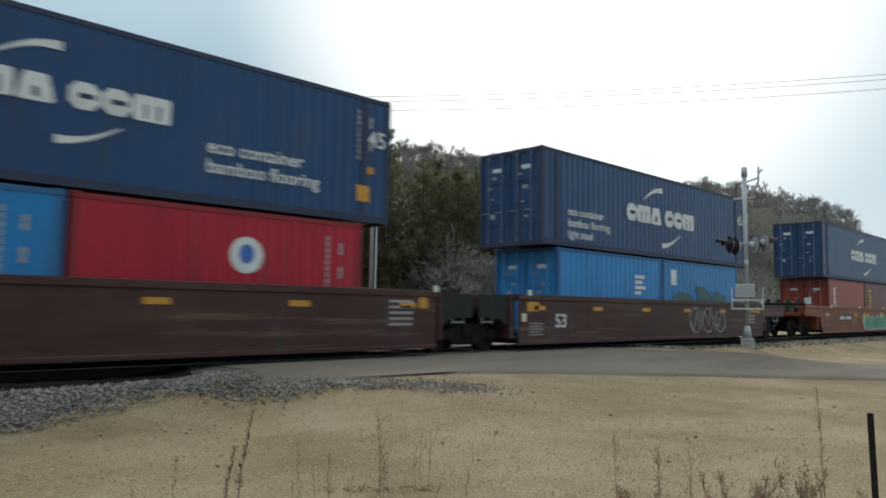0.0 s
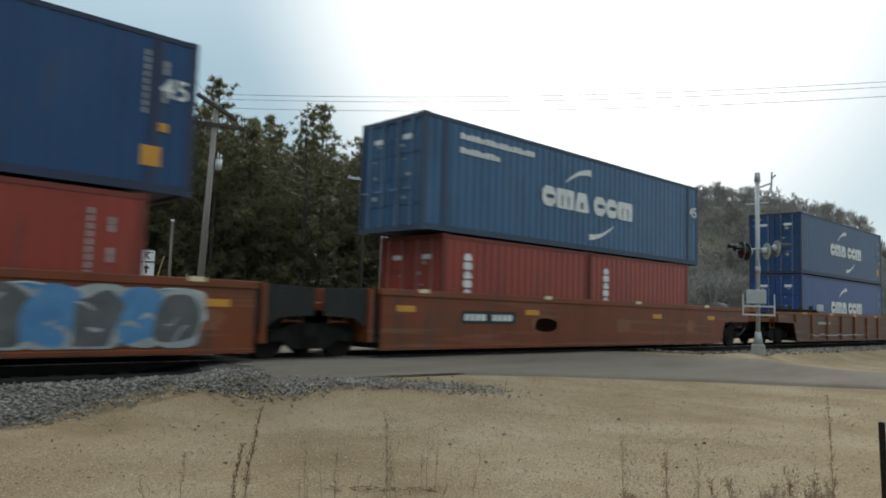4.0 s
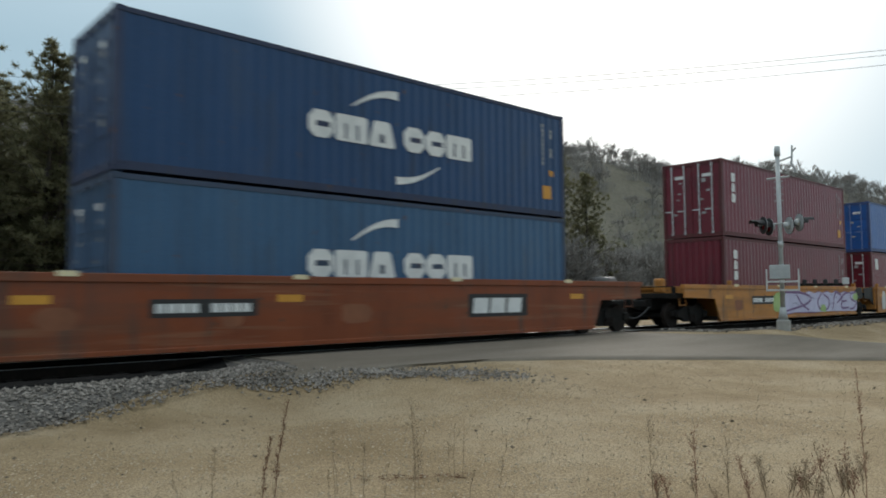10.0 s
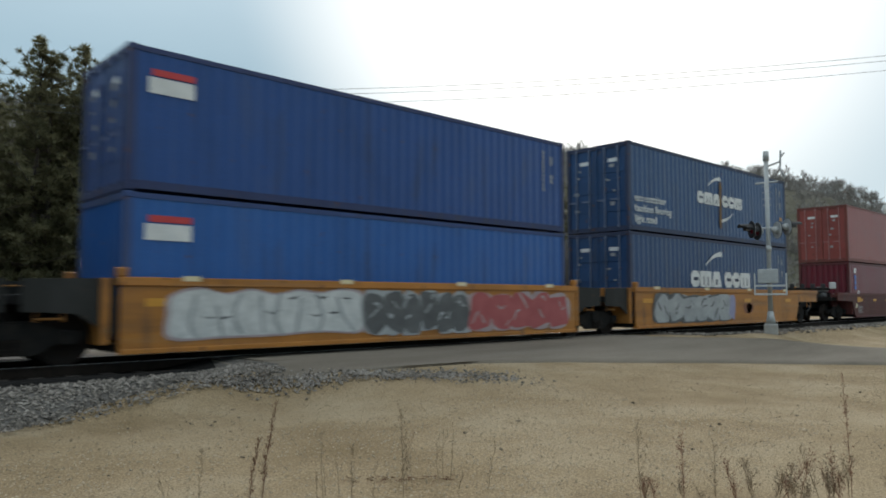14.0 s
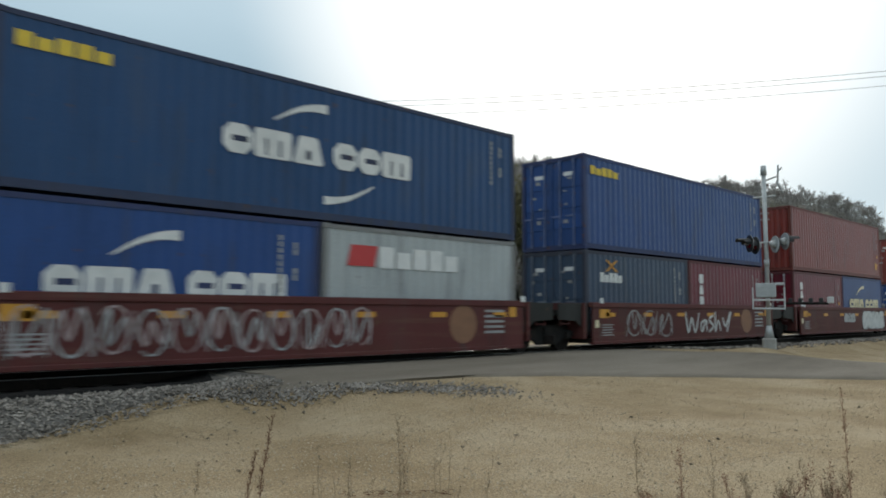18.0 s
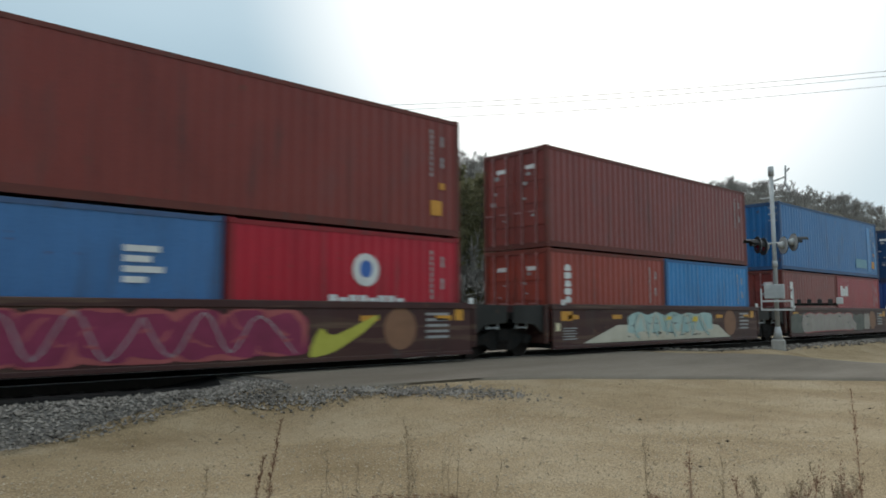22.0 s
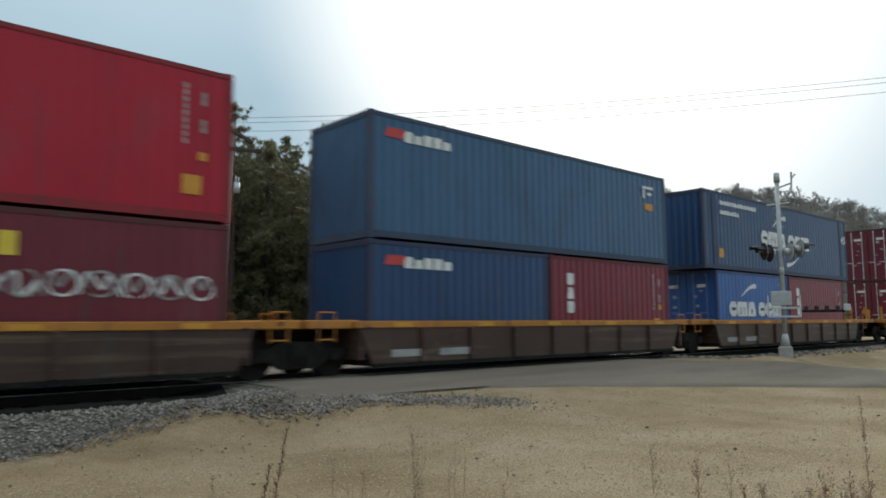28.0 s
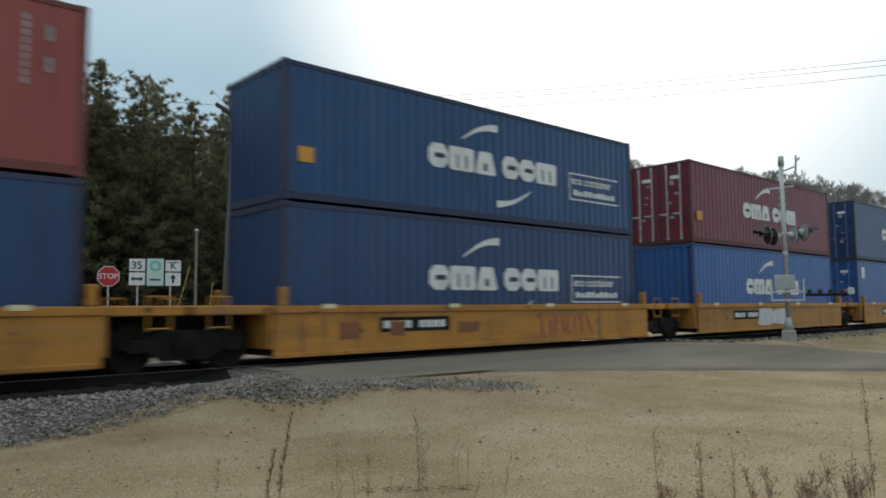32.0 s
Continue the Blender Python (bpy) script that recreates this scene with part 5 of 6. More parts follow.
            block_strip = bmesh.new()
            for k in range(12):
                plate(block_strip, rect(float(v[0]) + k * 0.145, float(v[0]) + k * 0.145 + 0.11, mid - 0.03, mid + 0.10), y - 0.012, y - 0.006)
            tagged(part("writing", block_strip, cream_mark, ob, "bars of unreadable writing"), kind="stuff")
        elif kind == "tail":
            b0, b1 = float(v[0]), float(v[1])
            part("paint_swoosh", plate(bmesh.new(), rounded([(b0, 1.08), (b0 + 0.6, 0.92), (b0 + 1.2, 0.98), (b1, 1.22), (b1 - 0.08, 0.75), (b1, 0.34), (b1 - 0.6, 0.52), (b0 + 0.5, 0.80)]), y - 0.006, y - 0.002), SPRAY[v[2]], ob, "swoosh of spray paint")
        elif kind == "wedge":
            b0, b1 = float(v[0]), float(v[1])
            part("paint_wedge", plate(bmesh.new(), [(b0, 0.30), (b1, 0.30), (b1 - 0.9, 0.74), (b1 - 2.0, 0.82), (b0 + 1.7, 0.80)], y - 0.003, y + 0.001), SPRAY[v[2]], ob, "wedge of spray paint")
        elif kind in "go":                       # painted letter shapes: from, to (shares of the length), number, colours, strokes
            f0, f1, n = float(v[0]), float(v[1]), int(v[2])
            mats = [SPRAY[c] for c in v[3].split("+")]
            back = SPRAY[v[4]] if len(v) > 4 else None
            graffiti(ob, f0, f1, 0.29, top - 0.17, n, mats, -SIDE - 0.012 - 0.0035 * layer, int(abs(f0) * 100) + n * 7, back=back, style=kind)
        elif kind == "ttx":
            f0 = float(v[0])
            x0 = f0 + 0.12
            if len(v) > 1 and v[1]:
                plated(ob, y + 0.001, x0 - 0.14, x0 + 1.98, mid - 0.26, mid + 0.30, black_mark, "dark_panel", "black panel behind a mark")
            for i in range(3):
                part("railcar_mark", plate(bmesh.new(), rect(x0 + i * 0.6, x0 + i * 0.6 + 0.52, mid - 0.17, mid + 0.2, 0.05), y - 0.004, y), white_mark if len(v) < 3 else SPRAY[v[2]], ob, "block of a railcar mark")
        elif kind == "53":
            lettering("well_length_mark", "53", 0.55, white_mark, ob, pose(lo + 1.6, y, mid - 0.25), "white number reading 53")


# ---- the train: position of each stack along the train, loads from top to bottom, well style ----
H9, H8 = 2.896, 2.591
LONG, FORTY, TWENTY = 13.716, 12.192, 6.058
TRAIN = [
    # u of the leading end, top (colour, end, marks, length, height), bottom list, style, joint to the next, marks on the well
    (-3.02, ("navy", "d", "cmaw ecor 45 id", LONG, H9), [("sky", "d", "idp", H8), ("red", "d", "disc idp", H8)], "brown", "a", "plain"),
    (16.41, ("navy", "d", "cma ecol 45", LONG, H9), [("sky", "d", "boxes2", H8), ("sky", "d", "logo2 smudge", H8)], "brown", "c", "53 o,1.4,4.4,3,faded+faded"),
    (39.61, ("navy", "d", "cma 45 idp", LONG, H9), [("vermilion", "d", "tri", H8), ("maroon", "d", "go idp", H8)], "rust", "a", "p,-1.5,5.0,0.78,1.30,rose,, p,-1.4,-0.3,0.50,1.22,gold,rose, p,1.7,2.4,0.90,1.30,gold,, p,3.3,4.9,0.85,1.18,gold,, p,-1.2,4.9,0.31,1.04,mint,white,charcoal w,-1.0,4.8,spikes,charcoal,,0.05 w,-1.1,4.8,slabs,mint,,0.16"),
    (59.07, ("navy", "d", "cma 45 id", LONG, H9), [("vermilion", "d", "tri idp", H8), ("vermilion", "d", "tri idp", H8)], "rust", "a", "b,-1.7,1.2,0.62,1.20,umber ttx,-0.87,,rose p,1.5,7.0,0.72,1.34,blue,white, p,1.5,7.0,0.31,0.82,charcoal,, g,1.5,7.0,8,blue+charcoal,silver"),
    (78.46, ("steel", "d", "cma 45 lines", LONG, H9), [("vermilion", "d", "tri", H8), ("vermilion", "d", "tri", H8)], "rust", "c", ""),
    (102.17, ("navy", "d", "cma id", FORTY, H9), [("royal", "d", "cma idp", H9)], "ribbed", "c", "chalk"),
    (125.44, ("maroon", "d", "tex id", FORTY, H9), [("vermilion", "b", "tri idp", H9)], "ribbed", "c", ""),
    (148.85, ("oxblood", "d", "tri id", FORTY, H9), [("wine", "d", "tex id", H9)], "ribbed", "c", ""),
    (172.24, ("navy", "d", "cma id", FORTY, H9), [("steel", "d", "cma", H9)], "rust", "c", "ttx,2.05,x"),
    (193.69, ("maroon", "d", "tex id", FORTY, H9), [("maroon", "b", "tex id", H9)], "yellow", "a", "g,-2.7,-1.45,1,green p,-1.75,6.35,0.31,1.28,violet,, p,-1.65,6.3,0.33,1.24,palelilac,,lilac w,-1.7,6.3,swelling,violet,,0.10 p,5.95,6.45,0.8,1.2,green,, p,2.0,2.5,0.34,0.7,green,,"),
    (209.37, ("blue", "d", "idp", FORTY, H8), [("maroon", "d", "logo2", H9)], "yellow", "a", "nonum g,-5.6,-5.1,1,white p,-4.7,-2.9,0.31,1.28,white,silver,charcoal ttx,-1.03,x p,1.5,4.7,0.33,1.24,white,silver,charcoal"),
    (224.98, ("navy", "b", "cman ecol id", FORTY, H9), [("navy", "d", "cma idp", H9)], "yellow", "a", "nonum p,-2.6,-1.0,0.33,1.26,green,white, ttx,-0.77,x p,1.8,4.8,0.34,1.28,white,charcoal,silver g,4.95,5.4,1,silver"),
    (240.47, ("royal", "d", "apl idp", FORTY, H8), [("blue", "b", "apl", H8)], "yellow", "a", "nonum p,-5.3,-1.3,0.42,1.28,white,pinkish,charcoal w,-5.0,-1.4,slabs,silver,,0.08 g,-1.15,1.98,6,charcoal,silver g,1.99,5.8,5,rose,pinkish"),
    (256.02, ("navy", "d", "cman ecol id streak", FORTY, H9), [("navy", "d", "cma idp", H9)], "yellow", "c", "nonum p,-5.1,0.1,0.33,1.28,silver,, p,-5.0,0.0,0.32,0.74,charcoal,, g,-5.1,0.1,6,silver,charcoal g,0.05,0.45,1,lilac"),
    (275.83, ("dusty", "d", "idp", FORTY, H9), [("maroon", "b", "bluecol", H8)], "redbrown", "a", ""),
    (290.99, ("red", "d", "cairow id", FORTY, H9), [("royal", "d", "cma", H8), ("teal", "d", "teallabel", H8)], "redbrown", "a", ""),
    (306.50, ("navy", "d", "cma gold idp", FORTY, H9), [("royal", "b", "cma idp", H8), ("grey", "b", "seabig", H8)], "redbrown", "a", "o,-6.4,1.18,12,pinkish+silver"),
    (321.83, ("royal", "d", "gold idp", FORTY, H9), [("slate", "d", "crossrow idp", H8), ("maroon", "d", "tex idp", H8)], "redbrown", "a", "o,-4.4,-1.6,3,faded+faded w,-0.77,2.69,scrawl,white,,0.10"),
    (337.17, ("brownred", "b", "id", FORTY, H9), [("maroon", "d", "tex id", H8), ("royal", "d", "cmagold", H8)], "redbrown", "c", "p,-0.7,0.75,0.66,1.14,silver,,charcoal b,1.98,5.36,0.36,0.70,white b,1.94,5.3,0.92,1.16,white g,1.94,5.1,5,white,silver b,2.3,5.4,0.72,0.92,redbrown bars,2.5"),
    (356.85, ("brownred", "d", "id", FORTY, H9), [("royal", "d", "cma idp", H8), ("crimson", "d", "go idp", H8)], "brown", "a", "plain p,-0.9,2.5,0.31,0.78,violet,, w,-1.09,2.6,spikes,cream,white,0.16"),
    (372.59, ("brownred", "d", "id", FORTY, H9), [("denim", "d", "boxes2", H8), ("red", "d", "disc idp", H8)], "brown", "a", "p,-4.4,1.6,0.33,1.16,pink,, g,-4.3,1.5,7,pink,rose w,-4.2,1.5,spikes,silver,,0.03 swoosh,1.7,3.4,lime tail,-6.25,-4.5,lime"),
    (388.15, ("brownred", "d", "idp", FORTY, H9), [("vermilion", "d", "tri idp", H8), ("sky", "d", "idp", H8)], "brown", "a", "wedge,-4.9,3.9,cream p,-2.6,2.5,0.50,1.20,aqua,,charcoal p,-3.4,2.9,0.32,0.60,cream,,black w,-2.4,2.4,spikes,cream,,0.08 w,-2.3,2.3,slabs,aqua,charcoal,0.09 p,-0.6,-0.2,0.9,1.1,gold,, p,1.2,1.5,0.85,1.1,gold,,"),
    (403.52, ("azure", "b", "patch id", FORTY, H9), [("brownred", "d", "tex", H8), ("scarlet", "d", "cai idp", H8)], "brown", "a", "p,-6.0,2.6,0.33,1.16,olive,,charcoal p,-4.6,1.0,0.36,1.18,stone,rose, w,-4.8,1.5,slabs,stone,pinkish,0.30 p,2.7,3.4,0.36,1.18,stone,,"),
    (418.91, ("navy", "d", "cro patchd id", FORTY, H9), [("royal", "b", "cma idp", H8), ("vermilion", "d", "idp", H8)], "brown", "c", "plain r,-4.75,0.46,umber,cream p,-3.95,1.35,0.32,1.16,lilac,charcoal,palelilac w,1.2,1.75,spikes,lime,,0.12"),
    (438.81, ("coral", "d", "idp", FORTY, H9), [("maroon", "d", "tex idp", H8), ("maroon", "d", "logo2 idp", H8)], "dark", "a", ""),
    (454.12, ("purple", "b", "logo2 amberl", FORTY, H9), [("orange", "b", "hap", H8), ("maroon", "d", "tex", H8)], "dark", "a", ""),
    (469.57, ("red", "d", "cai id", FORTY, H9), [("maroon", "d", "row idp", H8), ("maroon", "d", "tor", H8)], "dark", "a", ""),
    (484.98, ("steel", "b", "sea endmark", FORTY, H9), [("navy", "b", "sea", H8), ("crimson", "d", "tex id", H8)], "dark", "a", ""),
    (499.67, ("navy", "b", "cma lines 45 amberl45", LONG, H9), [("blue", "d", "cma idp", H8), ("crimson", "d", "tex idp", H8)], "dark", "c", ""),
    (520.31, ("maroon", "d", "tex id", FORTY, H9), [("maroon", "d", "tex id", H9)], "gold", "a", ""),
    (536.03, ("dusty", "d", "idp", FORTY, H9), [("indigo", "d", "cma", H9)], "gold", "a", "p,-2.9,0.7,0.31,0.99,aqua,, w,-2.7,0.5,slabs,charcoal,,0.07 w,-2.6,0.6,spikes,white,,0.05"),
    (551.87, ("navy", "b", "cma ecobox amberl", FORTY, H9), [("indigo", "b", "cma ecobox", H9)], "gold", "a", "b,-4.9,-4.4,0.45,0.85,umber b,-3.6,-3.2,0.5,0.85,umber w,1.4,3.6,slabs,rose,,0.10 b,-1.6,-0.9,0.5,0.8,umber"),
    (567.65, ("maroon", "d", "cma amberl", FORTY, H9), [("blue", "b", "cma", H9)], "gold", "a", "g,-1.9,0.4,2,white"),
    (583.11, ("navy", "d", "cma", FORTY, H9), [("blue", "d", "logo2", H9)], "gold", "c", ""),
]
SPRAY["redbrown"] = paint("well_paint_redbrown", WELL_COLOURS["redbrown"], 0.7, 1.6)
PAINTS.setdefault("container_paint_sky", paint("container_paint_sky", COLOURS["sky"]))
BASE = 0.38
MOVERS = []                                   # (thing, place along the train, height)


def travelled(t):
    return 16.74 * t + 0.00887 * t * t


for i, (u, upper, lower, style, joint, well_marks) in enumerate(TRAIN):
    colour, end, marks, length, height = upper
    mid = u + length / 2
    lows = len(lower)
    low_h = lower[0][3]
    if i == 0:
        left, lj = u - 2.9, "a"
    else:
        pu, pt = TRAIN[i - 1][0], TRAIN[i - 1][1]
        left, lj = (pu + pt[3] + u) / 2, TRAIN[i - 1][4]
    if i == len(TRAIN) - 1:
        right, rj = u + length + 1.75, "a"
    else:
        right, rj = (u + length + TRAIN[i + 1][0]) / 2, joint
    top = {"dark": 1.16, "gold": 1.17, "yellow": 1.47}.get(style, 1.40 if 14 <= i <= 23 else 1.44 if i == 7 else 1.53)
    car = well_car(style, left - mid, right - mid, lj, rj, top, 16.15 if i <= 4 else FORTY, 0.95 if i == 7 else 1.9)
    dress_well(car, style, top, well_marks)
    MOVERS.append((car, mid, 0.0))
    for k, (lc, le, lm, lh) in enumerate(lower):
        ll = FORTY if lows == 1 else TWENTY
        c = container(lc, ll, lh, le, "%s steel shipping container sitting in a well car" % SAID[lc])
        dress(c, ll, lh, lm)
        MOVERS.append((c, mid if lows == 1 else mid + (-1 if k == 0 else 1) * (TWENTY / 2 + 0.038), BASE))
    c = container(colour, length, height, end, "%s steel shipping container stacked on top" % SAID[colour])
    dress(c, length, height, marks)
    MOVERS.append((c, mid, BASE + low_h + 0.018))

bpy.data.batch_remove([o for ob in TEMPLATES.values() for o in (*ob.children_recursive, ob)])   # the patterns stay out of the scene

# ---- trees ----
def mesh_of(quads, mat, name):
    """Separate leaf blades from an array of triangles (n, 3, 3)."""
    t = np.asarray(quads)
    return array_mesh(name, t.reshape(-1, 3), np.arange(len(t) * 3).reshape(-1, 3).tolist(), mat)


def limbs_mesh(name, limbs, mat, n=5):
    verts, faces = [], []
    for a, b, r0, r1 in limbs:
        a, b = np.array(a, float), np.array(b, float)
        d = (b - a) / (np.linalg.norm(b - a) + 1e-9)
        s = np.cross(d, (0.3, 0.5, 0.81)); s /= np.linalg.norm(s)
        t = np.cross(d, s)
        k = len(verts)
        for p, r in ((a, r0), (b, r1)):
            for i in range(n):
                q = 2 * math.pi * i / n
                verts.append(p + (s * math.cos(q) + t * math.sin(q)) * r)
        faces += [(k + i, k + (i + 1) % n, k + n + (i + 1) % n, k + n + i) for i in range(n)]
    return array_mesh(name, verts, faces, mat)


def pine(seed, height):
    """A white pine: tapered trunk, whorls of limbs, tufts of needles; returns trunk and crown meshes."""
    r = np.random.default_rng(seed)
    limbs = [((0, 0, -0.3), (0.1 * r.normal(), 0.1 * r.normal(), height * 0.55), 0.24, 0.14), ((0, 0, height * 0.55), (0.1 * r.normal(), 0.1 * r.normal(), height * 0.98), 0.14, 0.03)]
    tris = []
    z = height * 0.10
    while z < height * 0.985:
        f = z / height
        reach = (height * 0.21) * min(1.0, 1.75 * (1 - f) ** 0.85) * r.uniform(0.55, 1.25) + 0.25
        count = int(r.integers(5, 8))
        a0 = r.uniform(0, 6.28)
        for k in range(count):
            if r.random() < (0.35 if f < 0.2 else 0.14):
                continue
            a = a0 + 6.283 * k / count + r.normal(0, 0.2)
            ln = reach * r.uniform(0.5, 1.25)
            rise = (0.10 + 0.85 * f ** 2) * ln + r.normal(0, 0.08)
            tip = np.array((math.cos(a) * ln, math.sin(a) * ln, z + rise))
            limbs.append(((0, 0, z), tuple(tip), 0.035 * (1.2 - f), 0.012))
            for q in np.linspace(0.35, 1.0, int(3 + 5 * (1 - f))):
                c = np.array((0, 0, z)) * (1 - q) + tip * q + r.normal(0, 0.10 + 0.12 * (1 - f), 3)
                m = 34
                d = r.normal(0, 1, (m, 3)) + (0.55 * math.cos(a), 0.55 * math.sin(a), 0.0); d[:, 2] = d[:, 2] * 0.75 + 0.22
                d /= np.linalg.norm(d, axis=1)[:, None]
                ln2 = r.uniform(0.26, 0.58, (m, 1)) * (0.75 + 0.35 * (1 - f))
                e = np.cross(d, r.normal(0, 1, (m, 3))); e /= np.linalg.norm(e, axis=1)[:, None]
                wd = 0.028 + 0.030 * (1 - f)
                tris.append(np.stack([c + e * wd, c - e * wd, c + d * ln2], 1))
        z += height * r.uniform(0.026, 0.044)
    return limbs_mesh("trunk", limbs, bark), mesh_of(np.concatenate(tris), needles, "crown")


PINES = [pine(11 + i, h) for i, h in enumerate((16.6, 15.7, 14.9, 16.2, 14.2, 15.4))]


def plant_pine(x, y, kind, scale, turn):
    tr, cr = PINES[kind]
    t = thing("pine_tree", "dark green pine tree standing in a row", "tree", group="pines behind the track")
    t.matrix_basis = pose(x, y, float(ground_z(x, y)), 0, 0, turn) @ Matrix.Scale(scale, 4)
    share("trunk", tr, t, label="grey-brown trunk and limbs")
    share("crown", cr, t, label="dark needle crown")


r = random.Random(8)
x = -14.0
while x < 62:
    for row, y0 in enumerate((44.5, 49.0, 54.0)):
        if x < 30 or row == 0 or r.random() < 0.5:
            plant_pine(x + r.uniform(-0.8, 0.8) + row * 1.3, y0 + r.uniform(-1.2, 1.2), r.randrange(6), r.uniform(0.86, 1.04) * (1.0, 0.98, 1.02)[row], r.uniform(0, 360))
    x += r.uniform(2.3, 3.3)

for spot in ((12.53, 43.6, 0, 0.948, 40.0), (14.91, 43.6, 3, 0.953, 110.0), (10.95, 43.6, 1, 0.951, 180.0)):
    plant_pine(*spot)


def bare_tree(rr, height):
    limbs = []
    def grow(p, d, ln, rad, depth):
        q = p + d * ln
        limbs.append((p, q, rad, rad * 0.6))
        if depth == 0:
            return
        for _ in range(4 if depth > 1 else 3):
            e = d + rr.normal(0, 0.48, 3); e[2] = abs(e[2]) * 0.8 + 0.2
            e /= np.linalg.norm(e)
            grow(p + d * ln * rr.uniform(0.55, 1.0), e, ln * rr.uniform(0.68, 0.98), rad * 0.55, depth - 1)
    grow(np.zeros(3), np.array((0.03, 0.02, 1.0)), height * 0.24, height * 0.020, 3)
    return limbs


def forest(name, spots, mat, label, seed):
    """Many leafless trees as one mesh, from a few grown shapes."""
    rr = np.random.default_rng(seed)
    shapes = []
    for k in range(6):
        V, F = [], []
        for a, b, r0, r1 in bare_tree(rr, 12.0):
            d = (b - a) / np.linalg.norm(b - a)
            s = np.cross(d, (0.3, 0.5, 0.81)); s /= np.linalg.norm(s)
            t = np.cross(d, s)
            i = len(V)
            for p, q in ((a, r0), (b, max(r1, 0.028))):
                for j in range(3):
                    w = 2.094 * j
                    V.append(p + (s * math.cos(w) + t * math.sin(w)) * q)
            F += [(i, i + 1, i + 4, i + 3), (i + 1, i + 2, i + 5, i + 4), (i + 2, i, i + 3, i + 5)]
            if r0 < 0.06:                             # fans of fine twigs at the limbs' ends
                for _ in range(11):
                    i = len(V)
                    c = a + (b - a) * rr.uniform(0.3, 1.0)
                    e = d * 0.7 + rr.normal(0, 0.55, 3) + (0, 0, 0.15)
                    e *= rr.uniform(0.7, 1.5) / np.linalg.norm(e)
                    V += [c, c + rr.normal(0, 0.05, 3), c + e]
                    F.append((i, i + 1, i + 2, i + 2))
        for _ in range(90):                           # brush about the foot
            i = len(V)
            c = rr.normal(0, 1, 3) * (1.7, 1.7, 0.0)
            e = rr.normal(0, 0.5, 3) + (0, 0, rr.uniform(1.2, 4.2))
            V += [c, c + rr.normal(0, 0.10, 3), c + e]
            F.append((i, i + 1, i + 2, i + 2))
        shapes.append((np.array(V), np.array(F)))
    verts, faces, base = [], [], 0
    for x, y, h in spots:
        V, F = shapes[rr.integers(6)]
        a = rr.uniform(0, 6.28)
        c, s = math.cos(a), math.sin(a)
        W = V * (h / 12.0)
        P = np.c_[W[:, 0] * c - W[:, 1] * s + x, W[:, 0] * s + W[:, 1] * c + y, W[:, 2] + float(ground_z(x, y)) - 0.3]
        verts.append(P); faces += [f[:3] if f[2] == f[3] else f for f in (F + base).tolist()]; base += len(P)
    return tagged(new(name, array_mesh(name, np.concatenate(verts), faces, mat)), label, "woods", kind="stuff")


rr = np.random.default_rng(21)
spots = []
ridge = RIDGE_B - RIDGE_A
across = np.array((-ridge[1], ridge[0])) / np.hypot(*ridge)
for _ in range(1050):
    s, o = rr.uniform(-0.6, 1.5), -abs(rr.normal(0, 42)) + 8
    p = RIDGE_A + ridge * s + across * o
    if p[1] > 62:
        spots.append((p[0], p[1], rr.uniform(7, 12)))
forest("wooded_hillside", spots, bare_wood, "leafless grey-brown woods covering the hillside", 5)
scrub = [(rr.uniform(60, 230), rr.uniform(56, 95), rr.uniform(4, 9)) for _ in range(420)]
# second run, before the pines: extra pale trees that stand in for glare
forest("roadside_woods", [(rr.uniform(47, 112), rr.uniform(45, 58), rr.uniform(7.5, 12.5)) for _ in range(70)] + [(rr.uniform(38, 78), rr.uniform(40.6, 43.5), rr.uniform(6.0, 11.0)) for _ in range(54)], bare_wood, "leafless grey-brown roadside trees beyond and in front of the pines", 7)
forest("roadside_scrub", scrub, bare_wood, "bare brown scrub along the foot of the hill", 6)
bush_tris = []
for _ in range(900):
    x, y = rr.uniform(62, 250), rr.uniform(52, 110)
    c = np.array((x, y, float(ground_z(x, y)) + rr.uniform(0.4, 4.5)))
    m = 26
    q = c + rr.normal(0, (1.4, 1.4, 1.0), (m, 3))
    bush_tris.append(np.stack([q, q + rr.normal(0, 0.26, (m, 3)), q + rr.normal(0, 0.26, (m, 3))], 1))
dull_leaf = surface("dull_olive_scrub", [(0.150, 0.148, 0.098), (0.205, 0.196, 0.135)], 0.9, 0.1, 0, 0, random_tone=0.15, island=True)
tagged(new("olive_scrub", mesh_of(np.concatenate(bush_tris), dull_leaf, "olive_scrub")), "dull olive evergreen scrub at the foot of the hill", "scrub", kind="stuff")

# ---- crossing signal ----
SX, SY = 22.62, 9.5
signal = thing("crossing_signal", "silver railway crossing signal mast with unlit lamps", "crossing signal", pose(SX, SY, 0.0, 0, 0, -67))
part("foundation", boxes((-0.2, 0.2, -0.2, 0.2, -0.3, 0.34), bevel=0.04), concrete, signal, "weathered concrete foundation")
bm = bmesh.new()
tube(bm, (0, 0, 0.34), (0, 0, 0.72), 0.15, 0.085, 12)
part("mast_base", bm, aluminium, signal, "flared mast base", True)
part("mast", tube(bmesh.new(), (0, 0, 0.7), (0, 0, 5.50), 0.068, 0.064, 14), aluminium, signal, "silver steel mast", True)
part("junction_collar", tube(bmesh.new(), (0, 0, 2.55), (0, 0, 2.75), 0.085, n=12), aluminium, signal, "mast collar", True)
part("bell", tube(bmesh.new(), (0, 0, 5.40), (0, 0, 5.70), 0.095, 0.085, 12), aluminium, signal, "silver bell housing", True)
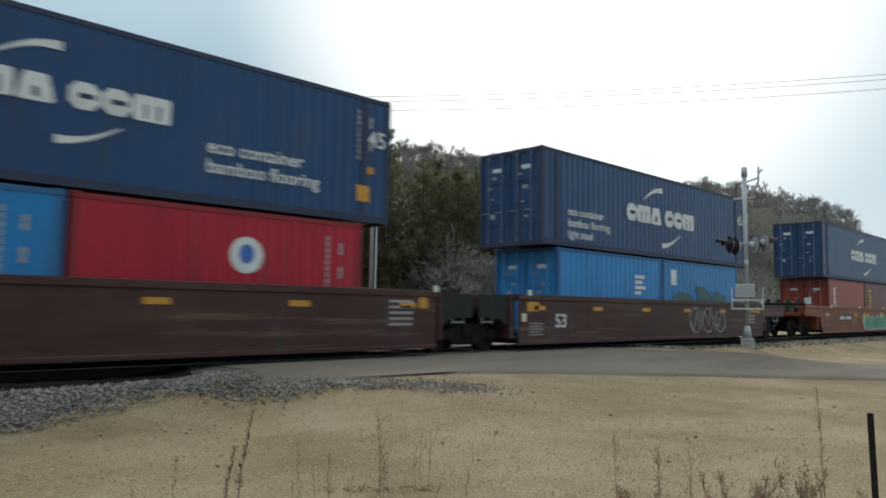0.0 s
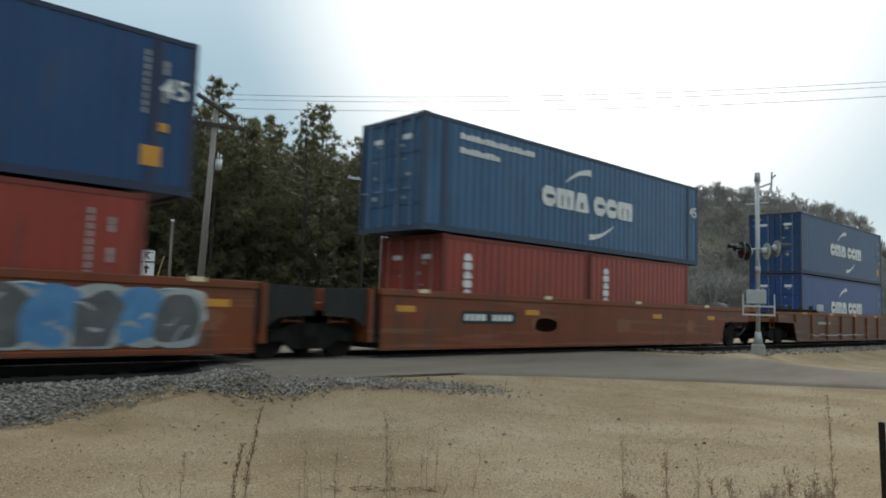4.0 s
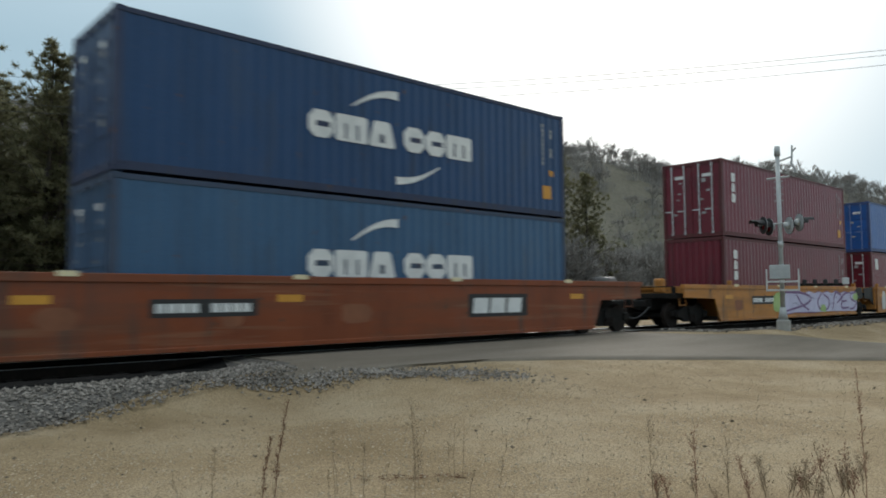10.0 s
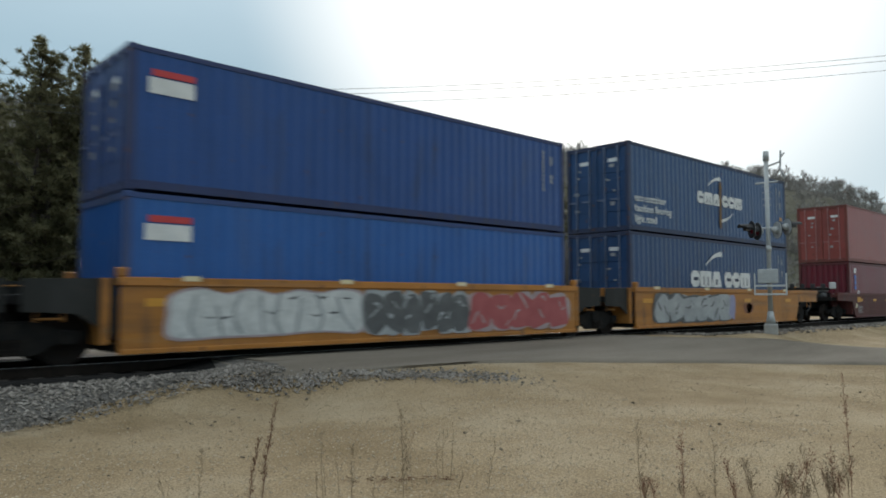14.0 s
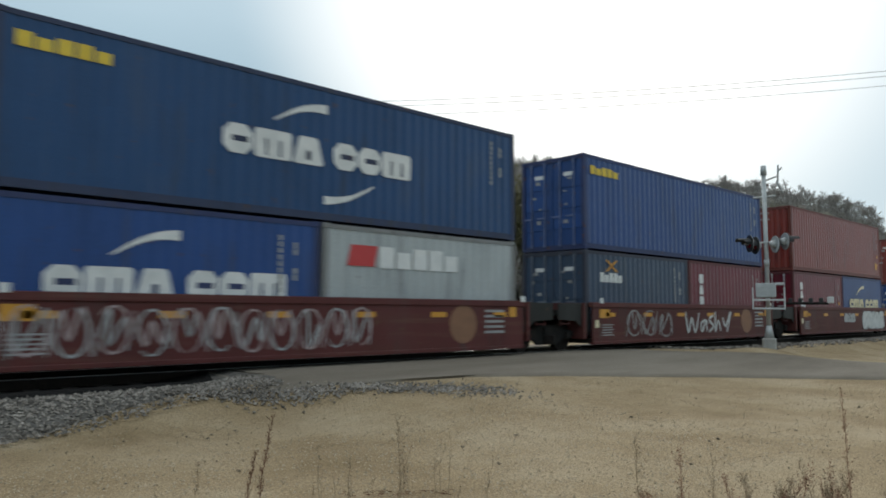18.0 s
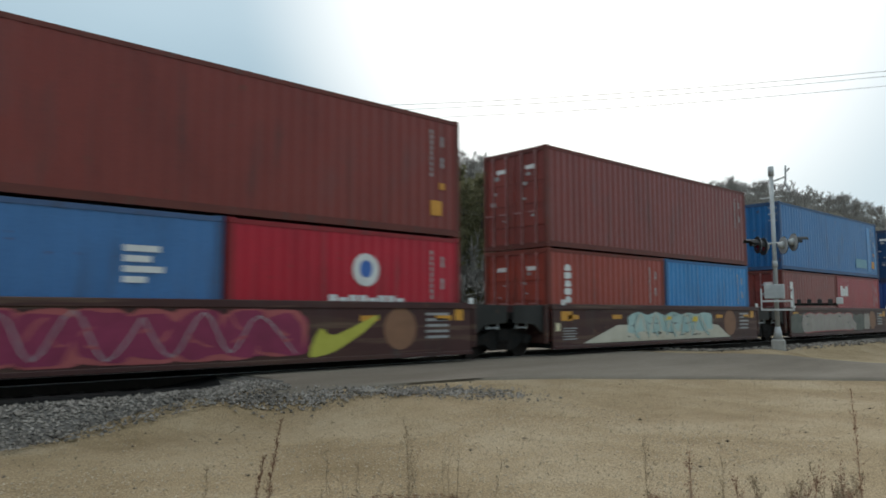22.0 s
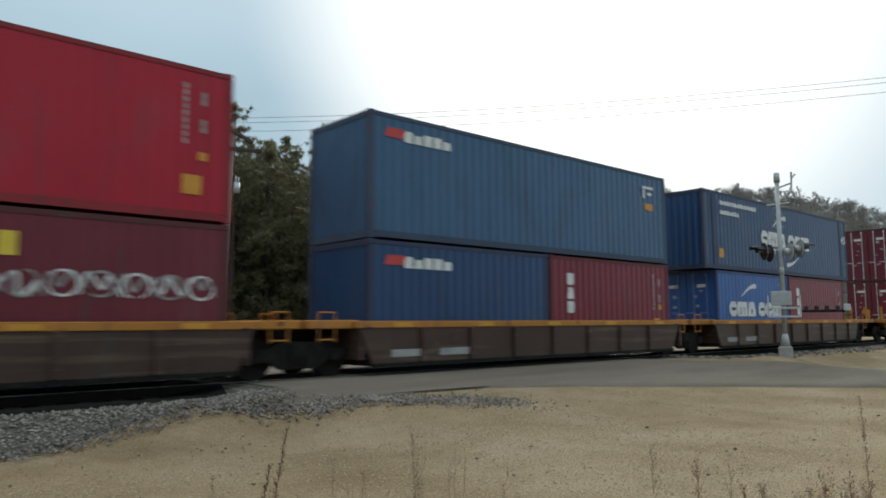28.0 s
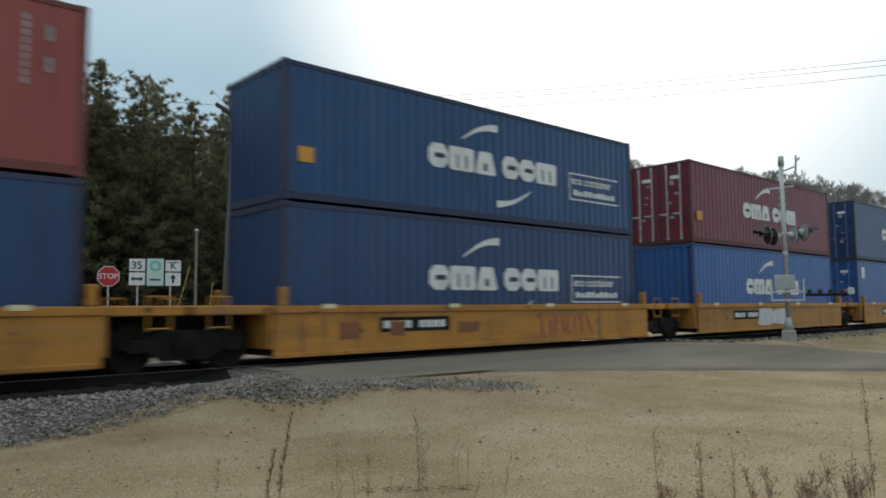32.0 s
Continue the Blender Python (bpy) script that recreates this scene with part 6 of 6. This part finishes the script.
for a, b in (((-0.33, 0, 4.70), (0.33, 0, 4.74)), ((0, 0, 5.22), (0.42, 0, 5.36)), ((0.40, 0, 5.18), (0.42, 0, 5.70)), ((0.36, 0, 5.20), (0.52, 0, 4.86)), ((0.42, 0, 5.50), (0.52, 0, 5.62))):
    part("bracket_arm", tube(bmesh.new(), a, b, 0.028, n=8), aluminium, signal, "silver bracket arm near the top")
for i in range(4):
    part("step_rung", tube(bmesh.new(), (-0.13, -0.05, 4.0 + i * 0.2), (0.13, -0.05, 4.0 + i * 0.2), 0.012, n=6), aluminium, signal)
part("lamp_arm", tube(bmesh.new(), (-0.62, -0.04, 3.26), (0.62, -0.04, 3.32), 0.028, n=8), aluminium, signal, "cross arm of the lamps")


def lamp(x, z, turn):
    """A flashing-light unit: round black backing, grey housing, hood and unlit red lens."""
    body = link_mesh("lamp_unit", tube(bmesh.new(), (0, -0.02, 0), (0, 0.0, 0), 0.27, n=24), black_paint, signal, "round black backing disc of a lamp")
    body.matrix_basis = pose(x, -0.06, z, 0, 0, turn)
    part("housing", tube(bmesh.new(), (0, 0, 0), (0, 0.16, 0), 0.13, 0.08, 16), aluminium, body, "grey lamp housing", True)
    part("back_plate", tube(bmesh.new(), (0, 0.0, 0), (0, 0.014, 0), 0.262, n=24), aluminium, body, "pale grey back of the disc")
    part("lens", tube(bmesh.new(), (0, -0.035, 0), (0, -0.02, 0), 0.15, n=20), red_lens, body, "unlit red lens", True)
    bm = bmesh.new()
    for i in range(12):
        a, b = math.radians(-10 + i * 200 / 12), math.radians(-10 + (i + 1) * 200 / 12)
        d = -0.40 if 2 < i < 10 else -0.2
        for r0 in (0.165, 0.170):
            vs = [bm.verts.new((r0 * math.cos(q), y, r0 * math.sin(q))) for q, y in ((a, -0.02), (b, -0.02), (b, d), (a, d))]
            bm.faces.new(vs if r0 > 0.167 else vs[::-1])
    part("hood", bm, black_paint, body, "black hood")


for x, z, turn in ((-0.30, 3.20, -62), (-0.46, 3.26, -66), (0.26, 3.22, 118), (0.54, 3.30, 116)):
    lamp(x, z, turn)
part("relay_case", boxes((-0.34, 0.24, -0.10, 0.20, 1.58, 2.02), bevel=0.02), aluminium, signal, "grey equipment box")
for z in (1.24, 1.50):
    part("guard_rail", boxes((-0.42, 0.46, -0.34, -0.29, z - 0.028, z + 0.028), bevel=0.006), sign_grey, signal, "white guard rail")
    for x in (-0.42, 0.46):
        part("guard_rail", boxes((x - 0.025, x + 0.025, -0.29, 0.3, z - 0.025, z + 0.025), bevel=0.006), sign_grey, signal, "white guard rail")
for x in (-0.42, 0.46):
    part("guard_post", boxes((x - 0.022, x + 0.022, -0.36, -0.34, 1.21, 1.88), bevel=0.006), sign_grey, signal, "white guard post")
part("counterweight_arm", boxes((0.48, 1.66, -0.03, 0.03, 1.36, 1.44), bevel=0.01), dark_steel, signal, "dark counterweight arm")
for i in range(4):
    part("counterweight", boxes((0.56 + 0.28 * i, 0.68 + 0.28 * i, -0.06, 0.06, 1.40, 1.56), bevel=0.02), black_paint, signal, "dark counterweight block")
part("end_block", boxes((1.62, 1.80, -0.07, 0.07, 1.40, 1.60), bevel=0.02), sign_grey, signal, "white end block")

# ---- poles, wires and signs beyond the track ----
def utility_pole(x, y, height, lean, label, arms, r=0.16, wood=pole_wood, arm=pole_wood):
    base = float(ground_z(x, y))
    p = thing("utility_pole", label, "utility pole", pose(x, y, base, 0, lean, 0))
    part("pole", tube(bmesh.new(), (0, 0, -0.3), (0, 0, height), r, r * 0.62, 14), wood, p, "weathered wooden pole", True)
    for z, half, turn, tilt in arms:
        bm = boxes((-half, half, -0.06, 0.06, -0.08, 0.08), bevel=0.01)
        a = part("crossarm", bm, arm, p, "wooden crossarm")
        a.matrix_basis = pose(0, -0.14, z, 0, tilt, turn)
        for k in (-0.92, -0.45, 0.45, 0.92):
            part("insulator", tube(bmesh.new(), (k * half, 0, 0.06), (k * half, 0, 0.20), 0.045, 0.03, 8), galvanised, a, "small insulator")
    return p


pole_one = utility_pole(14.0, 30.0, 10.35, 2.0, "weathered wooden utility pole with two crossarms and transformer", [(10.1, 1.55, 32, 3), (9.30, 1.25, -24, 0)], 0.17, pole_wood, tie_wood)
bm = bmesh.new()
tube(bm, (0.30, -0.1, 7.35), (0.30, -0.1, 7.80), 0.15, n=16)
tube(bm, (0.24, -0.1, 7.80), (0.24, -0.1, 8.1), 0.04, n=8)
tube(bm, (0.37, -0.1, 7.80), (0.37, -0.1, 8.05), 0.04, n=8)
part("transformer", bm, galvanised, pole_one, "pale grey transformer can", True)
utility_pole(30.8, 40.6, 11.9, 0.5, "dark wooden utility pole with one pale crossarm before the pines", [(10.35, 1.5, -8, 1)], 0.12, tie_wood, galvanised)
utility_pole(24.1, 30.0, 7.5, 0.0, "short pale wooden pole beside a thin conduit", [], 0.14)
thin = thing("steel_post", "thin grey steel post standing beyond the track", "post", pose(24.55, 30.2, float(ground_z(24.5, 30.2))))
part("shaft", tube(bmesh.new(), (0, 0, -0.3), (0, 0, 6.35), 0.06, 0.05, 8), galvanised, thin)
part("cap", tube(bmesh.new(), (0, 0, 6.35), (0, 0, 6.6), 0.11, 0.09, 10), galvanised, thin)
for x, y, h, r_ in ((11.85, 28.0, 4.6, 0.07), (44.0, 36.0, 6.2, 0.08)):
    q = thing("marker_post", "thin pale grey post standing beyond the track", "post", pose(x, y, float(ground_z(x, y)), 0, 0, 0))
    part("shaft", tube(bmesh.new(), (0, 0, -0.3), (0, 0, h), r_, r_ * 0.8, 8), pole_wood, q)
    part("cap", tube(bmesh.new(), (0, 0, h), (0, 0, h + 0.08), r_ * 1.2, r_, 8), galvanised, q)


def wire(a, b, sag, r=0.009):
    bm = bmesh.new()
    a, b = Vector(a), Vector(b)
    rings = []
    for i in range(25):
        f = i / 24
        p = a.lerp(b, f) - Vector((0, 0, sag * 4 * f * (1 - f)))
        side = (b - a).cross(Vector((0, 0, 1))).normalized()
        rings.append([bm.verts.new(p + side * r * math.cos(q) + Vector((0, 0, r * math.sin(q)))) for q in (0, 1.571, 3.142, 4.712)])
    for u, v in zip(rings, rings[1:]):
        for k in range(4):
            bm.faces.new((u[k], u[(k + 1) % 4], v[(k + 1) % 4], v[k]))
    return tagged(link_mesh("overhead_wire", bm, wire_black), "thin dark overhead power wire sagging between poles", "wire")


for dy, dz in ((-1.1, 0.1), (0.0, 0.2), (1.1, 0.1)):
    wire((14.1 + dy * 0.5, 30.0 - 0.14 + dy * 0.87, 9.88 + dz), (46.0 + dy * 0.8, -9.5 + dy * 0.6, 12.4 + dz), 1.1)
for z, s in ((10.2, 0.9), (9.2, 1.0), (9.0, 1.2)):
    wire((14.1, 30.0, z), (-28.0, 40.0, z + 1.0), s)
for z, s in ((9.1, 0.7), (8.6, 1.1), (8.3, 1.5)):
    wire((14.3, 29.9, z), (30.8, 40.6, z + 1.0), s)
for z, s in ((9.9, 0.8), (9.7, 0.8)):
    wire((30.8, 40.6, z), (80.0, 42.0, z), s)

for top, foot, reach in (((14.1, 29.95, 9.2), (10.62, 27.75, -0.42), 0.34), ((14.1, 29.95, 8.2), (12.35, 28.2, -0.42), 0.31)):
    guy = thing("guy_wire", "steel guy wire of the pole in a faded yellow guard", "guy wire", pose(*foot))
    rise = Vector(top) - Vector(foot)
    part("strand", tube(bmesh.new(), (0, 0, 0), rise, 0.005, n=5), wire_black, guy, "thin steel strand")
    part("guard", tube(bmesh.new(), rise * 0.02, rise * reach, 0.020, n=8), guard_yellow, guy, "faded yellow plastic guard")
stop = thing("stop_sign", "red octagonal stop sign on a post beyond the track", "stop sign", pose(8.55, 28.0, 0, 0, 0, -17))
part("post", boxes((-0.03, 0.03, 0.03, 0.08, float(ground_z(8.5, 28.0)) - 0.2, 2.5)), galvanised, stop, "galvanised post")
octo = [(0.40 * math.cos(math.radians(22.5 + 45 * i)), 2.37 + 0.40 * math.sin(math.radians(22.5 + 45 * i))) for i in range(8)]
part("rim", plate(bmesh.new(), octo, 0.004, 0.02), sign_white, stop, "white rim")
part("face", plate(bmesh.new(), [(x * 0.93, 2.37 + (z - 2.37) * 0.93) for x, z in octo], 0.0, 0.004), sign_red, stop, "red face")
lettering("word", "STOP", 0.27, sign_white, stop, pose(-0.33, -0.004, 2.28), "white word STOP")
routes = thing("route_sign", "cluster of white highway route signs with a teal shield", "road sign", pose(10.25, 28.0, 0, 0, 0, -19))
for x in (-0.62, 0.55):
    part("post", boxes((x - 0.03, x + 0.03, 0.05, 0.1, float(ground_z(10, 28.0)) - 0.2, 2.9)), galvanised, routes, "galvanised post")
for x0, x1, z0, z1, mat in ((-0.92, -0.36, 2.60, 3.06, sign_white), (-0.92, -0.36, 2.06, 2.54, sign_white), (-0.30, 0.30, 2.04, 3.08, sign_mint), (0.36, 0.92, 2.60, 3.02, sign_white), (0.36, 0.92, 2.04, 2.54, sign_white)):
    part("sign_panel", boxes((x0, x1, 0.0, 0.03, z0, z1), bevel=0.008), mat, routes, "white panel" if mat is sign_white else "pale mint panel")
disc = [(0.21 * math.cos(i * 0.3142), 2.80 + 0.21 * math.sin(i * 0.3142)) for i in range(20)]
part("wheel_emblem", plate(bmesh.new(), disc, -0.006, -0.001), sign_teal, routes, "teal round emblem")
part("wheel_emblem", plate(bmesh.new(), [(0.11 * math.cos(i * 0.3142), 2.80 + 0.11 * math.sin(i * 0.3142)) for i in range(20)], -0.009, -0.006), sign_mint, routes, "pale centre of the emblem")
part("plate_bar", plate(bmesh.new(), rect(0.42, 0.86, 2.93, 2.96), -0.006, -0.001), black_mark, routes, "thin black bar")
lettering("number", "35", 0.40, black_mark, routes, pose(-0.86, -0.004, 2.69), "black number 35")
lettering("letter", "K", 0.36, black_mark, routes, pose(0.53, -0.004, 2.69), "black letter K")
for outline in ([(-0.86, 2.30), (-0.76, 2.20), (-0.76, 2.26), (-0.52, 2.26), (-0.52, 2.20), (-0.42, 2.30), (-0.52, 2.40), (-0.52, 2.34), (-0.76, 2.34), (-0.76, 2.40)], [(0.60, 2.14), (0.68, 2.14), (0.68, 2.32), (0.76, 2.32), (0.64, 2.48), (0.52, 2.32), (0.60, 2.32)], [(-0.2, 2.24), (0.2, 2.24), (0.2, 2.30), (-0.2, 2.30)]):
    part("arrow", plate(bmesh.new(), outline, -0.006, -0.001), black_mark, routes, "black arrow")

# ---- dry weeds and the fence post near the camera ----
def weed(x, y, height, lean, mat, seed, twigs=26, spread=0.10):
    """A dry weed: a bent stalk with side twigs and seed flecks."""
    q = np.random.default_rng(seed)
    w = thing("dry_weed", "dry brown weed stalk at the gravel's edge", "weed", pose(x, y, float(ground_z(x, y))), group="dry weeds")
    stalk = [np.array((lean[0] * f ** 1.6 * height, lean[1] * f * height, height * f)) + (q.normal(0, 0.004, 3) if f else 0) for f in np.linspace(0, 1, 8)]
    verts, faces = [], []
    for i, p in enumerate(stalk):
        for a in (0, 2.094, 4.189):
            rad = 0.0036 * (1.05 - i / 8)
            verts.append(p + np.array((math.cos(a) * rad, math.sin(a) * rad, 0)))
    for i in range(7):
        for k in range(3):
            faces.append((3 * i + k, 3 * i + (k + 1) % 3, 3 * i + 3 + (k + 1) % 3, 3 * i + 3 + k))
    share("stalk", array_mesh("stalk", verts, faces, mat), w, label="bent dry stalk")
    tris = []
    for _ in range(twigs):
        f = q.uniform(0.3, 1.0)
        k_, f_ = divmod(f * 6.999, 1.0)
        p = stalk[int(k_)] * (1 - f_) + stalk[int(k_) + 1] * f_
        d = np.array((q.normal(0, 0.4), q.normal(0, 0.4), q.uniform(0.6, 1.3)))
        e = p + d / np.linalg.norm(d) * spread * q.uniform(0.5, 1.5) * (1.25 - f * 0.75)
        s = q.normal(0, 1, 3); s[2] = 0; s = s / np.linalg.norm(s) * 0.0013
        tris.append(np.stack([p - s, p + s, e]))
        for _ in range(3):
            c = p + (e - p) * q.uniform(0.3, 1.0)
            tris.append(np.stack([c + q.normal(0, 0.004, 3), c + q.normal(0, 0.004, 3), c + q.normal(0, 0.006, 3)]))
    tagged(share("panicle", mesh_of(np.array(tris), mat, "panicle"), w, label="fine dry twigs and seed flecks"), kind="stuff")


WEEDS = [(2.58, 4.64, 0.78, (0.14, 0.0), 2, 150, 0.06), (2.49, 4.66, 0.55, (0.14, 0.0), 2, 110, 0.06), (2.94, 4.42, 0.60, (-0.02, 0.0), 1, 22, 0.06), (3.40, 4.07, 0.76, (-0.05, 0.0), 1, 90, 0.15),
         (4.50, 2.82, 0.64, (-0.06, 0.0), 1, 60, 0.18), (4.66, 2.58, 0.60, (-0.04, 0.0), 0, 60, 0.13), (4.78, 2.42, 0.56, (0.0, 0.0), 1, 50, 0.15), (5.27, 1.72, 1.00, (-0.08, 0.0), 0, 70, 0.08),
         (3.1, 4.3, 0.5, (0.03, 0), 1, 40, 0.1), (2.2, 4.8, 0.5, (0.03, 0), 1, 40, 0.1)]
for i, (x, y, h, lean, c, tw, sp) in enumerate(WEEDS):
    weed(x, y, h, lean, (weed_stem, weed_pale, weed_dark)[c], 40 + i, tw, sp)
q = np.random.default_rng(9)
for i in range(22):
    weed(q.uniform(1.5, 4.6), q.uniform(4.4, 5.0) - 0.35 * (i % 3), q.uniform(0.2, 0.5), (q.normal(0, 0.15), q.normal(0, 0.15)), weed_pale, 80 + i, 16, 0.10)
for i in range(30):
    a = q.uniform(0.05, 1.0)
    weed(5.75 - 0.95 * a ** 2 + q.normal(0, 0.12), 1.6 + 1.25 * a + q.normal(0, 0.1), q.uniform(0.10, 0.30) + 0.14 * (a < 0.4), (q.normal(0, 0.25), q.normal(0, 0.25)), (weed_stem, weed_pale, weed_pale)[i % 3], 130 + i, 44, 0.14)
lt = []
for _ in range(150):
    k = q.uniform(0, 1)
    c = np.array((3.64 + 0.72 * k + q.normal(0, 0.03), 5.09 + -0.56 * k + q.normal(0, 0.05), 0.0))
    c[2] = float(ground_z(c[0], c[1])) + q.uniform(0.004, 0.03)
    d = np.array((q.normal(0, 0.06), q.normal(0, 0.05), q.normal(0, 0.006)))
    lt.append(np.stack([c, c + q.normal(0, 0.004, 3), c + d]))
tagged(new("twig_litter", mesh_of(np.array(lt), weed_dark, "twig_litter")), "dark dead twigs lying on the gravel", "twigs", kind="stuff")
PX, PY = 4.45, 1.185
post = thing("fence_post", "rusty dark steel fence post leaning beside the lot", "fence post", pose(PX, PY, float(ground_z(PX, PY)), 0, -1.5, -74))
part("shaft", boxes((-0.016, 0.016, -0.006, 0.006, -0.2, 0.975), (-0.005, 0.005, 0.006, 0.04, -0.2, 0.975), bevel=0.002), wheel_steel, post, "rusty T-section shaft")
for i in range(14):
    part("stud", boxes((-0.012, 0.012, -0.014, -0.006, 0.2 + 0.055 * i, 0.22 + 0.055 * i)), wheel_steel, post)


# ---- movement ----
def motions():
    times = [2.0 * k for k in range(17)]
    for ob, along, height in MOVERS:
        walk(ob, [(t, pose(along - travelled(t), YC, height)) for t in times])


motions()
